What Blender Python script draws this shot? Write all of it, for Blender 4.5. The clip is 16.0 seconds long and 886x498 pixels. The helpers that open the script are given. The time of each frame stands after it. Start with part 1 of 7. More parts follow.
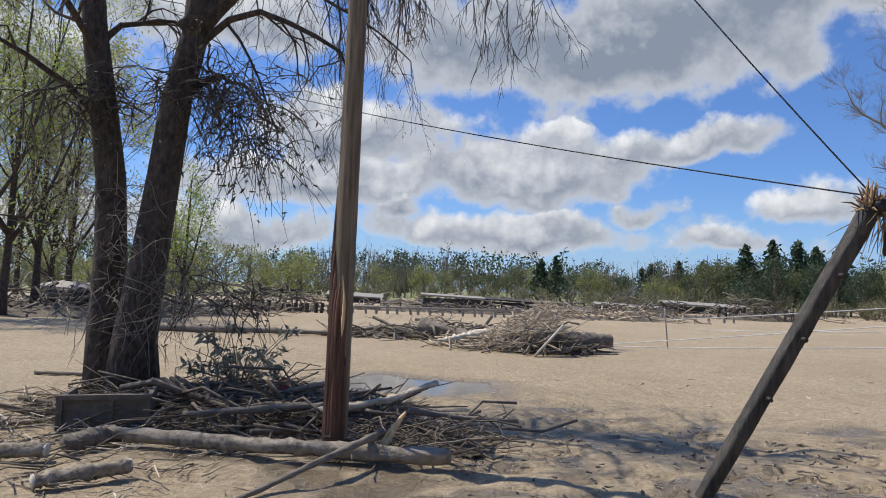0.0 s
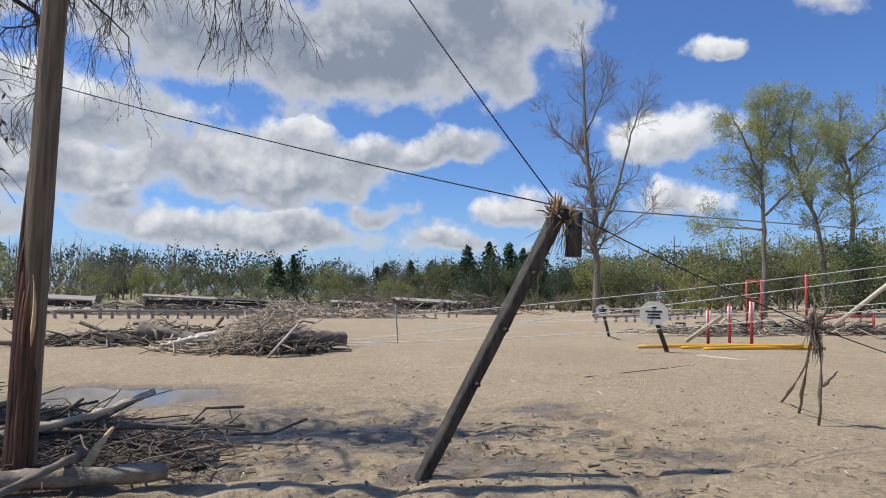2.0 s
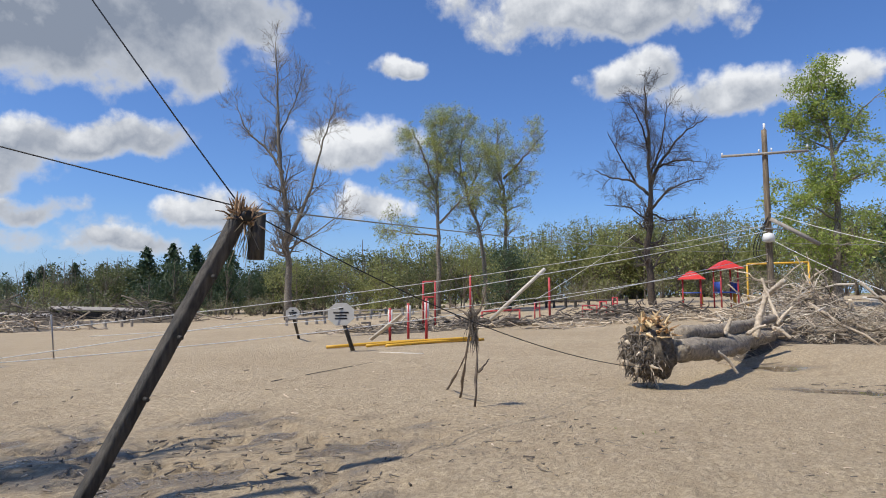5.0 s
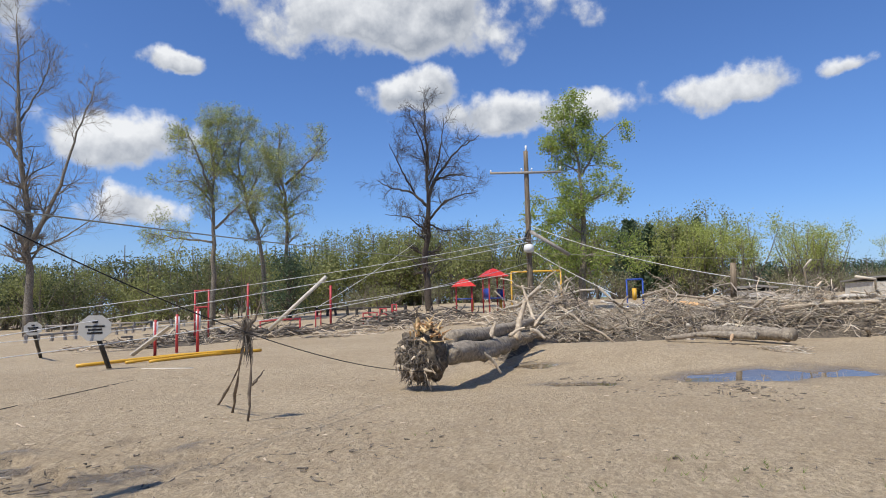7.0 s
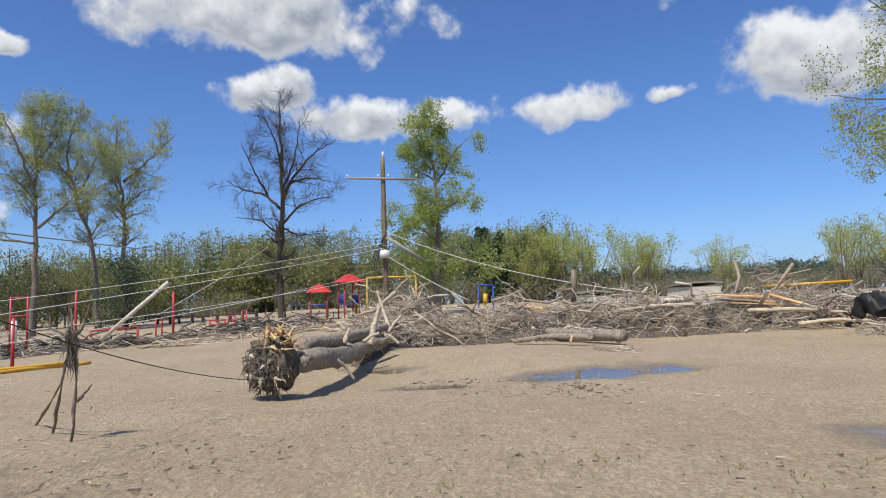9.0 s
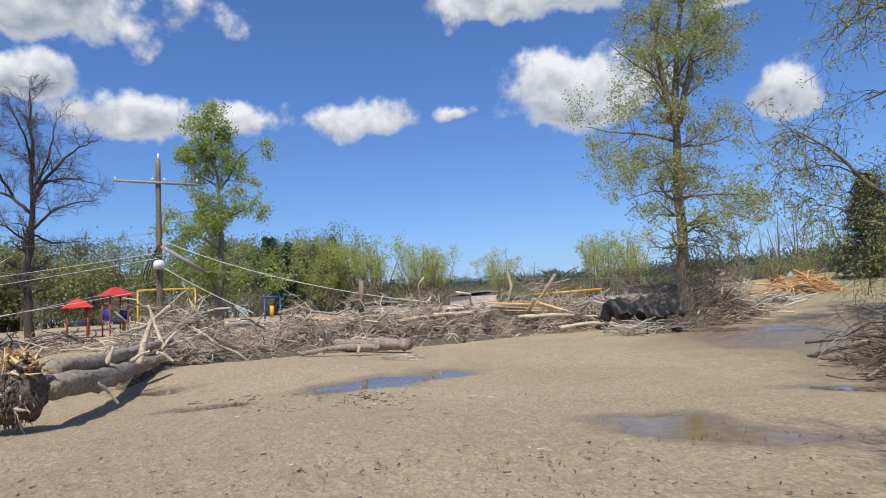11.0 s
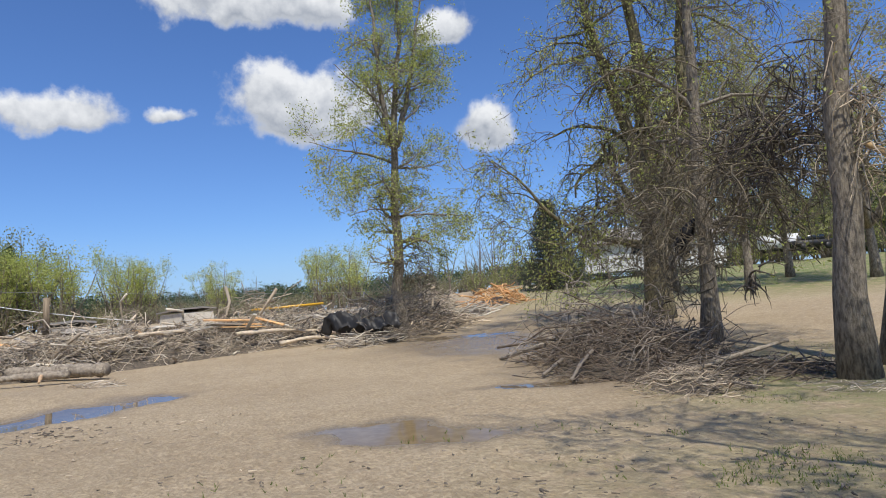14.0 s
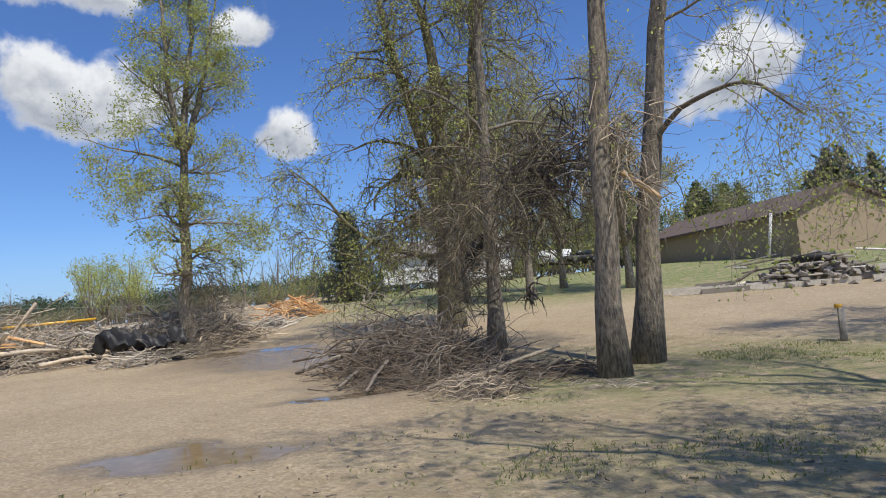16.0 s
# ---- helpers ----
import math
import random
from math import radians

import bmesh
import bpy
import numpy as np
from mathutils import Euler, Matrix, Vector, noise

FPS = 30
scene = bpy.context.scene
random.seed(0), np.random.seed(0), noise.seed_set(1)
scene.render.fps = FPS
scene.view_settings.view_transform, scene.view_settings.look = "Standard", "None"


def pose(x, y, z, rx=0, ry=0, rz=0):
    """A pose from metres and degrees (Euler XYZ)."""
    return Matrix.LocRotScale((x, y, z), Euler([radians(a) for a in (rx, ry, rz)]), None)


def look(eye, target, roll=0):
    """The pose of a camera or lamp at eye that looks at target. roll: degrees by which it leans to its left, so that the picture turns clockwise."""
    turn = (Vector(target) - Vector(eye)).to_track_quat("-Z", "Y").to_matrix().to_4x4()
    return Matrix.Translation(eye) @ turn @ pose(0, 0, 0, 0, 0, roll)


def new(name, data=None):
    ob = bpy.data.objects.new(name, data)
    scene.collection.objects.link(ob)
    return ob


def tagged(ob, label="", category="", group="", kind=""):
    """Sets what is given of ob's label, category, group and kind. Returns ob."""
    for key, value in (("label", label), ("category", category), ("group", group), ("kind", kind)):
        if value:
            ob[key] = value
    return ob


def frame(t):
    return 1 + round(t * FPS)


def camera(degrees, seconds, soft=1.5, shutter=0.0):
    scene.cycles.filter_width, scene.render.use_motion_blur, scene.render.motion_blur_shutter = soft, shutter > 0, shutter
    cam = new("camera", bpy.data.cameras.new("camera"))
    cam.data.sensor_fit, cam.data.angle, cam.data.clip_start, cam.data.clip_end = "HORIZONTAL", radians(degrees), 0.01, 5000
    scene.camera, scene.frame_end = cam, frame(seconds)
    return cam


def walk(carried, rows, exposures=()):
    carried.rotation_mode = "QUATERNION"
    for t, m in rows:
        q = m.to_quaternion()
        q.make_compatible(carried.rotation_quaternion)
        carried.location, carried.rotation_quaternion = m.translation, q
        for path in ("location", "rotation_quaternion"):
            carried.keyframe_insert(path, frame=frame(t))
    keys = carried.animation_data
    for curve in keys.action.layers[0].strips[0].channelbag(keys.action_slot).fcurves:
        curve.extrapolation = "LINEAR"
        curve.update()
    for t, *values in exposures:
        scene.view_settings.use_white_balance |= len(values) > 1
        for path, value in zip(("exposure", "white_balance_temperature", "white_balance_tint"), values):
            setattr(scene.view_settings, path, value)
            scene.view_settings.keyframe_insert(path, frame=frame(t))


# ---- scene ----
cam = camera(69.07, 16.0, 1.0)
PATH = [  # seconds, x, y, z, tilt, lean, turn
    (0.0, 0.000, 0.200, 1.65, 93.57, -2.14, -0.25),
    (0.5, 0.023, 0.199, 1.65, 93.69, -1.90, -6.75),
    (1.0, 0.042, 0.196, 1.65, 93.86, -1.89, -12.15),
    (1.5, 0.061, 0.190, 1.65, 94.02, -1.56, -17.93),
    (2.0, 0.078, 0.184, 1.65, 94.16, -1.29, -23.20),
    (2.5, 0.092, 0.178, 1.65, 94.14, -1.03, -27.51),
    (3.0, 0.107, 0.169, 1.65, 94.26, -0.80, -32.40),
    (3.5, 0.120, 0.160, 1.65, 94.25, -0.52, -37.05),
    (4.0, 0.132, 0.150, 1.65, 94.41, -0.23, -41.30),
    (6.5, 0.180, 0.087, 1.65, 94.98, 0.98, -64.28),
    (7.0, 0.187, 0.071, 1.65, 95.12, 1.28, -69.12),
    (7.5, 0.191, 0.060, 1.65, 95.18, 1.35, -72.47),
    (8.0, 0.193, 0.053, 1.65, 95.18, 1.39, -74.53),
    (10.5, 0.199, -0.023, 1.65, 95.44, 2.77, -96.33),
    (11.0, 0.197, -0.037, 1.65, 95.46, 3.09, -100.33),
    (11.5, 0.193, -0.051, 1.65, 95.44, 3.44, -104.40),
    (12.0, 0.190, -0.064, 1.65, 95.36, 3.68, -108.18),
    (12.5, 0.185, -0.075, 1.65, 95.22, 3.96, -111.72),
    (13.0, 0.180, -0.088, 1.65, 95.15, 4.25, -115.74),
    (13.5, 0.172, -0.102, 1.65, 95.11, 4.31, -120.32),
    (14.0, 0.164, -0.115, 1.65, 95.10, 4.52, -124.54),
    (14.5, 0.157, -0.124, 1.65, 95.09, 4.64, -128.05),
    (15.0, 0.144, -0.139, 1.65, 95.04, 4.92, -133.40),
    (15.5, 0.135, -0.148, 1.65, 94.82, 5.17, -137.30),
    (16.0, 0.121, -0.159, 1.65, 94.62, 5.26, -142.23),
]
walk(cam, [(t, pose(*p)) for t, *p in PATH])

# ---------------------------------------------------------------- light
SUN_AZ, SUN_EL = -70.0, 59.0
s_az, s_el = radians(SUN_AZ), radians(SUN_EL)
SUN_WAY = Vector((math.sin(s_az) * math.cos(s_el), math.cos(s_az) * math.cos(s_el), math.sin(s_el)))
sun = new("sun", bpy.data.lights.new("sun", "SUN"))
sun.data.energy, sun.data.angle, sun.data.color = 4.6, radians(0.55), (1.0, 0.94, 0.83)
sun.matrix_world = look(SUN_WAY * 60, (0, 0, 0))

# clouds: turn to the right of north, height above the horizon, half width, half height (degrees)
CLOUDS = [
    (12, 20.5, 23, 6.5), (27, 24, 9, 7), (-20, 21, 11, 3.5), (-12, 9, 12, 3), (-24, 4.5, 16, 3), (-38, 16, 12, 6),
    (6, 10.5, 11, 4.3), (20, 12.5, 8, 1.8), (-3.2, 6.7, 2.6, 1.5), (17, 7, 4, 1.6), (6, 5.2, 17, 2.5), (-9, 12.5, 9, 4.5),
    (30, 7.3, 4, 2.1), (24, 4.4, 6, 1.2), (47, 20.4, 2.2, 1.1), (42.5, 13.2, 7, 2.6), (43.5, 8, 3.6, 1.7),
    (66, 24.5, 15, 4), (67, 18, 3.6, 2.2), (75.5, 16, 8, 2), (83.7, 16.6, 3.6, 2),
    (94.4, 17.3, 6.2, 2.5), (103.3, 17.3, 2.2, 1.0), (113, 17.8, 7, 4.2), (110, 26, 10, 2.5),
    (129.5, 15, 3.2, 2.8), (169, 16, 6.0, 4.5), (127, 24, 3, 2.0),
]

world = bpy.data.worlds.new("sky")
scene.world = world
world.use_nodes = True
wt = world.node_tree
wt.nodes.clear()


def wnode(kind, **kw):
    n = wt.nodes.new(kind)
    for k, v in kw.items():
        if k == "operation":
            n.operation = v
        elif k == "clamp":
            n.use_clamp = v
    return n


def wmath(op, a, b=None, c=None, clamp=False):
    n = wnode("ShaderNodeMath", operation=op, clamp=clamp)
    for i, v in enumerate((a, b, c)):
        if v is None:
            continue
        if isinstance(v, (int, float)):
            n.inputs[i].default_value = v
        else:
            wt.links.new(v, n.inputs[i])
    return n.outputs[0]


def wnoise(vec, scale, detail, rough=0.55):
    n = wt.nodes.new("ShaderNodeTexNoise")
    n.inputs["Scale"].default_value = scale
    n.inputs["Detail"].default_value = detail
    n.inputs["Roughness"].default_value = rough
    wt.links.new(vec, n.inputs["Vector"])
    return n


def wmix(fac, a, b):
    n = wt.nodes.new("ShaderNodeMix")
    n.data_type = "RGBA"
    for sock, v in ((n.inputs[0], fac), (n.inputs[6], a), (n.inputs[7], b)):
        if isinstance(v, (int, float)):
            sock.default_value = v
        elif isinstance(v, tuple):
            sock.default_value = (*v, 1)
        else:
            wt.links.new(v, sock)
    return n.outputs[2]


sky = wt.nodes.new("ShaderNodeTexSky")
sky.sky_type, sky.sun_disc = "NISHITA", False
sky.sun_elevation, sky.sun_rotation = s_el, s_az
sky.air_density, sky.dust_density, sky.ozone_density = 1.0, 0.6, 2.5
coord = wt.nodes.new("ShaderNodeTexCoord").outputs["Generated"]
warp = wnoise(coord, 5.0, 6.0, 0.6)
sepw = wt.nodes.new("ShaderNodeSeparateColor")
wt.links.new(warp.outputs["Color"], sepw.inputs[0])
sep = wt.nodes.new("ShaderNodeSeparateXYZ")
wt.links.new(coord, sep.inputs[0])
turn0 = wmath("MULTIPLY", wmath("ARCTAN2", sep.outputs[0], sep.outputs[1]), 57.2958)
rise0 = wmath("MULTIPLY", wmath("ARCSINE", sep.outputs[2]), 57.2958)
turn_ = wmath("ADD", turn0, wmath("MULTIPLY", wmath("SUBTRACT", sepw.outputs[0], 0.5), 7.5))
rise_ = wmath("ADD", rise0, wmath("MULTIPLY", wmath("SUBTRACT", sepw.outputs[1], 0.5), 5.5))
cover, lit = None, None
for c_az, c_el, c_w, c_h in CLOUDS:
    a = wmath("MULTIPLY", wmath("SUBTRACT", turn_, c_az), 1.0 / c_w)
    b = wmath("MULTIPLY", wmath("SUBTRACT", rise_, c_el), 1.0 / c_h)
    # flatter below than above
    b2 = wmath("MAXIMUM", b, wmath("MULTIPLY", b, -1.5))
    r = wmath("SQRT", wmath("ADD", wmath("MULTIPLY", a, a), wmath("MULTIPLY", b2, b2)))
    q = wmath("MULTIPLY", wmath("SUBTRACT", 1.0, r), min(1.0, 0.45 + c_h * 0.12))
    l = wmath("MULTIPLY_ADD", b, 0.55, 0.52)
    if c_az < 26:
        l = wmath("MULTIPLY_ADD", b, 0.5, 0.24)
    if c_h > 6.4 and c_az > 0:
        l = wmath("MULTIPLY_ADD", b, 0.5, -0.2)
    if cover is None:
        cover, lit = q, l
    else:
        sel = wmath("MULTIPLY_ADD", wmath("SUBTRACT", q, cover), 4.0, 0.5, clamp=True)
        lit = wmath("ADD", lit, wmath("MULTIPLY", sel, wmath("SUBTRACT", l, lit)))
        cover = wmath("MAXIMUM", cover, q)
puff = wnoise(coord, 11.0, 9.0, 0.56)
away = wt.nodes.new("ShaderNodeVectorMath")
away.operation = "ADD"
wt.links.new(coord, away.inputs[0])
away.inputs[1].default_value = tuple(SUN_WAY * 0.022)
puff2 = wnoise(away.outputs[0], 11.0, 6.0, 0.5)
dens = wmath("ADD", cover, wmath("MULTIPLY", wmath("SUBTRACT", puff.outputs[0], 0.46), 1.9))
ramp = wt.nodes.new("ShaderNodeMapRange")
ramp.interpolation_type = "SMOOTHSTEP"
ramp.inputs[1].default_value, ramp.inputs[2].default_value = -0.04, 0.34
wt.links.new(dens, ramp.inputs[0])
soft = wnoise(coord, 5.0, 6.0, 0.5)
relief_ = wmath("MULTIPLY", wmath("SUBTRACT", puff.outputs[0], puff2.outputs[0]), 2.6)
shine = wmath("ADD", wmath("ADD", lit, relief_), wmath("MULTIPLY", wmath("SUBTRACT", soft.outputs[0], 0.5), 0.9), clamp=True)
thin = wt.nodes.new("ShaderNodeMapRange")
thin.inputs[1].default_value, thin.inputs[2].default_value = 0.1, 0.7
thin.inputs[3].default_value, thin.inputs[4].default_value = 1.0, 0.0
wt.links.new(dens, thin.inputs[0])
shine = wmath("MAXIMUM", shine, wmath("MULTIPLY", thin.outputs[0], 0.62))
cloud = wmix(shine, (0.25, 0.295, 0.38), (0.86, 0.88, 0.91))
# thin veil low over the horizon
veil = wt.nodes.new("ShaderNodeMapRange")
veil.interpolation_type = "SMOOTHSTEP"
veil.inputs[1].default_value, veil.inputs[2].default_value = 9.0, -1.0
veil.inputs[3].default_value, veil.inputs[4].default_value = 0.0, 0.55
wt.links.new(rise0, veil.inputs[0])
SKY = 0.115
tint = wt.nodes.new("ShaderNodeMix")
tint.data_type, tint.blend_type = "RGBA", "MULTIPLY"
tint.inputs[0].default_value = 1.0
wt.links.new(sky.outputs[0], tint.inputs[6])
tint.inputs[7].default_value = (SKY * 0.62, SKY * 0.85, SKY * 1.24, 1)
clear = wmix(veil.outputs[0], tint.outputs[2], (0.40, 0.57, 0.86))
full = wmix(ramp.outputs[0], clear, cloud)
back = wt.nodes.new("ShaderNodeBackground")
back.inputs["Strength"].default_value = 1.0
wt.links.new(full, back.inputs["Color"])
wt.links.new(back.outputs[0], wt.nodes.new("ShaderNodeOutputWorld").inputs["Surface"])

# ---------------------------------------------------------------- materials
def material(name, build):
    m = bpy.data.materials.new(name)
    m.use_nodes = True
    t = m.node_tree
    b = t.nodes["Principled BSDF"]
    build(t, b)
    return m


def mix_in(t, fac, a, b, blend="MIX"):
    n = t.nodes.new("ShaderNodeMix")
    n.data_type, n.blend_type = "RGBA", blend
    for sock, v in ((n.inputs[0], fac), (n.inputs[6], a), (n.inputs[7], b)):
        if isinstance(v, (int, float)):
            sock.default_value = v
        elif isinstance(v, tuple):
            sock.default_value = (*v, 1)
        else:
            t.links.new(v, sock)
    return n.outputs[2]


def noise_in(t, scale, detail=5.0, rough=0.6, stretch=None, dist=0.0):
    n = t.nodes.new("ShaderNodeTexNoise")
    n.inputs["Scale"].default_value = scale
    n.inputs["Detail"].default_value = detail
    n.inputs["Roughness"].default_value = rough
    n.inputs["Distortion"].default_value = dist
    co = t.nodes.new("ShaderNodeTexCoord").outputs["Object"]
    if stretch:
        mp = t.nodes.new("ShaderNodeMapping")
        mp.inputs["Scale"].default_value = stretch
        t.links.new(co, mp.inputs[0])
        co = mp.outputs[0]
    t.links.new(co, n.inputs["Vector"])
    return n.outputs[0]


def range_in(t, v, a, b, c=0.0, d=1.0):
    n = t.nodes.new("ShaderNodeMapRange")
    n.interpolation_type = "SMOOTHSTEP"
    for i, x in enumerate((a, b, c, d)):
        n.inputs[i + 1].default_value = x
    t.links.new(v, n.inputs[0])
    return n.outputs[0]


def bump_in(t, b, height, strength=0.5, distance=0.02):
    n = t.nodes.new("ShaderNodeBump")
    n.inputs["Strength"].default_value, n.inputs["Distance"].default_value = strength, distance
    t.links.new(height, n.inputs["Height"])
    t.links.new(n.outputs[0], b.inputs["Normal"])


def island_in(t):
    return t.nodes.new("ShaderNodeNewGeometry").outputs["Random Per Island"]


def wood(name, dark, light, rough=0.8, scale=9.0, stretch=(1, 1, 1), bump=0.5, isl=0.0, mud=0.0):
    """Bark or timber: grain at two scales; isl varies piece by piece; mud lays silt on it."""
    def build(t, b):
        n1 = noise_in(t, scale, 6, 0.65, stretch)
        n2 = noise_in(t, scale * 0.18, 3, 0.5)
        f = range_in(t, n1, 0.3, 0.72)
        col = mix_in(t, f, dark, light)
        if isl:
            r = island_in(t)
            col = mix_in(t, range_in(t, r, 0, 1, 0, isl), col, tuple(min(1.0, c * 1.7 + 0.05) for c in light))
            r2 = t.nodes.new("ShaderNodeMath")
            r2.operation = "FRACT"
            r3 = t.nodes.new("ShaderNodeMath")
            r3.operation = "MULTIPLY"
            r3.inputs[1].default_value = 7.3
            t.links.new(r, r3.inputs[0])
            t.links.new(r3.outputs[0], r2.inputs[0])
            col = mix_in(t, range_in(t, r2.outputs[0], 0.45, 1, 0, isl), col, tuple(c * 0.45 for c in dark))
        if mud:
            col = mix_in(t, range_in(t, n2, 0.42, 0.62, 0, mud), col, (0.30, 0.25, 0.19))
        t.links.new(col, b.inputs["Base Color"])
        b.inputs["Roughness"].default_value = rough
        bump_in(t, b, n1, bump, 0.03)
    return material(name, build)


def paint(name, col, rough=0.5, metal=0.0, dirt=0.35, dirt_col=(0.24, 0.20, 0.15)):
    def build(t, b):
        n1 = noise_in(t, 3.0, 6, 0.65)
        n2 = noise_in(t, 40.0, 3, 0.5)
        c = mix_in(t, range_in(t, n1, 0.45, 0.75, 0, dirt), col, dirt_col)
        c = mix_in(t, range_in(t, n2, 0.3, 0.8, 0, 0.18), c, tuple(x * 0.6 for x in col))
        t.links.new(c, b.inputs["Base Color"])
        t.links.new(range_in(t, n1, 0.3, 0.7, rough - 0.1, min(1, rough + 0.25)), b.inputs["Roughness"])
        b.inputs["Metallic"].default_value = metal
        bump_in(t, b, n2, 0.15, 0.01)
    return material(name, build)


def leafy(name, a, c, glow=0.25):
    """Foliage, each leaf its own tone, some light passing through."""
    def build(t, b):
        r = island_in(t)
        n = noise_in(t, 0.35, 3, 0.5)
        col = mix_in(t, range_in(t, r, 0, 1), a, c)
        col = mix_in(t, range_in(t, n, 0.35, 0.65, 0, 0.4), col, tuple(x * 0.75 for x in a))
        t.links.new(col, b.inputs["Base Color"])
        b.inputs["Roughness"].default_value = 0.6
        tr = t.nodes.new("ShaderNodeBsdfTranslucent")
        t.links.new(col, tr.inputs[0])
        mx = t.nodes.new("ShaderNodeMixShader")
        mx.inputs[0].default_value = glow
        t.links.new(b.outputs[0], mx.inputs[1])
        t.links.new(tr.outputs[0], mx.inputs[2])
        t.links.new(mx.outputs[0], t.nodes["Material Output"].inputs[0])
    return material(name, build)


BARK_DARK = wood("bark_dark", (0.032, 0.024, 0.018), (0.115, 0.088, 0.066), 0.9, 16, (1, 1, 0.5), 1.0)
BARK = wood("bark", (0.085, 0.07, 0.053), (0.33, 0.285, 0.22), 0.9, 22, (1, 1, 0.3), 1.0)
BARK_MOSSY = wood("bark_mossy", (0.065, 0.055, 0.03), (0.27, 0.23, 0.13), 0.9, 12, (1, 1, 0.22), 1.0)
BARK_FAR = wood("bark_far", (0.13, 0.105, 0.08), (0.24, 0.20, 0.155), 0.9, 2.0, (1, 1, 0.3), 0.3)
TWIG_DARK = wood("twig_dark", (0.035, 0.028, 0.022), (0.11, 0.088, 0.07), 0.85, 12, (1, 1, 1), 0.4, 0.3)
TWIG_MOSSY = wood("twig_mossy", (0.042, 0.034, 0.022), (0.16, 0.135, 0.08), 0.85, 9, (1, 1, 1), 0.5, 0.4)
TWIG = wood("twig", (0.12, 0.10, 0.078), (0.27, 0.23, 0.185), 0.85, 12, (1, 1, 1), 0.4, 0.35)
TWIG_PALE = wood("twig_pale", (0.30, 0.25, 0.185), (0.58, 0.50, 0.40), 0.85, 12, (1, 1, 1), 0.4, 0.55)
DRIFT = wood("driftwood", (0.19, 0.14, 0.092), (0.54, 0.445, 0.325), 0.85, 10, (1, 1, 1), 0.6, 0.6, 0.35)
DRIFT_DARK = wood("driftwood_dark", (0.045, 0.036, 0.028), (0.17, 0.14, 0.108), 0.85, 10, (1, 1, 1), 0.6, 0.5, 0.35)
LOGWOOD = wood("log_wood", (0.12, 0.095, 0.07), (0.42, 0.36, 0.275), 0.8, 11, (1, 1, 1), 1.0, 0, 0.5)
FRESH = wood("fresh_wood", (0.42, 0.22, 0.09), (0.70, 0.46, 0.24), 0.7, 14, (1, 1, 1), 0.6, 0.5)
ORANGE_BOARD = wood("orange_board", (0.50, 0.22, 0.07), (0.75, 0.40, 0.17), 0.7, 8, (1, 1, 1), 0.4, 0.4, 0.2)
PALE_BOARD = wood("pale_board", (0.36, 0.31, 0.25), (0.58, 0.53, 0.45), 0.75, 8, (1, 1, 1), 0.4, 0.4, 0.3)
GREY_BOARD = wood("grey_board", (0.14, 0.125, 0.108), (0.32, 0.29, 0.25), 0.8, 8, (1, 1, 1), 0.5, 0.4, 0.35)
TORN = wood("torn_fibre", (0.16, 0.09, 0.045), (0.46, 0.31, 0.18), 0.8, 20, (1, 1, 1), 0.6, 0.6)
POLE = wood("pole_wood", (0.11, 0.08, 0.05), (0.29, 0.225, 0.15), 0.8, 22, (1, 1, 0.05), 0.8)
POLE_RAW = wood("pole_stripped", (0.05, 0.025, 0.016), (0.20, 0.09, 0.05), 0.7, 22, (1, 1, 0.05), 0.8)
TAR = wood("creosote_timber", (0.016, 0.014, 0.012), (0.075, 0.067, 0.057), 0.75, 26, (1, 1, 0.12), 0.7, 0, 0.10)
LEAF_YG = leafy("leaf_yellow_green", (0.36, 0.42, 0.085), (0.58, 0.60, 0.21), 0.5)
LEAF_G2 = leafy("leaf_young_green", (0.27, 0.36, 0.07), (0.50, 0.56, 0.17), 0.5)
LEAF_FAR = leafy("leaf_far_wood", (0.085, 0.105, 0.04), (0.20, 0.21, 0.085), 0.3)
LEAF_FAR2 = leafy("leaf_far_green", (0.19, 0.215, 0.065), (0.42, 0.42, 0.16), 0.45)
LEAF_FAR3 = leafy("leaf_far_brown", (0.18, 0.18, 0.085), (0.30, 0.29, 0.15))
LEAF_BUD = leafy("leaf_bud", (0.32, 0.31, 0.14), (0.5, 0.48, 0.25), 0.5)
NEEDLE = leafy("needle_dark", (0.04, 0.07, 0.032), (0.09, 0.135, 0.06), 0.2)
NEEDLE_DARK = leafy("needle_blackish", (0.022, 0.04, 0.022), (0.055, 0.085, 0.042), 0.1)
LEAF_GREY = leafy("leaf_muddy", (0.16, 0.17, 0.12), (0.30, 0.31, 0.24))
LEAF_DEAD = leafy("leaf_withered", (0.05, 0.055, 0.035), (0.12, 0.12, 0.075))
GRASS = leafy("grass", (0.15, 0.19, 0.045), (0.30, 0.33, 0.11), 0.4)
STRAW = leafy("straw", (0.26, 0.21, 0.13), (0.46, 0.39, 0.27))
RED = paint("red_paint", (0.46, 0.035, 0.04), 0.4)
WET_DRIFT = wood("wet_driftwood", (0.052, 0.038, 0.026), (0.20, 0.15, 0.105), 0.75, 10, (1, 1, 1), 0.6, 0.28, 0.12)
ROOF_RED = paint("red_plastic", (0.62, 0.04, 0.03), 0.35, 0, 0.1)
BLUE = paint("blue_plastic", (0.02, 0.07, 0.34), 0.35, 0, 0.15)
YELLOW = paint("yellow_paint", (0.72, 0.40, 0.035), 0.4, 0, 0.2)
WHITE = paint("white_paint", (0.75, 0.75, 0.73), 0.5, 0, 0.25)
GREYMETAL = paint("grey_steel", (0.34, 0.34, 0.34), 0.45, 0.6, 0.3)
SIGN = paint("muddy_sign_face", (0.50, 0.48, 0.43), 0.6, 0, 0.45)
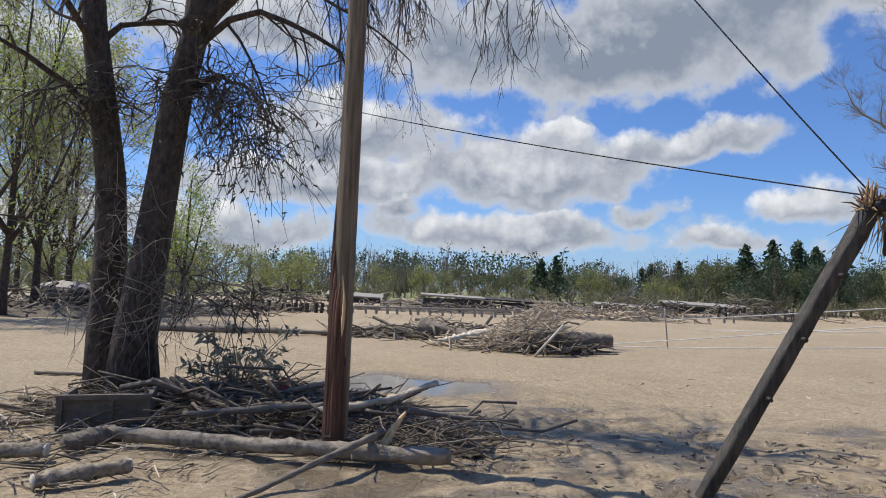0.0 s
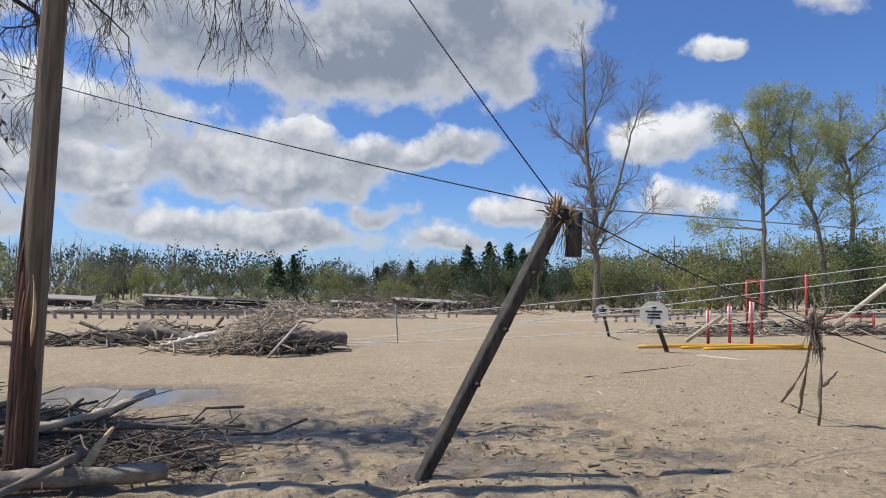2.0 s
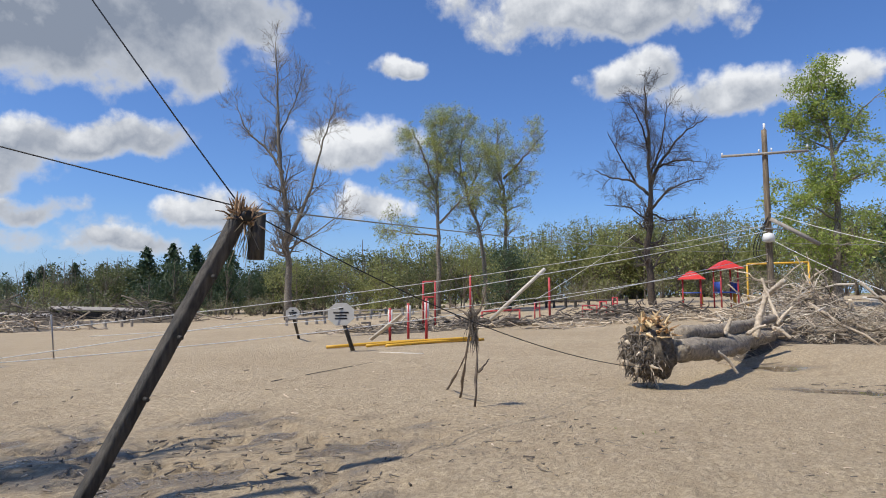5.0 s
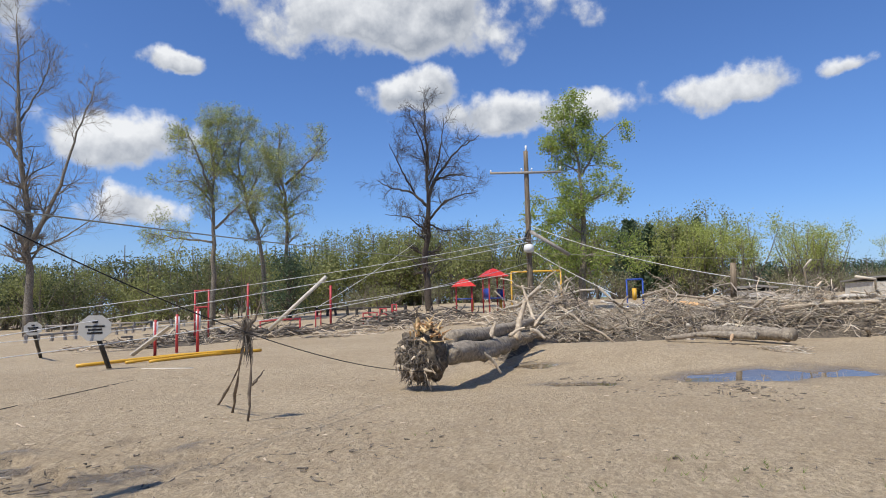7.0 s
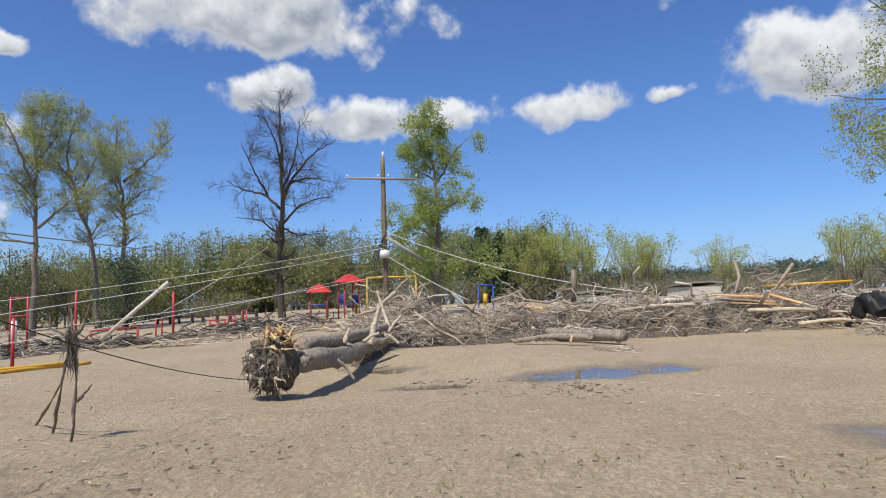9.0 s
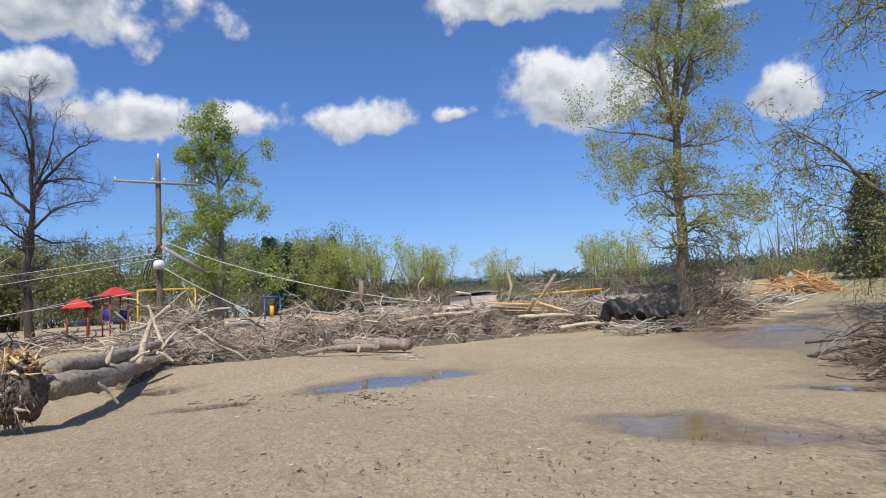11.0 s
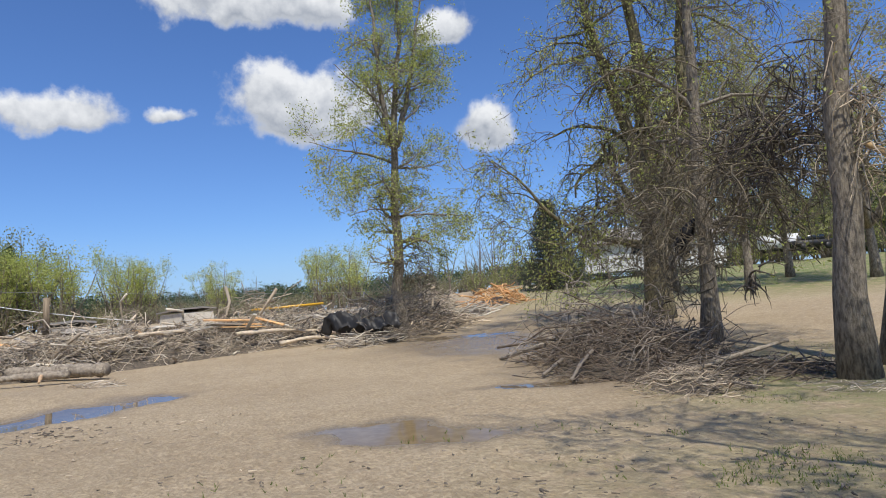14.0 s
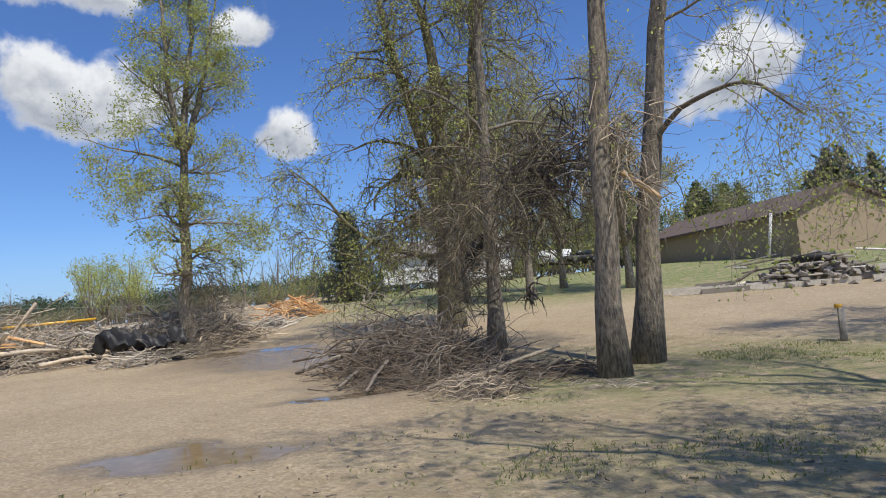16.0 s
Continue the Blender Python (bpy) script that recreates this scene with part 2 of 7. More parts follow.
BLACK = paint("black_rubber", (0.012, 0.012, 0.013), 0.5, 0, 0.12)
CABLE_W = paint("pale_cable", (0.74, 0.73, 0.69), 0.5, 0, 0.2)
CABLE_G = paint("weathered_cable", (0.30, 0.31, 0.27), 0.5, 0.3, 0.2)
TAN = paint("tan_siding", (0.33, 0.255, 0.165), 0.7, 0, 0.15)
ROOF_BROWN = paint("brown_shingles", (0.12, 0.085, 0.068), 0.85, 0, 0.2)
ROOF_GREY = paint("grey_roofing", (0.28, 0.26, 0.235), 0.85, 0, 0.4)
CONCRETE = paint("concrete_block", (0.27, 0.24, 0.205), 0.85, 0, 0.5)
GLASS = paint("dark_window", (0.02, 0.025, 0.03), 0.08, 0, 0.05)


# ---------------------------------------------------------------- meshes
class Buf:
    """Corner points and faces, gathered piece by piece."""

    def __init__(self):
        self.v, self.f4, self.f3, self.n = [], [], [], 0

    def add(self, v, f4=None, f3=None):
        v = np.asarray(v, float).reshape(-1, 3)
        if f4 is not None and len(f4):
            self.f4.append(np.asarray(f4, int).reshape(-1, 4) + self.n)
        if f3 is not None and len(f3):
            self.f3.append(np.asarray(f3, int).reshape(-1, 3) + self.n)
        self.v.append(v)
        self.n += len(v)
        return self

    def arrays(self):
        v = np.concatenate(self.v) if self.v else np.zeros((0, 3))
        f4 = np.concatenate(self.f4) if self.f4 else np.zeros((0, 4), int)
        f3 = np.concatenate(self.f3) if self.f3 else np.zeros((0, 3), int)
        return v, f4, f3

    def data(self, name, mat, smooth=True):
        v, f4, f3 = self.arrays()
        me = bpy.data.meshes.new(name)
        me.vertices.add(len(v))
        me.vertices.foreach_set("co", v.ravel())
        idx = np.concatenate([f4.ravel(), f3.ravel()])
        me.loops.add(len(idx))
        me.loops.foreach_set("vertex_index", idx)
        me.polygons.add(len(f4) + len(f3))
        start = np.concatenate([np.arange(len(f4)) * 4, len(f4) * 4 + np.arange(len(f3)) * 3])
        me.polygons.foreach_set("loop_start", start)
        me.polygons.foreach_set("use_smooth", np.full(len(start), smooth))
        me.update(calc_edges=True)
        me.validate()
        if mat:
            me.materials.append(mat)
        return me


def thing(name, at=(0, 0, 0), label="", category="", group="", kind="", turn=0):
    ob = new(name)
    ob.empty_display_size = 0.1
    ob.location = at
    ob.rotation_euler = (0, 0, radians(turn))
    return tagged(ob, label, category, group, kind)


def part(name, buf, mat, parent=None, label="", smooth=True):
    """One mesh object; its points are given in the parent's own space."""
    ob = new(name, buf.data(name, mat, smooth))
    if parent is not None:
        ob.parent = parent
    return tagged(ob, label)


def alone(name, buf, mat, label="", category="", group="", kind="", smooth=True, at=None):
    ob = new(name, buf.data(name, mat, smooth))
    if at is not None:
        ob.location = at
    return tagged(ob, label, category, group, kind)


def unit(a):
    return a / np.maximum(np.linalg.norm(a, axis=-1, keepdims=True), 1e-9)


def tubes(buf, pts, rad, sides=5, cap=False):
    """pts (N, S, 3), rad (N, S): N tapering tubes of S rings each."""
    pts, rad = np.asarray(pts, float), np.asarray(rad, float)
    if pts.ndim == 2:
        pts, rad = pts[None], rad[None]
    N, S, _ = pts.shape
    tan = unit(np.gradient(pts, axis=1))
    ref = np.zeros((N, 1, 3))
    main = unit(pts[:, -1] - pts[:, 0])
    ref[:, 0] = np.where(np.abs(main[:, 2:3]) > 0.8, np.array([[1.0, 0, 0]]), np.array([[0, 0, 1.0]]))
    n = unit(np.cross(tan, ref))
    b = np.cross(tan, n)
    an = np.arange(sides) * 2 * np.pi / sides
    ring = n[:, :, None] * np.cos(an)[None, None, :, None] + b[:, :, None] * np.sin(an)[None, None, :, None]
    v = pts[:, :, None] + ring * rad[:, :, None, None]
    i, j, k = np.meshgrid(np.arange(N), np.arange(S - 1), np.arange(sides), indexing="ij")
    k2 = (k + 1) % sides
    base = i * S * sides
    f = np.stack([base + j * sides + k, base + j * sides + k2, base + (j + 1) * sides + k2, base + (j + 1) * sides + k], -1)
    f3 = None
    v = v.reshape(-1, 3)
    if cap:
        ends = np.concatenate([pts[:, 0], pts[:, -1]])
        c0 = len(v)
        v = np.concatenate([v, ends])
        ii, kk = np.meshgrid(np.arange(N), np.arange(sides), indexing="ij")
        kk2 = (kk + 1) % sides
        a = np.stack([c0 + ii, ii * S * sides + kk2, ii * S * sides + kk], -1).reshape(-1, 3)
        o = ii * S * sides + (S - 1) * sides
        e = np.stack([c0 + N + ii, o + kk, o + kk2], -1).reshape(-1, 3)
        f3 = np.concatenate([a, e])
    buf.add(v, f.reshape(-1, 4), f3)
    return buf


def line(points, n=None):
    """A smooth line through the points, n rings."""
    p = np.asarray(points, float)
    if n is None or len(p) < 2:
        return p
    d = np.concatenate([[0], np.cumsum(np.linalg.norm(np.diff(p, axis=0), axis=1))])
    s = np.linspace(0, d[-1], n)
    out = np.stack([np.interp(s, d, p[:, i]) for i in range(3)], -1)
    for _ in range(2):
        out[1:-1] = (out[:-2] + 2 * out[1:-1] + out[2:]) / 4
    return out


def log_mesh(points, r0, r1, sides=10, n=14, rough=0.06, seed=0, cap=True):
    g = np.random.default_rng(seed)
    p = line(points, n)
    r = np.linspace(r0, r1, n) * (1 + rough * g.normal(size=n))
    p = p + g.normal(size=p.shape) * r0 * rough * 0.6
    b = Buf()
    tubes(b, p, r, sides, cap)
    v = b.v[0]
    m = n * sides
    axis = np.repeat(p, sides, 0)
    k = np.arange(m) % sides
    lump = value_noise(k * 0.9 + seed, np.repeat(np.arange(n), sides) * 1.7, 1.6, seed) * 0.62 + g.normal(size=m) * 0.05
    v[:m] = axis + (v[:m] - axis) * (1 + lump)[:, None]
    return b


def box(buf, c, size, turn=0.0, tilt=(0.0, 0.0), bevel=0.0):
    """A block with chamfered upright edges; c is its centre."""
    sx, sy, sz = (s / 2 for s in size)
    e = min(bevel, sx * 0.8, sy * 0.8)
    if e > 0:
        o = [(-sx + e, -sy), (sx - e, -sy), (sx, -sy + e), (sx, sy - e), (sx - e, sy), (-sx + e, sy), (-sx, sy - e), (-sx, -sy + e)]
    else:
        o = [(-sx, -sy), (sx, -sy), (sx, sy), (-sx, sy)]
    k = len(o)
    v = np.array([(x, y, -sz) for x, y in o] + [(x, y, sz) for x, y in o] + [(0, 0, -sz), (0, 0, sz)])
    m = np.array(Euler((radians(tilt[0]), radians(tilt[1]), radians(turn))).to_matrix())
    v = v @ m.T + np.asarray(c, float)
    f4 = [(i, (i + 1) % k, k + (i + 1) % k, k + i) for i in range(k)]
    f3 = [(2 * k, (i + 1) % k, i) for i in range(k)] + [(2 * k + 1, k + i, k + (i + 1) % k) for i in range(k)]
    return buf.add(v, f4, f3)


def rod(buf, a, b, r, sides=8):
    a, b = np.asarray(a, float), np.asarray(b, float)
    return tubes(buf, np.stack([a, (a + b) / 2, b]), np.array([r, r, r]), sides, True)


def beam(buf, a, b, w, h, roll=0.0):
    """A squared board from a to b."""
    a, b = np.asarray(a, float), np.asarray(b, float)
    t = unit(b - a)
    s = unit(np.cross(t, [0, 0, 1.0]) if abs(t[2]) < 0.95 else np.array([1.0, 0, 0]))
    u = np.cross(s, t)
    c, q = math.cos(radians(roll)), math.sin(radians(roll))
    s, u = s * c + u * q, u * c - s * q
    o = [(-1, -1), (1, -1), (1, 1), (-1, 1)]
    v = [p + s * i * w / 2 + u * j * h / 2 for p in (a, b) for i, j in o]
    f = [(0, 1, 5, 4), (1, 2, 6, 5), (2, 3, 7, 6), (3, 0, 4, 7), (3, 2, 1, 0), (4, 5, 6, 7)]
    return buf.add(v, f)


# ---------------------------------------------------------------- land
def value_noise(x, y, scale, seed=0):
    x, y = np.asarray(x) / scale, np.asarray(y) / scale
    xi, yi = np.floor(x).astype(np.int64), np.floor(y).astype(np.int64)
    fx, fy = x - xi, y - yi
    fx, fy = fx * fx * (3 - 2 * fx), fy * fy * (3 - 2 * fy)

    def h(a, b):
        n = (a * 374761393 + b * 668265263 + seed * 144665) & 0x7FFFFFFF
        n = ((n ^ (n >> 13)) * 1274126177) & 0x7FFFFFFF
        return ((n ^ (n >> 16)) & 0xFFFF) / 65535.0 - 0.5
    return (h(xi, yi) * (1 - fx) + h(xi + 1, yi) * fx) * (1 - fy) + (h(xi, yi + 1) * (1 - fx) + h(xi + 1, yi + 1) * fx) * fy


SLOPE_AT = [-180, -110, -60, 40, 70, 115, 130, 180]
SLOPE = [0.065, 0, 0, 0, 0.035, 0.04, 0.06, 0.065]
# puddles: x, y, half length, half width, turn
PUDDLES = [(-0.9, 11.2, 1.75, 0.95, 4), (15.6, -1.4, 1.9, 0.75, -62), (7.75, -4.75, 1.3, 0.62, 28), (16.7, 3.8, 0.75, 0.3, -75), (13.8, 2.3, 0.8, 0.25, -75),
           (21.5, -14.6, 2.6, 0.5, 40), (9.6, -8.9, 1.2, 0.35, 50), (23.5, 22.6, 3.0, 0.4, -30), (5.3, 19.8, 0.6, 0.3, 0)]


def land(x, y):
    """The lie of the land, without its fine relief."""
    x, y = np.asarray(x, float), np.asarray(y, float)
    d, a = np.hypot(x, y), np.degrees(np.arctan2(x, y))
    s = np.interp(a, SLOPE_AT, SLOPE)
    q = np.clip(d - 15, 0, None)
    q = np.where(q > 60, 60 + (q - 60) * 0.25, q)
    z = s * q * q / (q + 4)
    # bank of silt in front of the long drift pile
    for bx, by, bw, bl, bh, bt in ((19.4, 2.2, 2.2, 4.5, 0.42, -14),):
        c, e = math.cos(radians(bt)), math.sin(radians(bt))
        u, v = (x - bx) * c + (y - by) * e, -(x - bx) * e + (y - by) * c
        z = z + bh * np.exp(-((u / bw) ** 2 + (v / bl) ** 2))
    return z


def wetness(x, y):
    w = np.zeros_like(np.asarray(x, float))
    for px, py, a, b, t in PUDDLES:
        c, e = math.cos(radians(t)), math.sin(radians(t))
        u, v = (x - px) * c + (y - py) * e, -(x - px) * e + (y - py) * c
        r = np.sqrt((u / a) ** 2 + (v / b) ** 2) + value_noise(x, y, 1.1, 5) * 0.95 + value_noise(x, y, 0.35, 6) * 0.45
        w = np.maximum(w, np.clip(1.9 - r, 0, 1.9))
    return w


def at(az, d, up=0.0):
    x, y = d * math.sin(radians(az)), d * math.cos(radians(az))
    return np.array([x, y, float(land(x, y)) + up])


def on(x, y, up=0.0):
    return np.array([x, y, float(land(x, y)) + up])


# ---------------------------------------------------------------- ground
def mud_build(t, b):
    wet_and_shade = t.nodes.new("ShaderNodeAttribute")
    wet_and_shade.attribute_name = "wet_and_shade"
    green = t.nodes.new("ShaderNodeAttribute")
    green.attribute_name = "green"
    n1, n2, n3 = noise_in(t, 0.22, 6, 0.6), noise_in(t, 4.5, 8, 0.7), noise_in(t, 34, 5, 0.75)
    n4 = noise_in(t, 1.1, 6, 0.6, (1, 1, 1), 0.8)
    n6 = noise_in(t, 13, 4, 0.6, (1, 1.5, 1), 0.5)
    col = mix_in(t, range_in(t, n1, 0.3, 0.7), (0.388, 0.295, 0.184), (0.490, 0.387, 0.253))
    col = mix_in(t, range_in(t, n4, 0.48, 0.68, 0, 0.5), col, (0.316, 0.240, 0.147))
    col = mix_in(t, range_in(t, n2, 0.38, 0.66, 0, 0.55), col, (0.581, 0.465, 0.308))
    col = mix_in(t, range_in(t, n6, 0.40, 0.62, 0.55, 0.0), col, (0.255, 0.190, 0.114))
    col = mix_in(t, range_in(t, n3, 0.60, 0.72, 0, 0.75), col, (0.112, 0.085, 0.053))
    col = mix_in(t, range_in(t, n3, 0.36, 0.28, 0, 0.6), col, (0.632, 0.530, 0.367))
    gr = t.nodes.new("ShaderNodeMath")
    gr.operation, gr.use_clamp = "MULTIPLY", True
    t.links.new(green.outputs["Fac"], gr.inputs[0])
    t.links.new(range_in(t, noise_in(t, 2.2, 7, 0.7), 0.36, 0.56), gr.inputs[1])
    gcol = mix_in(t, n3, (0.10, 0.145, 0.03), (0.21, 0.25, 0.07))
    col = mix_in(t, gr.outputs[0], col, gcol)
    # mask holds real damp and the shade painted near the old trees' heap
    damp = range_in(t, wet_and_shade.outputs["Fac"], 0.15, 1.0)
    col = mix_in(t, damp, col, mix_in(t, 0.55, col, (0.10, 0.075, 0.05)))
    t.links.new(col, b.inputs["Base Color"])
    t.links.new(range_in(t, wet_and_shade.outputs["Fac"], 0.35, 1.0, 0.85, 0.22), b.inputs["Roughness"])
    ad = t.nodes.new("ShaderNodeMath")
    ad.operation = "MULTIPLY_ADD"
    ad.inputs[1].default_value = 0.35
    t.links.new(n3, ad.inputs[0])
    t.links.new(n2, ad.inputs[2])
    n5 = noise_in(t, 8.5, 4, 0.55, (1, 1.35, 1), 0.6)
    a2 = t.nodes.new("ShaderNodeMath")
    a2.operation = "MULTIPLY_ADD"
    a2.inputs[1].default_value = 0.9
    t.links.new(n5, a2.inputs[0])
    t.links.new(ad.outputs[0], a2.inputs[2])
    bump_in(t, b, a2.outputs[0], 0.9, 0.08)


MUD = material("silt", mud_build)
def ring_steps():
    r, out = 0.4, [0.4]
    while r < 2600:
        r *= 1.012 if r < 11 else 1.018 if r < 34 else 1.07
        out.append(r)
    return np.array(out)


def relief(x, y):
    """Ripples, trampled prints and ruts in the silt."""
    d = np.hypot(x, y)
    near = np.clip((40 - d) / 30, 0, 1)
    z = value_noise(x, y, 2.2, 1) * 0.06 + value_noise(x, y, 0.7, 2) * 0.034
    z = z + value_noise(x + 0.4 * y, y * 2.2, 0.34, 3) * 0.034 + value_noise(x, y, 0.15, 4) * 0.014
    rough = np.clip(1.2 - np.hypot((x - 2.5) / 4.5, (y - 6.8) / 3.4), 0, 1)
    prints = value_noise(x * 0.8 + y * 0.6, (y - x * 0.5) * 1.6, 0.32, 7)
    z = z - rough * (np.clip(prints - 0.10, 0, 1) * 0.42 + np.abs(value_noise(x, y, 0.5, 8)) * 0.07)
    return z * near


az_steps = np.radians(np.arange(0, 360, 0.6))
rings = ring_steps()
gr_, ga_ = np.meshgrid(rings, az_steps, indexing="ij")
gx, gy = gr_ * np.sin(ga_), gr_ * np.cos(ga_)
gw = wetness(gx, gy)
gz = land(gx, gy) + relief(gx, gy)
gz = np.where(gw > 0.02, np.maximum(gz, land(gx, gy) - 0.010), gz)
pool = np.clip((gw - 0.75) / 0.3, 0, 1)
base_z = land(gx, gy)
gz = gz * (1 - pool) + pool * (base_z - 0.045 + value_noise(gx, gy, 0.5, 9) * 0.012)
R_, A_ = gx.shape
ii, jj = np.meshgrid(np.arange(R_ - 1), np.arange(A_), indexing="ij")
j2 = (jj + 1) % A_
quads = np.stack([ii * A_ + jj, (ii + 1) * A_ + jj, (ii + 1) * A_ + j2, ii * A_ + j2], -1).reshape(-1, 4)
gbuf = Buf().add(np.concatenate([np.stack([gx, gy, gz], -1).reshape(-1, 3), [[0, 0, 0.0]]]), quads,
                 [(len(az_steps) * 0 + R_ * A_, j, (j + 1) % A_) for j in range(A_)][::-1])
ground = alone("ground", gbuf, MUD, "tan flood silt, rippled and trampled, damp near the puddles", "ground", "", "structure")
attr = ground.data.attributes.new("wet_and_shade", "FLOAT", "POINT")
patch = np.clip(value_noise(gx + 0.5 * gy, gy * 1.8, 0.9, 21) + 0.7 * value_noise(gx, gy * 1.5, 0.35, 23) + 0.06, 0, 1) * 4.0
damp_and_shade = patch * np.clip(1.3 - np.hypot((gx - 2.0) / 5.0, (gy - 7.2) / 3.4), 0, 0.8)
damp_and_shade = np.maximum(damp_and_shade, 1.0 * np.clip(1.25 - np.hypot((gx - 17) / 9, (gy + 14) / 4.5), 0, 1))
# damp silt plus shade painted round the heap under the old trees
damp_and_shade = np.maximum(damp_and_shade, 0.9 * np.clip(1.3 - np.hypot((gx - 9.0) / 5.5, (gy + 12.0) / 4.0), 0, 1) + 0.3 * value_noise(gx, gy, 0.8, 24))
wv = np.append(np.maximum(gw, damp_and_shade + np.clip(damp_and_shade, 0, .3) * value_noise(gx, gy, 0.6, 22)).ravel(), 0.0)
attr.data.foreach_set("value", wv.astype(np.float32))
attr = ground.data.attributes.new("green", "FLOAT", "POINT")
gd, gaz = np.hypot(gx, gy), np.degrees(np.arctan2(gx, gy))
gg = np.clip((gaz - 138) / 12, 0, 1) * np.clip((gd - 8) / 3, 0, 1) * np.clip((19 - gd) / 4, 0, 1) * 0.6
gg = np.maximum(gg, np.clip((gaz - 128) / 10, 0, 1) * np.clip((gd - 30) / 12, 0, 1))
gg = np.maximum(gg, np.clip((gd - 70) / 20, 0, 1) * 0.9 * (gaz < 30) * (gaz > -70))
gg = np.maximum(gg, np.clip((gd - 160) / 40, 0, 1))
gg = np.maximum(gg, 0.35 * np.clip((gaz - 120) / 40, 0, 1) * np.clip((gd - 4) / 2, 0, 1) * np.clip((10 - gd) / 3, 0, 1))
attr.data.foreach_set("value", np.append(gg.ravel(), 0.0).astype(np.float32))


def water_build(t, b):
    b.inputs["Base Color"].default_value = (0.16, 0.125, 0.08, 1)
    b.inputs["Roughness"].default_value = 0.03
    b.inputs["IOR"].default_value = 1.33
    b.inputs["Specular IOR Level"].default_value = 0.45
    n = noise_in(t, 6, 3, 0.5)
    t.links.new(mix_in(t, range_in(t, n, 0.35, 0.7), (0.11, 0.085, 0.055), (0.19, 0.145, 0.09)), b.inputs["Base Color"])
    bump_in(t, b, n, 0.015, 0.02)


WATER = material("muddy_water", water_build)


# copy of the water: brown base and low IOR paint a weaker sky reflection
def dull_water_build(t, b):
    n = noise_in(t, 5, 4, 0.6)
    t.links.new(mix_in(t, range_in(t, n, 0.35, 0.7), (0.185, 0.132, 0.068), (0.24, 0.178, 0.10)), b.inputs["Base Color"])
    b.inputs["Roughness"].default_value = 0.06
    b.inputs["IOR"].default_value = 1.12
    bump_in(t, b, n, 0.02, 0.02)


DULL_WATER = material("low_reflection_water", dull_water_build)
for px_, py_, pa, pb, pt_ in PUDDLES:
    pb_ = Buf()
    k = 72
    c, e = math.cos(radians(pt_)), math.sin(radians(pt_))
    an = np.arange(k) * 2 * np.pi / k
    u, v = np.cos(an) * pa * 1.5, np.sin(an) * pb * 1.5
    wx, wy = px_ + u * c - v * e, py_ + u * e + v * c
    ring = np.stack([wx, wy, land(wx, wy) - 0.024], -1)
    mid = [[px_, py_, float(land(px_, py_)) - 0.024]]
    pb_.add(np.concatenate([ring, mid]), None, [(k, i, (i + 1) % k) for i in range(k)])
    alone("puddle", pb_, DULL_WATER if px_ == 7.75 else WATER, "shallow puddle of muddy flood water lying in silt", "puddle", "puddles", "structure")


# ---------------------------------------------------------------- trees
def sprout(pts, rad, n, lo, hi, length, spread, lift, wig, seg, g, rr=0.55, droop=0.0, tip=0.25, shrink=0.5, minr=0.004):
    """n children on each parent line; all lines of a level at once."""
    N, S, _ = pts.shape
    u = g.uniform(lo, hi, (N, n)) if n > 1 else g.uniform(lo, hi, (N, 1))
    u = np.sort(u, 1)
    f = u * (S - 1)
    i = np.minimum(f.astype(int), S - 2)
    w = (f - i)[..., None]
    idx = np.arange(N)[:, None]
    start = pts[idx, i] * (1 - w) + pts[idx, i + 1] * w
    r0 = rad[idx, i] * (1 - w[..., 0]) + rad[idx, i + 1] * w[..., 0]
    tan = unit(pts[idx, i + 1] - pts[idx, i])
    side = unit(np.cross(tan, g.normal(size=tan.shape)))
    an = np.radians(spread * g.uniform(0.7, 1.3, u.shape))[..., None]
    d = unit(tan * np.cos(an) + side * np.sin(an) + np.array([0, 0, lift]))
    ln = length * g.uniform(0.6, 1.25, u.shape) * (1 - shrink * u)
    start, d, r0, ln = start.reshape(-1, 3), d.reshape(-1, 3), r0.ravel(), ln.ravel()
    out = np.zeros((len(d), seg, 3))
    out[:, 0] = start
    for k in range(1, seg):
        d = unit(d + g.normal(size=d.shape) * wig + np.array([0, 0, lift * 0.35 - droop * k / seg]))
        out[:, k] = out[:, k - 1] + d * (ln / (seg - 1))[:, None]
    rr_ = np.maximum(r0 * rr, minr)
    return out, rr_[:, None] * np.linspace(1, tip, seg)[None]


def leaves(buf, pts, n, size, scatter, g, long=1.0):
    """n small bent leaves round each of the points."""
    p = np.repeat(pts, n, 0) + g.normal(size=(len(pts) * n, 3)) * scatter
    a = unit(g.normal(size=p.shape))
    b = unit(np.cross(a, g.normal(size=p.shape)))
    s = size * g.uniform(0.6, 1.3, (len(p), 1))
    v = np.stack([p - a * s * long, p + b * s * 0.5, p + a * s * long, p - b * s * 0.5], 1)
    k = np.arange(len(p))[:, None] * 4
    return buf.add(v, k + np.arange(4)[None])


def along(pts, k, g, lo=0.3):
    """k points on each line."""
    N, S, _ = pts.shape
    u = g.uniform(lo, 1, (N, k)) * (S - 1)
    i = np.minimum(u.astype(int), S - 2)
    w = (u - i)[..., None]
    idx = np.arange(N)[:, None]
    return (pts[idx, i] * (1 - w) + pts[idx, i + 1] * w).reshape(-1, 3)


def flare(r0, r1, n, foot=1.45):
    r = np.linspace(r0, r1, n)
    r[0] *= foot
    if n > 3:
        r[1] *= 1 + (foot - 1) * 0.25
    return r


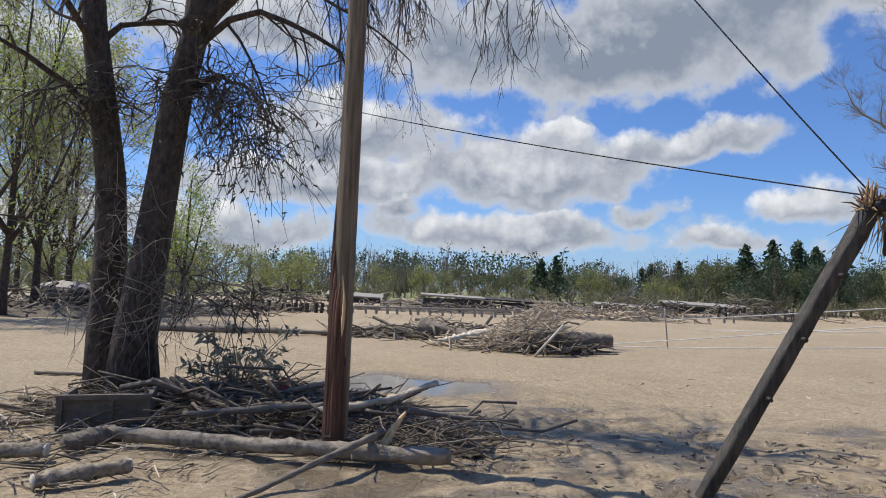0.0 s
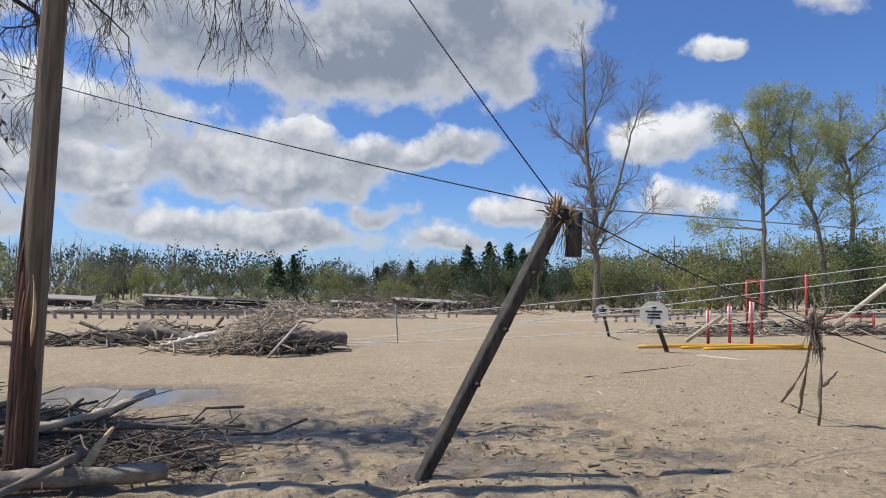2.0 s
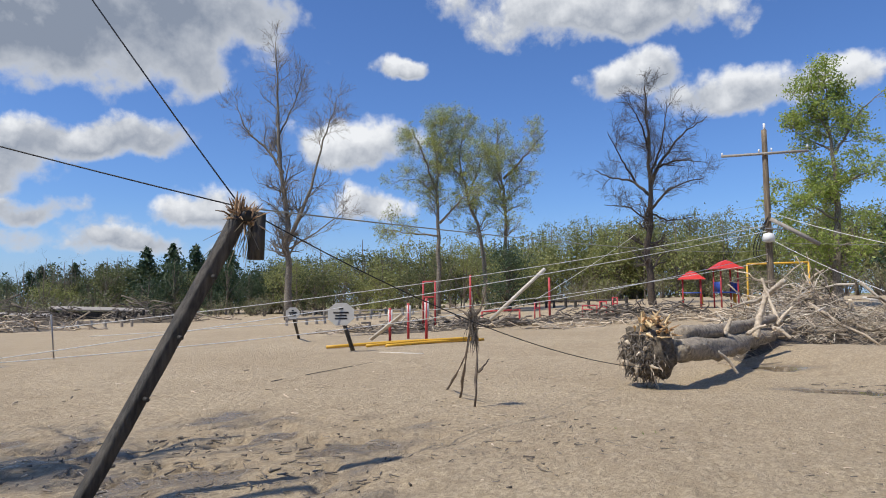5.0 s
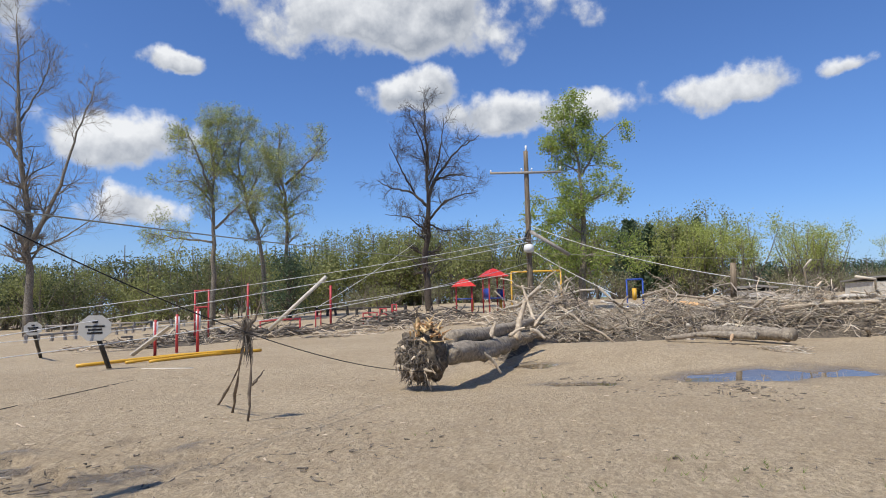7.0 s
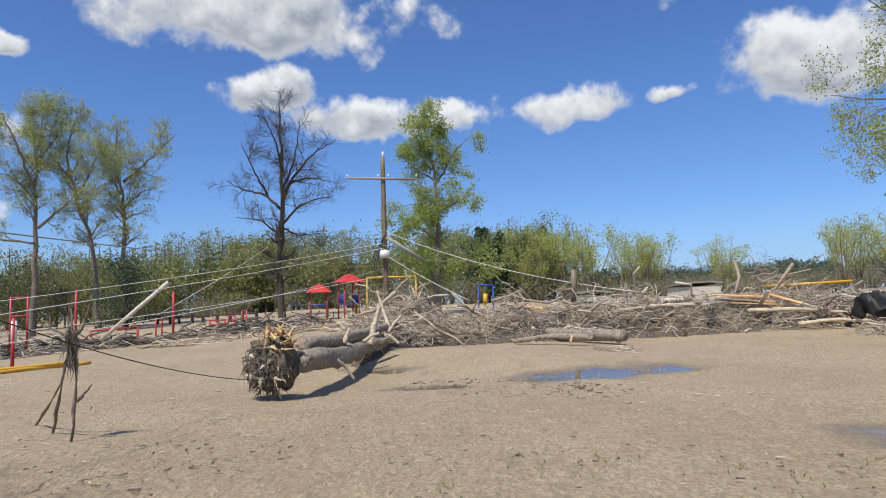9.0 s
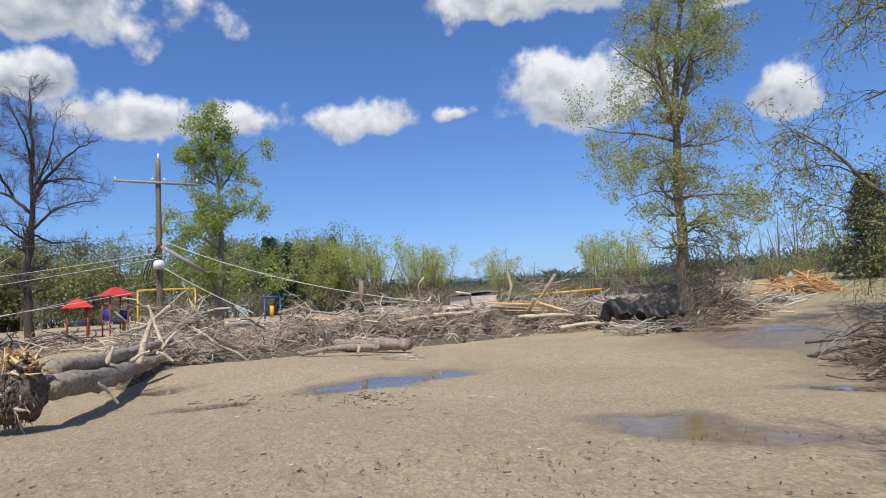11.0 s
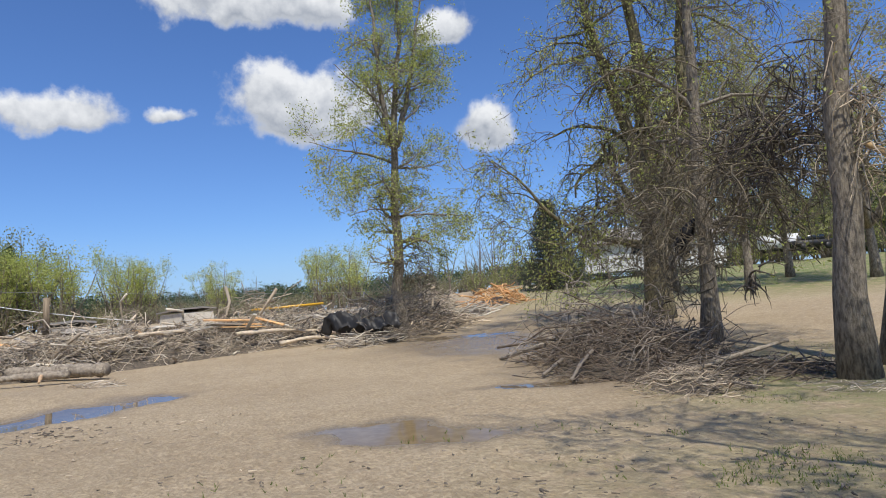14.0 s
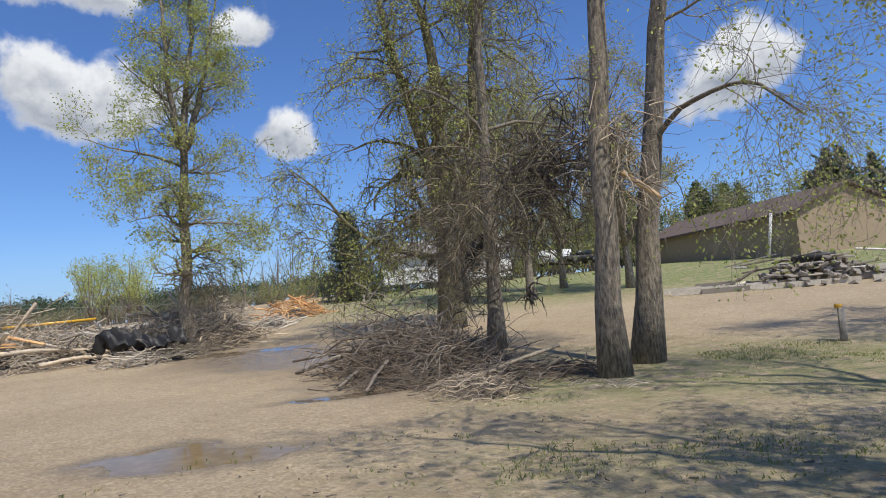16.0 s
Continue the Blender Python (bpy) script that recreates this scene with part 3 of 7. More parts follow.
def make_tree(stems, levels, g, leaf=None, sides=(10, 7, 5, 3, 3)):
    """stems: (points, foot radius, top radius). Returns trunk, branch and leaf buffers."""
    trunk, branch, leafb = Buf(), Buf(), Buf()
    n = 12
    P_ = np.stack([line(s[0], n) for s in stems])
    P_[:, 1:-1] += g.normal(size=P_[:, 1:-1].shape) * np.array([s[1] for s in stems])[:, None, None] * 0.10
    R0 = np.stack([flare(s[1], s[2], n) for s in stems])
    tubes(trunk, P_, R0, sides[0], True)
    cur = [(P_, R0)]
    for li, lv in enumerate(levels):
        nxt = []
        for p, r in cur:
            q = sprout(p, r, g=g, **lv)
            nxt.append(q)
        for p, r in nxt:
            tubes(trunk if li == 0 and lv["seg"] > 6 else branch, p, r, sides[min(li + 1, 4)])
        # the leader goes on, too
        cur = nxt
    if leaf:
        k, cnt, size, scat = leaf
        for p, r in cur:
            leaves(leafb, along(p, k, g), cnt, size, scat, g, 1.0)
    return trunk, branch, leafb


def plant(name, place, bufs, mats, label, category="tree", group=""):
    ob = thing(name, place, label, category, group)
    for nm, bf, mt in zip(("trunk", "crown", "foliage"), bufs, mats):
        if bf.n:
            part(nm, bf, mt, ob)
    return ob


def lv(n, lo, hi, length, spread, lift, wig, seg, rr=0.5, droop=0.0, tip=0.25, shrink=0.5, minr=0.004):
    return dict(minr=minr, n=n, lo=lo, hi=hi, length=length, spread=spread, lift=lift, wig=wig, seg=seg, rr=rr, droop=droop, tip=tip, shrink=shrink)


def tall_tree(seed, h, r, forks=3, spread=0.22, leaf=None, twigs=6, lean=(0, 0), fork_at=0.35, dense=1.0, low=0.3):
    """A floodplain poplar or ash: one foot, a few upright leaders, fine twigs."""
    g = np.random.default_rng(seed)
    lx, ly = lean
    stems = [([(0, 0, -0.3), (lx * 0.3, ly * 0.3, h * 0.3), (lx, ly, h)], r, r * 0.12)]
    for k in range(forks):
        a = g.uniform(0, 6.28) if forks > 3 else 6.28 * k / max(forks, 1) + g.uniform(-0.5, 0.5)
        z0 = h * fork_at * g.uniform(0.8, 1.25)
        o = h * spread * g.uniform(0.7, 1.2)
        c, s = math.cos(a), math.sin(a)
        f = z0 / h
        stems.append(([(lx * f, ly * f, z0), (lx * f + c * o * 0.45, ly * f + s * o * 0.45, z0 + h * 0.16), (lx + c * o * 0.85, ly + s * o * 0.85, h * g.uniform(0.68, 0.95))],
                      r * 0.5, r * 0.1))
    levels = [lv(int(13 * dense), low, 0.98, h * 0.27, 55, 0.16, 0.16, 8, 0.40, 0.0, 0.2, 0.55),
              lv(int(7 * dense), 0.15, 1.0, h * 0.12, 45, 0.16, 0.2, 5, 0.55, 0, 0.3, 0.4, h * 0.0009),
              lv(twigs, 0.15, 1.0, h * 0.055, 42, 0.1, 0.25, 4, 0.6, 0, 0.5, 0.3, h * 0.0006)]
    return make_tree(stems, levels, g, leaf)


def limbed_tree(seed, stems, per_m, limb, twig, leaf=None, low=0.12, fine=0.012, arch=0.14, spread=58, counts=(7, 6), sides=(10, 7, 5, 3, 3)):
    """stems: (points, foot radius, top radius), the trunk first, then its big limbs. Side limbs follow each stem's length."""
    g = np.random.default_rng(seed)
    trunk, branch, leafb = Buf(), Buf(), Buf()
    tips = []
    for si, (pts, r0, r1) in enumerate(stems):
        p = line(pts, 16)
        ln = float(np.linalg.norm(np.diff(p, axis=0), axis=1).sum())
        p[1:-1] += g.normal(size=(14, 3)) * r0 * 0.3
        r = flare(r0, r1, 16, 1.35 if si == 0 else 1.0)
        tubes(trunk, p, r, sides[0] if si == 0 else sides[1], True)
        q, qr = sprout(p[None], r[None], max(3, int(per_m * ln)), low if si == 0 else 0.12, 1.0, min(limb, 0.6 * ln), spread, arch, 0.17, 8, g, 0.42, 0.0, 0.25, 0.45, fine * 1.7)
        tubes(branch, q, qr, sides[2])
        tips.append((q, qr))
    q, qr = np.concatenate([t[0] for t in tips]), np.concatenate([t[1] for t in tips])
    q2, r2 = sprout(q, qr, counts[0], 0.12, 1.0, twig, 46, arch * 0.7, 0.2, 6, g, 0.55, 0.0, 0.4, 0.35, fine)
    q3, r3 = sprout(q2, r2, counts[1], 0.12, 1.0, twig * 0.5, 42, arch * 0.5, 0.22, 4, g, 0.65, 0.0, 0.6, 0.3, fine * 0.7)
    tubes(branch, q2, r2, 4)
    tubes(branch, q3, r3, 3)
    if leaf:
        share, k, size, scat = leaf
        pick = q3[g.random(len(q3)) < share]
        leaves(leafb, along(pick, k, g, 0.45), 2, size, scat, g, 1.0)
    return trunk, branch, leafb


# trees on the plain, farther off: each stem by its line, foot and top radius
plant("bare_tree", (0, 0, 0), limbed_tree(11, [
    ([(37.1, 49.9, 0.0), (36.95, 50.0, 8.6), (36.5, 50.4, 14.1), (35.9, 50.8, 19.7), (36.1, 50.6, 23.2), (35.8, 50.9, 26.5)], 0.36, 0.04),
    ([(37.0, 50.0, 7.3), (37.8, 48.1, 11.5), (38.4, 47.0, 16.1), (39.0, 45.8, 20.3)], 0.2, 0.03),
    ([(36.5, 50.3, 13.9), (36.0, 51.9, 16.1), (34.6, 53.5, 18.0), (33.9, 54.5, 20.7)], 0.15, 0.03),
    ([(37.1, 49.9, 6.7), (37.9, 46.7, 8.2), (39.3, 44.3, 10.2)], 0.1, 0.02),
    ([(36.2, 50.6, 17.5), (38.3, 50.9, 21.4), (39.2, 50.8, 24.6)], 0.1, 0.02)], 1.5, 3.4, 1.9, None, 0.2, 0.012, 0.2, 50, (8, 6)), (BARK, TWIG, LEAF_BUD),
      "tall bare tree with flood wrack caught in its lower limbs")
plant("budding_tree", (0, 0, 0), limbed_tree(12, [
    ([(45.8, 39.1, 0.0), (45.9, 39.0, 7.4), (45.75, 39.1, 12.1), (45.9, 39.0, 16.4), (46.0, 38.8, 18.8)], 0.26, 0.04),
    ([(45.8, 39.1, 11.9), (44.3, 39.3, 14.9), (43.1, 39.8, 17.6)], 0.13, 0.03), ([(45.8, 39.1, 11.2), (45.4, 41.0, 13.4), (44.4, 42.8, 13.3)], 0.11, 0.02),
    ([(45.9, 38.9, 9.0), (46.2, 37.0, 10.6), (46.0, 35.6, 11.6)], 0.13, 0.03), ([(45.8, 39.1, 7.8), (44.6, 41.8, 8.1), (43.7, 44.3, 8.7)], 0.1, 0.02),
    ([(45.8, 39.0, 14.3), (47.5, 38.6, 17.1), (48.3, 38.4, 19.2)], 0.1, 0.02)], 1.6, 2.6, 1.5, (0.9, 3, 0.075, 0.15), 0.45, 0.012), (BARK, TWIG, LEAF_YG),
      "tall tree in first yellow-green leaf")
plant("budding_tree", (0, 0, 0), limbed_tree(13, [
    ([(49.3, 36.2, 0.0), (49.3, 36.3, 7.1), (48.5, 37.3, 11.0), (48.0, 38.0, 13.6), (47.8, 38.2, 16.3), (48.2, 37.6, 18.8)], 0.24, 0.04),
    ([(48.4, 37.5, 11.4), (48.1, 36.2, 13.6), (47.8, 34.9, 15.7)], 0.12, 0.02), ([(48.0, 38.0, 13.6), (48.1, 40.2, 15.9), (48.0, 41.1, 18.4)], 0.11, 0.02)],
    1.7, 2.5, 1.4, (0.9, 3, 0.075, 0.14), 0.4, 0.012), (BARK, TWIG, LEAF_YG), "leaning tall tree in thin yellow-green leaf")
plant("budding_tree", (0, 0, 0), limbed_tree(17, [
    ([(49.8, 33.9, 0.0), (49.7, 33.9, 7.3), (49.5, 34.2, 11.9), (49.2, 34.7, 15.6), (49.3, 34.5, 18.3)], 0.25, 0.04),
    ([(49.6, 34.1, 13.1), (49.9, 31.9, 15.0), (50.1, 29.6, 17.1)], 0.13, 0.02), ([(49.5, 34.3, 12.2), (49.9, 36.2, 14.9), (50.0, 36.9, 17.5)], 0.11, 0.02),
    ([(49.6, 34.1, 10.9), (51.7, 33.7, 12.7), (52.8, 32.9, 13.2)], 0.1, 0.02)], 1.7, 2.5, 1.4, (0.8, 3, 0.075, 0.14), 0.4, 0.012), (BARK, TWIG, LEAF_YG),
      "forked tall tree in sparse yellow-green leaf")
plant("bare_tree", (0, 0, 0), limbed_tree(14, [
    ([(53.9, 21.95, -0.3), (53.9, 21.9, 7.6), (54.0, 21.75, 12.2), (53.9, 21.8, 15.3), (53.9, 22.0, 18.4), (53.8, 22.0, 20.4)], 0.36, 0.05),
    ([(53.9, 21.8, 9.4), (53.5, 20.3, 10.8), (53.5, 18.6, 11.5), (53.5, 17.1, 11.6)], 0.13, 0.03), ([(54.0, 21.6, 12.1), (55.2, 21.2, 14.0), (56.2, 20.0, 16.0), (57.5, 17.9, 17.8)], 0.17, 0.03),
    ([(54.2, 21.2, 13.2), (53.9, 19.1, 13.5), (53.5, 17.1, 12.9)], 0.11, 0.02), ([(53.9, 21.9, 10.8), (54.3, 23.5, 12.3), (54.0, 25.4, 12.7), (53.8, 26.9, 13.6)], 0.15, 0.03),
    ([(53.9, 21.8, 14.5), (52.8, 21.9, 16.7), (51.5, 22.5, 18.5)], 0.12, 0.02), ([(53.6, 23.0, 12.1), (52.1, 23.6, 14.0), (50.7, 24.1, 16.1)], 0.10, 0.02),
    ([(53.9, 21.9, 8.5), (52.3, 23.1, 9.7), (50.6, 24.5, 9.8)], 0.10, 0.02), ([(53.9, 21.8, 9.2), (55.4, 20.9, 8.6), (57.0, 19.3, 8.9)], 0.10, 0.02),
    ([(54.0, 21.7, 12.7), (52.9, 20.2, 15.0), (52.7, 19.6, 18.5)], 0.12, 0.02)], 1.5, 2.4, 1.4, None, 0.2, 0.012, 0.1, 58, (8, 6)), (BARK_DARK, TWIG_DARK, LEAF_BUD),
      "leafless spreading tree with dark bark")
plant("leafy_tree", (0, 0, 0), limbed_tree(15, [
    ([(49.6, 7.6, 0.4), (49.6, 7.4, 5.2), (49.7, 7.25, 8.6), (49.6, 7.6, 13.0), (49.6, 7.7, 16.8)], 0.3, 0.03),
    ([(49.7, 7.2, 9.3), (48.9, 5.7, 9.7), (48.5, 4.2, 10.4)], 0.09, 0.02), ([(49.7, 7.3, 11.4), (50.9, 5.8, 14.5), (51.5, 4.5, 15.7)], 0.1, 0.02),
    ([(49.6, 7.4, 6.9), (48.4, 8.9, 8.2), (47.6, 10.1, 7.7)], 0.09, 0.02), ([(49.6, 7.5, 11.7), (50.4, 9.2, 13.0), (50.2, 10.1, 13.8)], 0.08, 0.02),
    ([(49.6, 7.6, 13.0), (49.0, 8.3, 14.8), (48.5, 8.3, 16.4)], 0.08, 0.02), ([(49.6, 7.3, 8.2), (50.4, 9.0, 10.1), (50.7, 10.1, 10.0)], 0.08, 0.02),
    ([(49.6, 7.4, 5.0), (48.6, 9.3, 5.2), (48.2, 10.6, 4.6)], 0.08, 0.02), ([(49.6, 7.4, 5.2), (49.2, 5.2, 5.6), (49.0, 3.6, 4.9)], 0.08, 0.02)],
    1.5, 2.0, 1.1, (1.0, 4, 0.10, 0.2), 0.16, 0.011, 0.08), (BARK, TWIG, LEAF_G2), "narrow tree in fresh green leaf")
plant("budding_tree", (0, 0, 0), limbed_tree(16, [
    ([(24.97, -14.9, 0.2), (24.96, -14.93, 2.66), (24.9, -15.0, 6.2), (24.9, -15.1, 8.4), (24.9, -15.1, 9.3), (24.7, -15.3, 12.1), (24.6, -15.6, 14.0), (24.4, -15.8, 17.5)], 0.27, 0.04),
    ([(24.9, -15.0, 9.2), (24.75, -14.7, 10.4), (24.7, -14.4, 12.1), (24.6, -14.3, 14.0), (24.5, -14.2, 17.0)], 0.16, 0.03),
    ([(24.8, -15.2, 9.1), (24.9, -15.6, 10.2), (24.7, -16.2, 12.4), (24.6, -16.6, 14.1), (24.6, -17.0, 16.8)], 0.16, 0.03),
    ([(24.9, -15.0, 8.3), (25.0, -13.9, 8.7), (25.2, -12.3, 8.8), (25.4, -11.2, 9.1)], 0.07, 0.015), ([(24.9, -15.0, 7.6), (26.2, -14.0, 7.4), (27.0, -13.3, 7.3)], 0.06, 0.015),
    ([(24.9, -15.0, 5.9), (23.7, -15.8, 5.8), (22.4, -16.9, 5.5)], 0.06, 0.015), ([(24.9, -15.0, 4.3), (24.6, -16.6, 5.1), (24.6, -17.3, 5.6)], 0.05, 0.012),
    ([(24.9, -15.0, 6.2), (24.6, -13.5, 6.1), (24.7, -12.5, 5.8)], 0.05, 0.012), ([(24.9, -15.0, 8.1), (25.0, -16.7, 8.2), (24.8, -17.8, 8.6)], 0.06, 0.015),
    ([(24.8, -14.6, 11.0), (24.9, -13.3, 11.8), (25.0, -12.4, 12.6)], 0.06, 0.015), ([(24.8, -16.1, 11.8), (24.9, -17.4, 12.4), (24.7, -18.3, 13.4)], 0.06, 0.015)],
    2.0, 2.4, 1.15, (1.0, 4, 0.055, 0.13), 0.2, 0.0075, 0.06, 66), (BARK, TWIG, LEAF_YG), "slender tall tree in thin yellow-green leaf, wrack round its foot")


def spruce(seed, h, w):
    g = np.random.default_rng(seed)
    trunk, branch, need = Buf(), Buf(), Buf()
    tubes(trunk, line([(0, 0, -0.2), (0, 0, h)], 8), flare(h * 0.022, 0.02, 8), 8)
    P_, R_2 = [], []
    z = h * 0.05
    while z < h * 0.98:
        k = 9
        for j in range(k):
            a = g.uniform(0, 6.28)
            ln = w * (1 - z / h) ** 0.95 * g.uniform(0.7, 1.12) + 0.06
            s = np.linspace(0, 1, 5)
            P_.append(np.stack([np.cos(a) * ln * s, np.sin(a) * ln * s, z - ln * 0.30 * s + ln * 0.22 * s * s], -1))
            R_2.append(np.linspace(0.03, 0.008, 5))
        z += h * 0.028
    P_ = np.array(P_)
    tubes(branch, P_, np.array(R_2), 3)
    q, r = sprout(P_, np.array(R_2), 7, 0.15, 1, w * 0.28, 50, -0.15, 0.12, 3, g, 0.8)
    tubes(branch, q, r, 3)
    leaves(need, along(q, 5, g, 0.1), 4, 0.035, 0.06, g, 2.2)
    leaves(need, along(P_, 10, g, 0.3), 3, 0.04, 0.06, g, 2.2)
    return trunk, branch, need


plant("spruce", on(41.6, -40.5), spruce(31, 8.0, 3.9), (BARK_DARK, TWIG_DARK, NEEDLE_DARK), "dense dark green spruce standing on the grass rise")


# ---------------------------------------------------------------- far woods
def raw(buf):
    return buf.arrays()


def scatter_wood(name, spots, kinds, mats, label):
    """spots: (x, y, height, kind). One trunk-and-branch mesh and one leaf mesh for the whole wood."""
    g = np.random.default_rng(77)
    wood_b, leaf_b = Buf(), Buf()
    for x, y, h, k in spots:
        tr, br, lf, h0 = kinds[k]
        a, s = g.uniform(0, 6.28), h / h0
        c, e = math.cos(a) * s, math.sin(a) * s
        m = np.array([[c, -e, 0], [e, c, 0], [0, 0, s]])
        o = np.array([x, y, float(land(x, y)) - 0.3])
        for src, dst in ((tr, wood_b), (br, wood_b), (lf, leaf_b)):
            v, f4, f3 = src
            if len(v):
                dst.add(v @ m.T + o, f4, f3)
    ob = thing(name, (0, 0, 0), label, "woods", "", "stuff")
    if wood_b.n:
        part("trunks", wood_b, mats[0], ob)
    if leaf_b.n:
        part("leaves", leaf_b, mats[1], ob)
    return ob


def far_kind(seed, h, leaf, forks=3, spread=0.25, twigs=0, low=0.2):
    g = np.random.default_rng(seed)
    stems = [([(0, 0, -0.3), (0, 0, h * 0.4), (g.uniform(-1, 1), g.uniform(-1, 1), h)], h * 0.015, h * 0.003)]
    for k in range(forks):
        a, o = 6.28 * k / forks + g.uniform(-0.5, 0.5), h * spread
        stems.append(([(0, 0, h * 0.22), (math.cos(a) * o * 0.5, math.sin(a) * o * 0.5, h * 0.5), (math.cos(a) * o, math.sin(a) * o, h * g.uniform(0.75, 0.95))], h * 0.009, h * 0.002))
    levels = [lv(6, low, 1.0, h * 0.3, 45, 0.2, 0.16, 4, 0.5), lv(4, 0.2, 1, h * 0.15, 40, 0.15, 0.2, 3, 0.6)]
    if twigs:
        levels.append(lv(twigs, 0.2, 1, h * 0.08, 40, 0.1, 0.2, 3, 0.6))
    t, b, l = make_tree(stems, levels, g, leaf, (5, 3, 3, 3, 3))
    return raw(t), raw(b), raw(l), h


def far_pine(seed, h):
    g = np.random.default_rng(seed)
    t, l = Buf(), Buf()
    tubes(t, line([(0, 0, -0.3), (0, 0, h)], 5), np.linspace(h * 0.02, 0.03, 5), 5)
    for z in np.linspace(h * 0.15, h, 26):
        w = h * g.uniform(0.2, 0.42) * (1 - z / h) ** 0.7 + 0.15
        p = np.stack([g.normal(size=22) * w * 0.5, g.normal(size=22) * w * 0.5, z + g.normal(size=22) * 0.15], -1)
        leaves(l, p, 2, h * 0.03, 0.2, g, 1.3)
    return raw(t), raw(Buf()), raw(l), h


def bush_kind(seed, h, w, n=12, twigs=3, k=4):
    g = np.random.default_rng(seed)
    t, l = Buf(), Buf()
    stems = np.zeros((n, 4, 3))
    a, o = g.uniform(0, 6.28, n), g.uniform(0.2, 1, n) * w
    s = np.linspace(0, 1, 4)
    stems[..., 0] = np.cos(a)[:, None] * o[:, None] * s
    stems[..., 1] = np.sin(a)[:, None] * o[:, None] * s
    stems[..., 2] = (h * (1 - 0.35 * (o / w) ** 2))[:, None] * s ** 0.8
    tubes(t, stems, np.linspace(0.05, 0.012, 4)[None] * np.ones((n, 1)), 3)
    q, r = sprout(stems, np.full((n, 4), 0.03), twigs, 0.2, 1, h * 0.3, 50, 0.1, 0.2, 3, g)
    tubes(t, q, r, 3)
    leaves(l, along(q, k, g, 0.2), 3, h * 0.035, h * 0.07, g)
    return raw(t), raw(Buf()), raw(l), h


def crown_kind(seed, h, w, lo=0.12, clumps=20, per=80, leaf=0.16):
    """A leafy tree seen from afar: stem, limbs and a crown of many clumps with gaps."""
    g = np.random.default_rng(seed)
    t, l = Buf(), Buf()
    tubes(t, line([(0, 0, -0.3), (0.1, 0, h * 0.5), (0, 0, h * 0.95)], 6), np.linspace(h * 0.02, h * 0.004, 6), 5)
    d = unit(g.normal(size=(clumps, 3)) + np.array([0, 0, 0.25]))
    rr = g.uniform(0.45, 1.0, (clumps, 1))
    c = d * rr * np.array([w, w, h * (0.5 - lo / 2)]) + np.array([0, 0, h * (0.5 + lo / 2)])
    c[:, 2] *= 0.92
    root = np.stack([np.zeros(clumps), np.zeros(clumps), np.clip(c[:, 2] - 0.25 * h, 0.1 * h, None)], -1)
    s = np.linspace(0, 1, 4)[None, :, None]
    tubes(t, root[:, None] * (1 - s) + c[:, None] * s, np.tile(np.linspace(h * 0.008, h * 0.002, 4), (clumps, 1)), 3)
    leaves(l, np.repeat(c, per, 0) + g.normal(size=(clumps * per, 3)) * np.array([w * 0.2, w * 0.2, h * 0.055]), 1, leaf, 0.05, g)
    return raw(t), raw(Buf()), raw(l), h


bud = [crown_kind(s, 9, 3.2) for s in (41, 42)] + [far_kind(43, 11, (4, 4, 0.10, 0.35))]
green = [crown_kind(44, 9, 2.9, 0.05, 24, 75, 0.155), far_kind(45, 12, (4, 4, 0.15, 0.5), 3, 0.3), crown_kind(46, 8, 3.2, 0.0, 26, 75, 0.155)]
willows = [far_kind(s, 12, (4, 4, 0.15, 0.45), 3, 0.32) for s in (44, 45, 46)]
bare = [far_kind(s, 15, None, 2, 0.2, 3) for s in (47, 48)]
pines = [far_pine(s, 15) for s in (49, 50)]
bushes = [bush_kind(s, 3.0, 2.2) for s in (51, 52)]
blots = [bush_kind(s, 3.0, 2.2, 6, 2, 7) for s in (53, 54)]
darks = [crown_kind(55, 9, 3.4, 0.0, 24, 90, 0.14), crown_kind(56, 10, 2.4, 0.0, 22, 90, 0.13)]
gw_ = np.random.default_rng(5)


def belt(az0, az1, d0, d1, n, h0, h1, nk):
    out = []
    for _ in range(n):
        a, d = gw_.uniform(az0, az1), gw_.uniform(d0, d1)
        out.append((d * math.sin(radians(a)), d * math.cos(radians(a)), gw_.uniform(h0, h1) * d / ((d0 + d1) / 2), int(gw_.integers(nk))))
    return out


scatter_wood("far_woods", belt(-5, 24, 115, 150, 62, 6.0, 8.5, 3) + belt(22, 40, 95, 120, 26, 7, 9.5, 3) + belt(38, 58, 74, 110, 22, 5, 11, 3) + belt(56, 92, 105, 135, 40, 9, 12, 3), bud, (BARK_FAR, LEAF_FAR),
             "wood of olive-brown trees at the edge of the plain")
scatter_wood("far_green_woods", belt(-45, -6, 68, 100, 46, 4.5, 7.5, 3) + belt(-6, 36, 95, 125, 14, 5, 7, 3) + belt(36, 58, 78, 105, 34, 5.5, 10.5, 3) + belt(57, 92, 85, 110, 58, 9.5, 12.5, 3), green, (BARK_FAR, LEAF_FAR2),
             "wood of young yellow-green trees behind the plain")
scatter_wood("far_willows", belt(88, 101, 80, 95, 30, 7, 9.3, 3) + belt(104, 107, 80, 95, 4, 6, 7, 3) + belt(113, 117.5, 75, 85, 9, 6.2, 7.4, 3), willows, (BARK_FAR, LEAF_YG),
             "row of willows in pale green leaf")
scatter_wood("far_bare_woods", belt(-12, 2, 95, 125, 24, 7, 9.5, 2) + belt(14, 24, 100, 125, 14, 7, 9, 2) + belt(92, 124, 95, 130, 24, 5, 9, 2) + belt(124, 134, 70, 90, 10, 5, 8, 2), bare,
             (BARK_FAR, LEAF_FAR3), "leafless far trees")
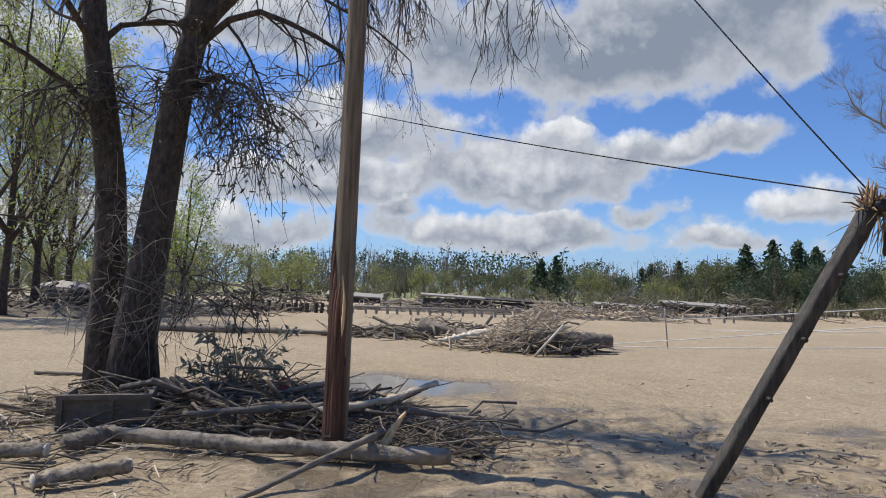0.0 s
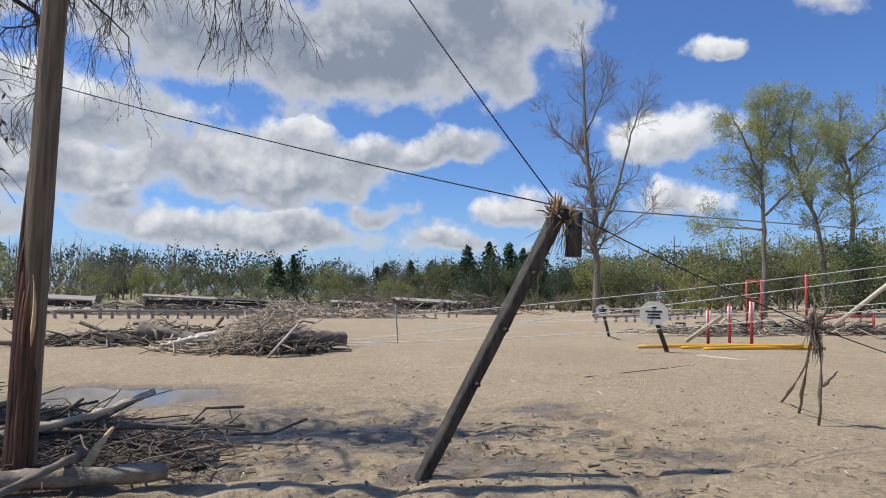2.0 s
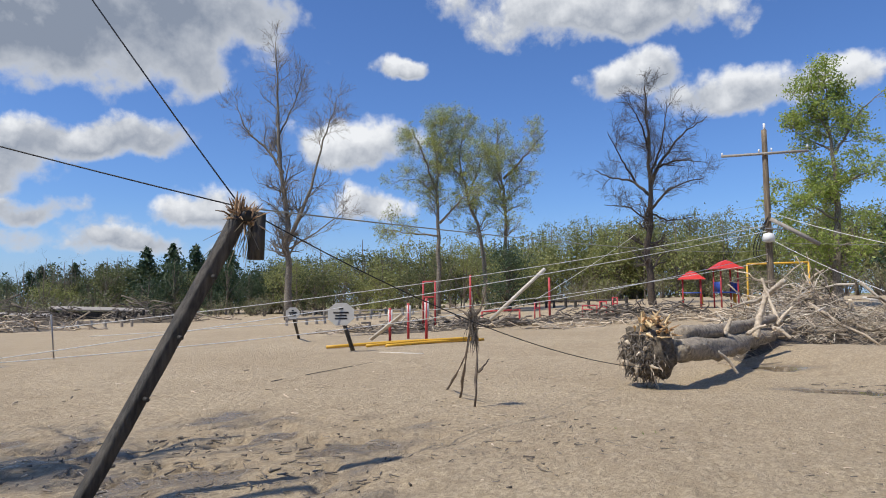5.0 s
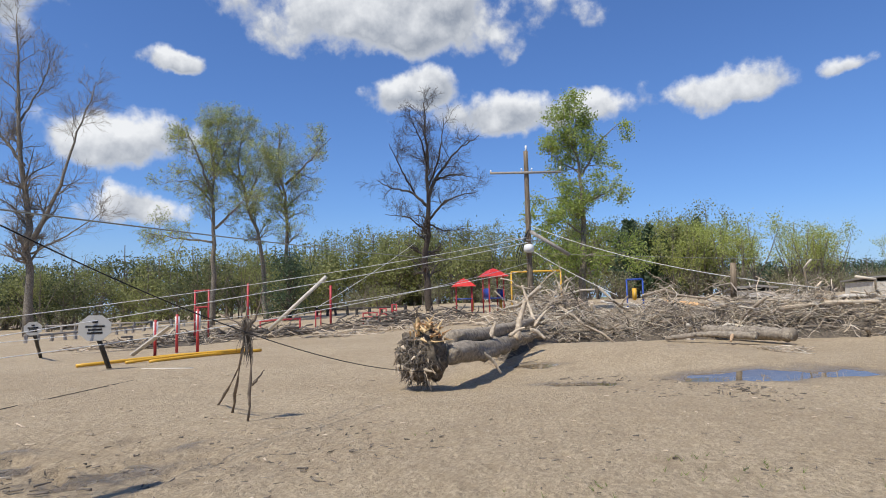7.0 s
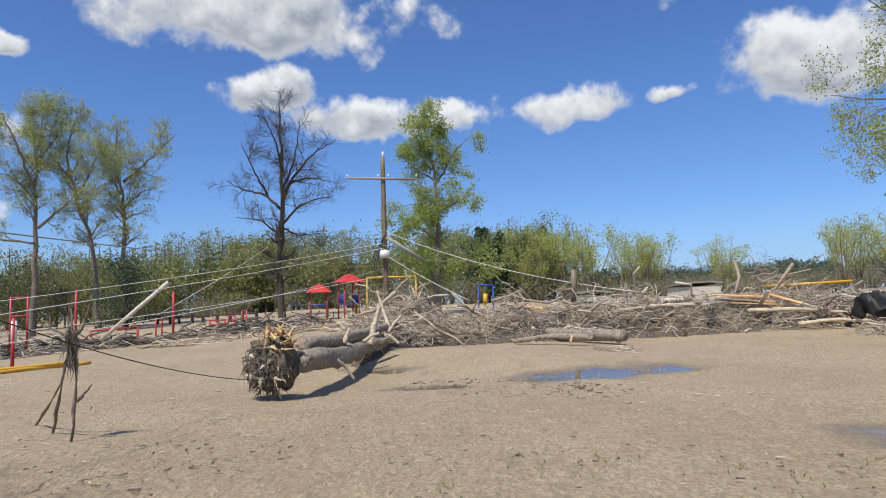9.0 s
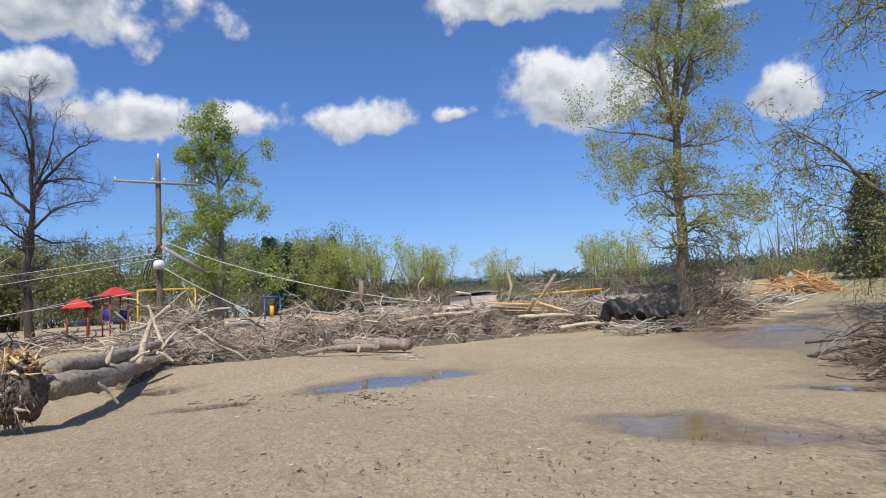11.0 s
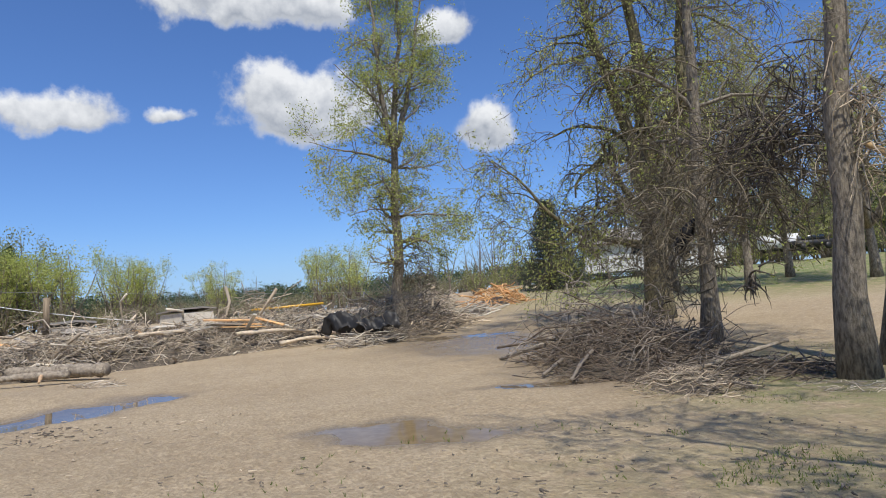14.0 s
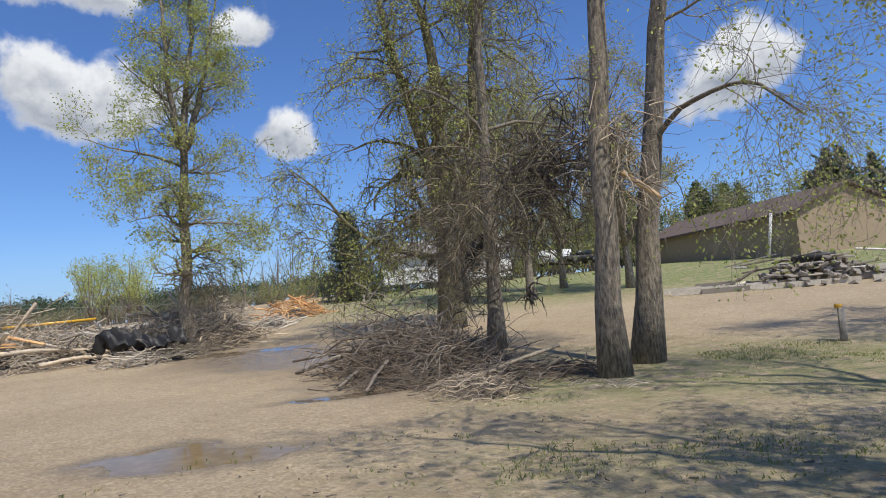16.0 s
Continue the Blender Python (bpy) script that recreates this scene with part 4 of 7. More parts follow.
scatter_wood("far_pines", belt(8.6, 10.2, 96, 100, 3, 6.5, 7.5, 2) + belt(15, 24, 110, 130, 4, 6.5, 8.5, 2) + belt(25, 32, 92, 105, 6, 8, 10.5, 2) + belt(84, 91, 85, 95, 7, 9, 11, 2), pines,
             (BARK_FAR, NEEDLE), "stand of dark pines at the wood's edge")
scatter_wood("far_brush", belt(-45, 60, 78, 105, 150, 1.8, 3.4, 2) + belt(60, 100, 75, 100, 90, 2, 4.5, 2) + belt(98, 128, 120, 180, 120, 3, 4.5, 2), bushes, (BARK_FAR, LEAF_FAR3),
             "brown-green brush along the foot of the woods")
scatter_wood("far_dark_woods", belt(24.5, 40, 88, 104, 26, 6, 8.5, 2) + belt(12, 24, 105, 125, 8, 5, 7, 2), darks, (BARK_FAR, NEEDLE), "dark dense trees at the wood's edge")
jn = crown_kind(57, 7.2, 2.3, 0.0, 40, 110, 0.10)
jb = [Buf().add(*q) for q in jn[:3]]
plant("juniper", (48.0, 32.6, 0.3), (jb[0], Buf(), jb[2]), (BARK_DARK, TWIG_DARK, NEEDLE), "dense dark green juniper below the budding trees")
scatter_wood("distant_forest", belt(90, 150, 300, 420, 330, 13, 18, 2) + belt(-60, 60, 170, 260, 120, 12, 17, 2), blots, (BARK_FAR, NEEDLE), "dark forest on the skyline")


# ---------------------------------------------------------------- poles and cables
def split_pole():
    ob = thing("utility_pole", (0, 0, 0), "weathered brown wooden utility pole, its foot split and stripped red", "utility pole")
    n = 40
    g = np.random.default_rng(3)
    p = line([(-0.985, 6.72, -0.6), (-0.985, 6.72, 0.0), (-0.94, 6.65, 8.6)], n)
    b = Buf()
    r = np.linspace(0.120, 0.085, n)
    tubes(b, p, r, 20, True)
    v = b.v[0]
    # long checks and flats in the timber
    ax = np.repeat(p, 20, 0)
    k = np.arange(n * 20)
    an = (k % 20) * 2 * np.pi / 20
    dent = 1 - 0.10 * np.clip(np.sin(an * 3 + 0.6) * np.sin(v[:n * 20, 2] * 0.9), 0, 1) - 0.035 * g.random(n * 20)
    v[:n * 20, :2] = ax[:, :2] + (v[:n * 20, :2] - ax[:, :2]) * dent[:, None]
    part("post", b, POLE, ob)
    # stripped and splintered lower half
    for i in range(9):
        s = Buf()
        a = -3.35 + 0.30 * i
        z0, z1 = -0.1, 2.7 - 0.22 * i + g.uniform(-0.35, 0.35)
        q = line([(-0.985 + 0.113 * math.cos(a), 6.72 + 0.113 * math.sin(a), z0), (-0.97 + 0.104 * math.cos(a), 6.70 + 0.104 * math.sin(a), z1)], 10)
        q += g.normal(size=q.shape) * 0.004
        tubes(s, q, np.concatenate([np.full(8, 0.028), [0.022, 0.004]]), 6, True)
        part("stripped_strip", s, POLE_RAW, ob, "dark red stripped wood")
    s2 = Buf()
    tubes(s2, line([(-0.95, 6.57, 1.15), (-0.93, 6.53, 1.5), (-0.965, 6.55, 1.75)], 8), np.array([.004, .015, .018, .016, .014, .01, .006, .002]), 4)
    part("splinter", s2, FRESH, ob, "pale torn splinter")
    return ob


split_pole()

LP0, LP1 = np.array([2.09, 5.88, -0.5]), np.array([3.60, 5.53, 2.50])


def broken_pole():
    ob = thing("broken_pole", (0, 0, 0), "snapped leaning black creosoted timber pole with a splintered top", "utility pole")
    g = np.random.default_rng(9)
    b = Buf()
    t = unit(LP1 - LP0)
    n = 26
    p = line([LP0, LP1], n)
    side = unit(np.cross(t, [0, 1, 0.3]))
    up = np.cross(side, t)
    w = np.linspace(0.054, 0.066, n)
    an = np.arange(16) * 2 * np.pi / 16
    sq = 1 / np.maximum(np.abs(np.cos(an)), np.abs(np.sin(an))) ** 0.75
    ring = side[None] * (np.cos(an) * sq)[:, None] + up[None] * (np.sin(an) * sq)[:, None]
    v = p[:, None] + ring[None] * w[:, None, None] * (1 + 0.03 * g.normal(size=(n, 16, 1)))
    i, k = np.meshgrid(np.arange(n - 1), np.arange(16), indexing="ij")
    k2 = (k + 1) % 16
    f = np.stack([i * 16 + k, i * 16 + k2, (i + 1) * 16 + k2, (i + 1) * 16 + k], -1).reshape(-1, 4)
    b.add(np.concatenate([v.reshape(-1, 3), [p[-1] + t * 0.02]]), f, [(n * 16, (n - 1) * 16 + q, (n - 1) * 16 + (q + 1) % 16) for q in range(16)])
    part("timber", b, TAR, ob)
    # broken straw-like fibres at the top
    q0 = LP1 + side * g.uniform(-0.10, 0.02, (130, 1)) * 1.2 + up * g.normal(size=(130, 1)) * 0.05 - t * 0.06
    d = unit(t[None] * g.uniform(0.5, 1.3, (130, 1)) + np.array([-0.6, -0.1, 0.25]) + g.normal(size=(130, 3)) * 0.4)
    ln = g.uniform(0.08, 0.34, 130)
    pts = np.stack([q0 + d * (ln * s)[:, None] - np.array([0, 0, 1]) * (ln * s * s * 0.3)[:, None] for s in (0, 0.5, 1)], 1)
    fb = Buf()
    tubes(fb, pts, np.tile([0.012, 0.009, 0.003], (130, 1)), 4)
    part("fibre_tuft", fb, TORN, ob, "pale splintered fibres")
    # strands that hang down from the break
    m = 26
    q0 = LP1 + side * g.uniform(-0.16, -0.02, (m, 1)) + up * g.normal(size=(m, 1)) * 0.04
    ln = g.uniform(0.15, 0.5, m)
    dx = g.normal(size=(m, 2)) * 0.12 + np.array([-0.12, 0])
    pts = np.stack([q0 + np.concatenate([dx * s, (-ln * s ** 1.3)[:, None] if np.ndim(s) else -(ln * s)[:, None]], 1) for s in (0, 0.35, 0.7, 1)], 1)
    hb = Buf()
    tubes(hb, pts, np.tile([0.006, 0.005, 0.004, 0.002], (m, 1)), 4)
    tagged(part("strand_tuft", hb, STRAW, ob, "hanging dry strands"), kind="stuff")
    for k in range(6):
        h = Buf()
        o = LP1 + side * (0.015 + 0.02 * (k % 3)) + up * (0.05 - 0.02 * k) - t * 0.06
        e = o + t * g.uniform(0.10, 0.26) + side * g.uniform(-0.02, 0.10)
        tubes(h, line([o, (o + e) / 2, e], 5), np.array([0.016, 0.018, 0.016, 0.011, 0.002]), 4, True)
        part("shard", h, TORN, ob, "pale torn heartwood")
    c = Buf()
    rod(c, LP1 - up * 0.12 - t * 0.02, LP1 + up * 0.06 - t * 0.02, 0.055, 14)
    part("insulator", c, BLACK, ob)
    br = Buf()
    e = LP1 + np.array([0.125, -0.08, 0.0])
    beam(br, e + np.array([0.03, 0.05, 0.02]), e + np.array([0.005, 0.03, -0.44]), 0.13, 0.09)
    part("bracket", br, TAR, ob, "black hanging timber offcut")
    for s in (0.45, 0.62, 0.8):
        bb = Buf()
        c0 = LP0 + (LP1 - LP0) * s - up * 0.10
        rod(bb, c0 + up * 0.02, c0 - up * 0.03, 0.02, 8)
        part("bolt", bb, BLACK, ob)
    return ob


broken_pole()


def cable(name, a, b, sag, r, mat, label, n=28, group="cables"):
    a, b = np.asarray(a, float), np.asarray(b, float)
    s = np.linspace(0, 1, n)[:, None]
    p = a * (1 - s) + b * s
    p[:, 2] -= 4 * sag * (s * (1 - s))[:, 0]
    buf = Buf()
    tubes(buf, p, np.full(n, r), 6)
    return alone(name, buf, mat, label, "cable", group)


UP = at(76.85, 38)


def cross_pole():
    ob = thing("utility_pole", UP, "weathered wooden utility pole with a crossarm, a lamp and slack wires", "utility pole")
    b = Buf()
    tubes(b, line([(0, 0, -1), (0, 0.02, 10.0)], 16), np.linspace(0.19, 0.135, 16), 12, True)
    part("post", b, POLE, ob)
    ax = np.array([math.cos(radians(-76.85)), math.sin(radians(-76.85)), 0])
    fw = np.array([math.sin(radians(76.85)), math.cos(radians(76.85)), 0])
    b = Buf()
    beam(b, ax * -2.15 + [0, 0, 8.75] - fw * 0.19, ax * 2.0 + [0, 0, 8.62] - fw * 0.19, 0.12, 0.12)
    arm = part("crossarm", b, GREY_BOARD, ob)
    for s in (-2.1, -0.3, 0.3, 1.95):
        b = Buf()
        c = ax * s + np.array([0, 0, 8.78]) - fw * 0.19
        rod(b, c, c + [0, 0, 0.16], 0.045, 8)
        part("insulator", b, WHITE, arm)
    b = Buf()
    rod(b, (0, 0, 9.95), (0, 0, 10.35), 0.06, 8)
    part("cap", b, WHITE, ob)
    b = Buf()
    beam(b, ax * 0.1 + [0, 0, 5.2] - fw * 0.2, ax * 2.3 + [0, 0, 3.75] - fw * 0.2, 0.12, 0.2)
    part("fallen_arm", b, GREY_BOARD, ob, "broken lower arm hanging aslant")
    b = Buf()
    rod(b, ax * -1.3 + [0, 0, 4.85] - fw * 0.2, ax * 0.8 + [0, 0, 4.6] - fw * 0.2, 0.03, 6)
    part("lamp_arm", b, GREYMETAL, ob)
    b = Buf()
    z = np.array([3.95, 4.0, 4.2, 4.4, 4.45])
    tubes(b, np.stack([np.zeros(5), np.zeros(5), z], -1) + ax * -0.02 - fw * 0.42, np.array([0.1, 0.28, 0.31, 0.24, 0.06]), 14, True)
    part("lamp", b, WHITE, ob, "white round street lamp head")
    b = Buf()
    for s in (-0.15, 0.0, 0.12):
        q = line([(0, 0, 5.3), ax * (-0.5 + s) + [0, 0, 4.2], ax * (-0.7 + s) + [0, 0, 3.3], ax * (-0.25 + s) + [0, 0, 2.9]], 14) - fw * 0.25
        tubes(b, q, np.full(14, 0.022), 5)
    part("loose_wires", b, BLACK, ob)
    return ob


cross_pole()


# ---------------------------------------------------------------- trees close by
def near_tree(name, stems, levels, mats, label, seed, leaf=None, sides=(14, 8, 5, 4, 3)):
    g = np.random.default_rng(seed)
    return plant(name, (0, 0, 0), make_tree(stems, levels, g, leaf, sides), mats, label)


def wrack(name, anchors, n, ln, mat, label, seed, spread=0.35, droop=1.2, thick=0.008, parent=None):
    """Flood wrack snagged on a tree: drooping strings and twigs."""
    g = np.random.default_rng(seed)
    a = np.asarray(anchors, float)
    q = a[g.integers(len(a), size=n)] + g.normal(size=(n, 3)) * spread * np.array([1, 1, 0.8])
    d = unit(g.normal(size=(n, 3)) + np.array([0, 0, 0.1]))
    l = g.uniform(0.35, 1.2, n) * ln
    out = np.zeros((n, 6, 3))
    out[:, 0] = q
    for k in range(1, 6):
        d = unit(d + g.normal(size=d.shape) * 0.22 - np.array([0, 0, droop * 0.22]))
        out[:, k] = out[:, k - 1] + d * (l / 5)[:, None]
    b = Buf()
    tubes(b, out, thick * g.uniform(0.5, 1.8, (n, 1)) * np.linspace(1, 0.35, 6)[None], 4)
    ob = alone(name, b, mat, label, "flood wrack", "", "stuff")
    return ob, out


left_levels = [lv(9, 0.30, 1.0, 3.6, 55, 0.15, 0.22, 9, 0.32, 0.55, 0.2, 0.3), lv(7, 0.15, 1, 1.7, 55, -0.05, 0.28, 7, 0.5, 0.75, 0.3, 0.3),
               lv(6, 0.15, 1, 0.9, 50, -0.1, 0.3, 5, 0.6, 0.9, 0.4, 0.3), lv(2, 0.3, 1, 0.4, 50, -0.1, 0.3, 4, 0.7, 0.8, 0.5, 0.3)]
TL = [(-4.74, 9.68, 0.19), (-4.84, 9.63, 2.40), (-5.01, 9.54, 3.80), (-5.16, 9.46, 4.86), (-5.20, 9.44, 5.70)]
TR = [(-4.22, 9.27, -0.07), (-4.14, 9.30, 1.99), (-3.99, 9.37, 3.63), (-3.83, 9.44, 4.91), (-3.72, 9.48, 5.78)]
TL[0], TR[0] = (TL[0][0], TL[0][1], -0.3), (TR[0][0], TR[0][1], -0.3)
near_tree("maple_tree", [(TL + [(-5.6, 9.5, 9.2), (-6.0, 9.2, 12.0)], 0.26, 0.07), (TR + [(-3.3, 9.5, 9.0), (-2.8, 9.7, 12.0)], 0.29, 0.07),
                         ([(-3.82, 9.44, 5.25), (-3.37, 9.62, 5.81), (-2.0, 9.5, 7.6), (-0.6, 9.3, 9.6)], 0.15, 0.04)],
          left_levels, (BARK_DARK, TWIG_DARK, LEAF_BUD), "twin-stemmed dark tree draped with drooping twigs and flood wrack", 101, (1, 1, 0.018, 0.05))
# twigs that hang into view from the limb overhead
g_ = np.random.default_rng(8)
limb = line([(-2.0, 9.5, 6.4), (-0.9, 8.9, 6.6), (0.3, 8.6, 6.3), (1.2, 8.3, 5.7)], 14)[None]
hb, hr = Buf(), np.linspace(0.07, 0.02, 14)[None]
tubes(hb, limb, hr, 8)
q1, r1 = sprout(limb, hr, 26, 0.0, 1.0, 1.5, 70, -0.5, 0.2, 8, g_, 0.35, 0.7, 0.35, 0.1)
q2, r2 = sprout(q1, r1, 7, 0.1, 1.0, 0.75, 45, -0.35, 0.25, 6, g_, 0.6, 0.6, 0.4, 0.2)
q3, r3 = sprout(q2, r2, 3, 0.2, 1.0, 0.3, 45, -0.2, 0.25, 4, g_, 0.7, 0.5, 0.5, 0.2)
for q, r in ((q1, r1), (q2, r2), (q3, r3)):
    tubes(hb, q, r, 4)
alone("hanging_branch", hb, TWIG_DARK, "thin dark bare branch hanging from the tree overhead", "branch")
wr1, wo1 = wrack("snagged_wrack", [(-3.95, 9.39, 4.38), (-3.56, 9.44, 4.50), (-5.27, 9.16, 4.10), (-4.89, 9.49, 4.29)], 330, 0.7, TWIG_DARK, "mat of muddy twigs snagged high in the tree", 61, 0.19, 0.6, 0.008)
wr2, wo2 = wrack("snagged_wrack", [(-3.18, 9.58, 4.22), (-2.82, 9.59, 3.72), (-3.04, 9.62, 4.49)], 230, 1.5, TWIG_DARK, "drooping withered branch hanging from the tree", 62, 0.22, 1.6, 0.006)
wl = Buf()
leaves(wl, along(wo2, 3, g_, 0.3), 1, 0.032, 0.03, g_, 1.8)
part("foliage", wl, LEAF_DEAD, wr2)
wr3, wo3 = wrack("snagged_wrack", [(-4.83, 9.41, 2.78), (-4.65, 9.39, 1.57), (-4.13, 9.20, 2.22), (-4.13, 9.20, 1.12), (-3.52, 9.13, 1.85), (-3.49, 8.93, 1.31)], 330, 0.9, TWIG, "pale grass strings and twigs wound round the trunks", 63, 0.22, 1.0, 0.005)

# leafy side branch low on the trunk and a drowned shrub
wr4, wo4 = wrack("withered_branch", [(-3.39, 8.86, 1.46), (-2.92, 8.82, 1.40), (-2.62, 8.81, 1.34)], 60, 0.9, TWIG_DARK, "withered muddy branch drooping over the silt", 64, 0.15, 1.4, 0.006)
wl = Buf()
leaves(wl, along(wo4, 2, g_, 0.3), 1, 0.03, 0.05, g_, 1.4)
part("foliage", wl, LEAF_DEAD, wr4)
sb = thing("shrub", on(-2.75, 9.3), "drowned shrub with muddy grey-green leaves", "shrub")
stems = np.stack([line([(0, 0, 0), (0.25 * math.cos(a), 0.25 * math.sin(a), 0.55), (0.75 * math.cos(a), 0.75 * math.sin(a), 0.75 + 0.3 * math.sin(a * 3))], 7) for a in np.linspace(0, 6, 16)])
bb = Buf()
tubes(bb, stems, np.tile(np.linspace(0.014, 0.004, 7), (16, 1)), 4)
q, r = sprout(stems, np.full((16, 7), 0.008), 5, 0.3, 1, 0.35, 50, -0.1, 0.2, 4, g_, 0.6, 0.5)
tubes(bb, q, r, 3)
part("woody_stem", bb, TWIG, sb)
bb = Buf()
leaves(bb, along(q, 4, g_, 0.2), 1, 0.05, 0.03, g_, 1.7)
part("foliage", bb, LEAF_GREY, sb)

# the group of old trees on the rise
old_levels = [lv(14, 0.22, 1.0, 4.8, 60, 0.04, 0.30, 9, 0.42, 0.3, 0.25, 0.35, 0.03), lv(8, 0.10, 1, 2.3, 55, 0.0, 0.34, 7, 0.5, 0.45, 0.35, 0.3, 0.015),
              lv(7, 0.12, 1, 1.1, 50, 0.0, 0.32, 4, 0.6, 0.55, 0.4, 0.3, 0.009), lv(2, 0.2, 1, 0.5, 45, 0, 0.3, 3, 0.7, 0.3, 0.5, 0.3, 0.006)]
high_levels = [lv(15, 0.44, 1.0, 3.8, 58, 0.10, 0.22, 8, 0.24, 0.3, 0.2, 0.35), lv(6, 0.12, 1, 2.0, 50, 0.0, 0.25, 6, 0.5, 0.35, 0.3, 0.3),
               lv(5, 0.12, 1, 1.0, 48, 0.0, 0.28, 4, 0.6, 0.4, 0.4, 0.3), lv(2, 0.3, 1, 0.4, 45, 0, 0.3, 3, 0.7, 0.2, 0.5, 0.3)]
T1 = (16.17, -21.24, 0.44)
near_tree("willow_tree", [([(T1[0], T1[1], 0.0), (16.09, -21.30, 2.50), (15.99, -21.38, 5.91), (16.01, -21.36, 8.95), (15.99, -21.37, 13.73), (16.8, -20.4, 16.5)], 0.52, 0.10),
                          ([(15.99, -21.37, 4.30), (16.26, -20.53, 8.45), (16.89, -19.76, 12.30), (17.07, -19.34, 15.16)], 0.32, 0.08),
                          ([(15.85, -21.48, 4.28), (14.99, -22.44, 8.08), (14.67, -22.77, 13.49), (14.3, -22.6, 16.0)], 0.36, 0.08),
                          ([(16.32, -20.87, 3.44), (17.51, -18.94, 3.93), (18.20, -17.72, 4.92), (18.51, -17.10, 6.19), (19.18, -16.03, 7.16)], 0.13, 0.02)],
          old_levels, (BARK_MOSSY, TWIG_MOSSY, LEAF_YG), "massive old willow with mossy forking limbs in first leaf", 111, (3, 1, 0.06, 0.12))
near_tree("ash_tree", [([(10.58, -16.01, 0.07), (10.49, -16.07, 2.13), (10.45, -16.09, 5.02), (10.36, -16.15, 8.31), (10.06, -16.34, 12.48)], 0.23, 0.08)],
          old_levels, (BARK, TWIG_MOSSY, LEAF_YG), "straight grey tree hung with dead twigs", 112, (2, 1, 0.055, 0.12))
near_tree("ash_tree", [([(4.99, -11.33, -0.08), (4.95, -11.34, 1.38), (4.93, -11.35, 2.51), (4.79, -11.41, 4.42), (4.64, -11.47, 6.36), (4.3, -11.5, 11), (4.4, -11.3, 15.5)], 0.235, 0.08)],
          high_levels, (BARK, TWIG, LEAF_YG), "grey furrowed tree with a flared foot", 113, (2, 1, 0.04, 0.12))
near_tree("ash_tree", [([(5.16, -13.41, -0.08), (4.99, -13.48, 1.70), (4.76, -13.56, 3.59), (4.45, -13.66, 5.69), (4.18, -13.74, 7.37), (3.4, -13.8, 12), (3.2, -13.6, 15.5)], 0.27, 0.07),
                        ([(4.66, -13.59, 4.44), (3.93, -13.40, 5.14), (2.47, -12.94, 5.26), (1.62, -12.56, 4.24)], 0.07, 0.018)],
          high_levels, (BARK, TWIG, LEAF_YG), "slim dark tree with one drooping side limb", 114, (3, 1, 0.04, 0.12))
CURTAIN = wood("wrack_twig", (0.06, 0.048, 0.032), (0.20, 0.165, 0.105), 0.85, 12, (1, 1, 1), 0.4, 0.5)
wrack("snagged_wrack", [(11.90, -16.31, 3.6), (9.55, -14.29, 3.8), (7.73, -13.07, 3.9), (6.68, -12.51, 4.3), (6.37, -12.67, 3.7), (9.25, -14.49, 3.2), (13.68, -17.48, 3.6), (10.4, -15.3, 5.2), (12.3, -16.6, 5.4), (14.5, -19.0, 4.4)],
      1200, 1.3, CURTAIN, "grey curtain of dead twigs caught between the trunks", 65, 0.85, 0.8, 0.012)
wrack("snagged_wrack", [(14.8, -19.8, 3.2), (15.6, -20.4, 4.6), (13.6, -18.4, 2.6), (12.0, -16.6, 2.4), (11.0, -15.8, 2.2)], 450, 1.2, CURTAIN, "hanging twigs matted against the old trunks", 69, 0.7, 1.0, 0.013)
wrack("snagged_wrack", [(6.02, -12.28, 4.55), (5.44, -12.00, 4.68), (6.58, -12.57, 4.04), (7.06, -12.88, 4.53)], 420, 1.2, TWIG_DARK, "dark tangle of twigs slung from the tree", 66, 0.45, 0.6, 0.010)
wrack("snagged_wrack", [(4.56, -11.62, 3.78), (4.44, -11.98, 3.48), (4.60, -11.50, 4.59)], 130, 1.1, DRIFT, "pale broken branches lodged against the trunks", 67, 0.25, 0.7, 0.010)
wrack("snagged_wrack", [(8.06, -14.04, 1.84), (8.13, -13.99, 1.58)], 26, 0.5, DRIFT_DARK, "clump of mud and twigs hanging from a branch", 68, 0.1, 2.2, 0.016)
fb = Buf()
tubes(fb, line([(4.57, -11.71, 3.71), (3.89, -11.63, 3.13)], 5), np.array([0.06, 0.06, 0.055, 0.05, 0.03]), 7, True)
alone("broken_limb", fb, FRESH, "freshly torn orange limb lodged in the trees", "branch")
fb = Buf()
tubes(fb, line([(11.40, -16.06, 2.63), (11.05, -16.06, 3.08), (10.76, -16.13, 3.53)], 8), np.array([0.05, 0.16, 0.22, 0.2, 0.24, 0.18, 0.12, 0.04]), 8, True)
alone("plastic_sheet", fb, BLACK, "crumpled black plastic sheet caught in the branches", "plastic sheet")
wrack("snagged_wrack", [(24.8, -15.3, 3.3), (24.7, -15.6, 3.9), (24.9, -14.7, 3.5), (24.8, -15.9, 3.0)], 260, 1.1, CURTAIN, "nest of dead twigs caught round the slender trunk", 92, 0.42, 1.0, 0.013)
# budding trees that stand behind the old ones
for bx, by, bh, sd in ((24.0, -33.5, 13, 141), (19.0, -33.0, 14, 142), (28.5, -39.0, 13, 143), (15.0, -38.0, 14, 144), (21.5, -42.0, 14, 145)):
    tb = tall_tree(sd, bh, 0.24, 4, 0.3, (4, 2, 0.08, 0.25), 4, (0.3, 0), 0.22, 1.1, 0.12)
    plant("budding_tree", on(bx, by), tb, (BARK, TWIG, LEAF_BUD), "grey tree in pale bud standing on the grassy rise")
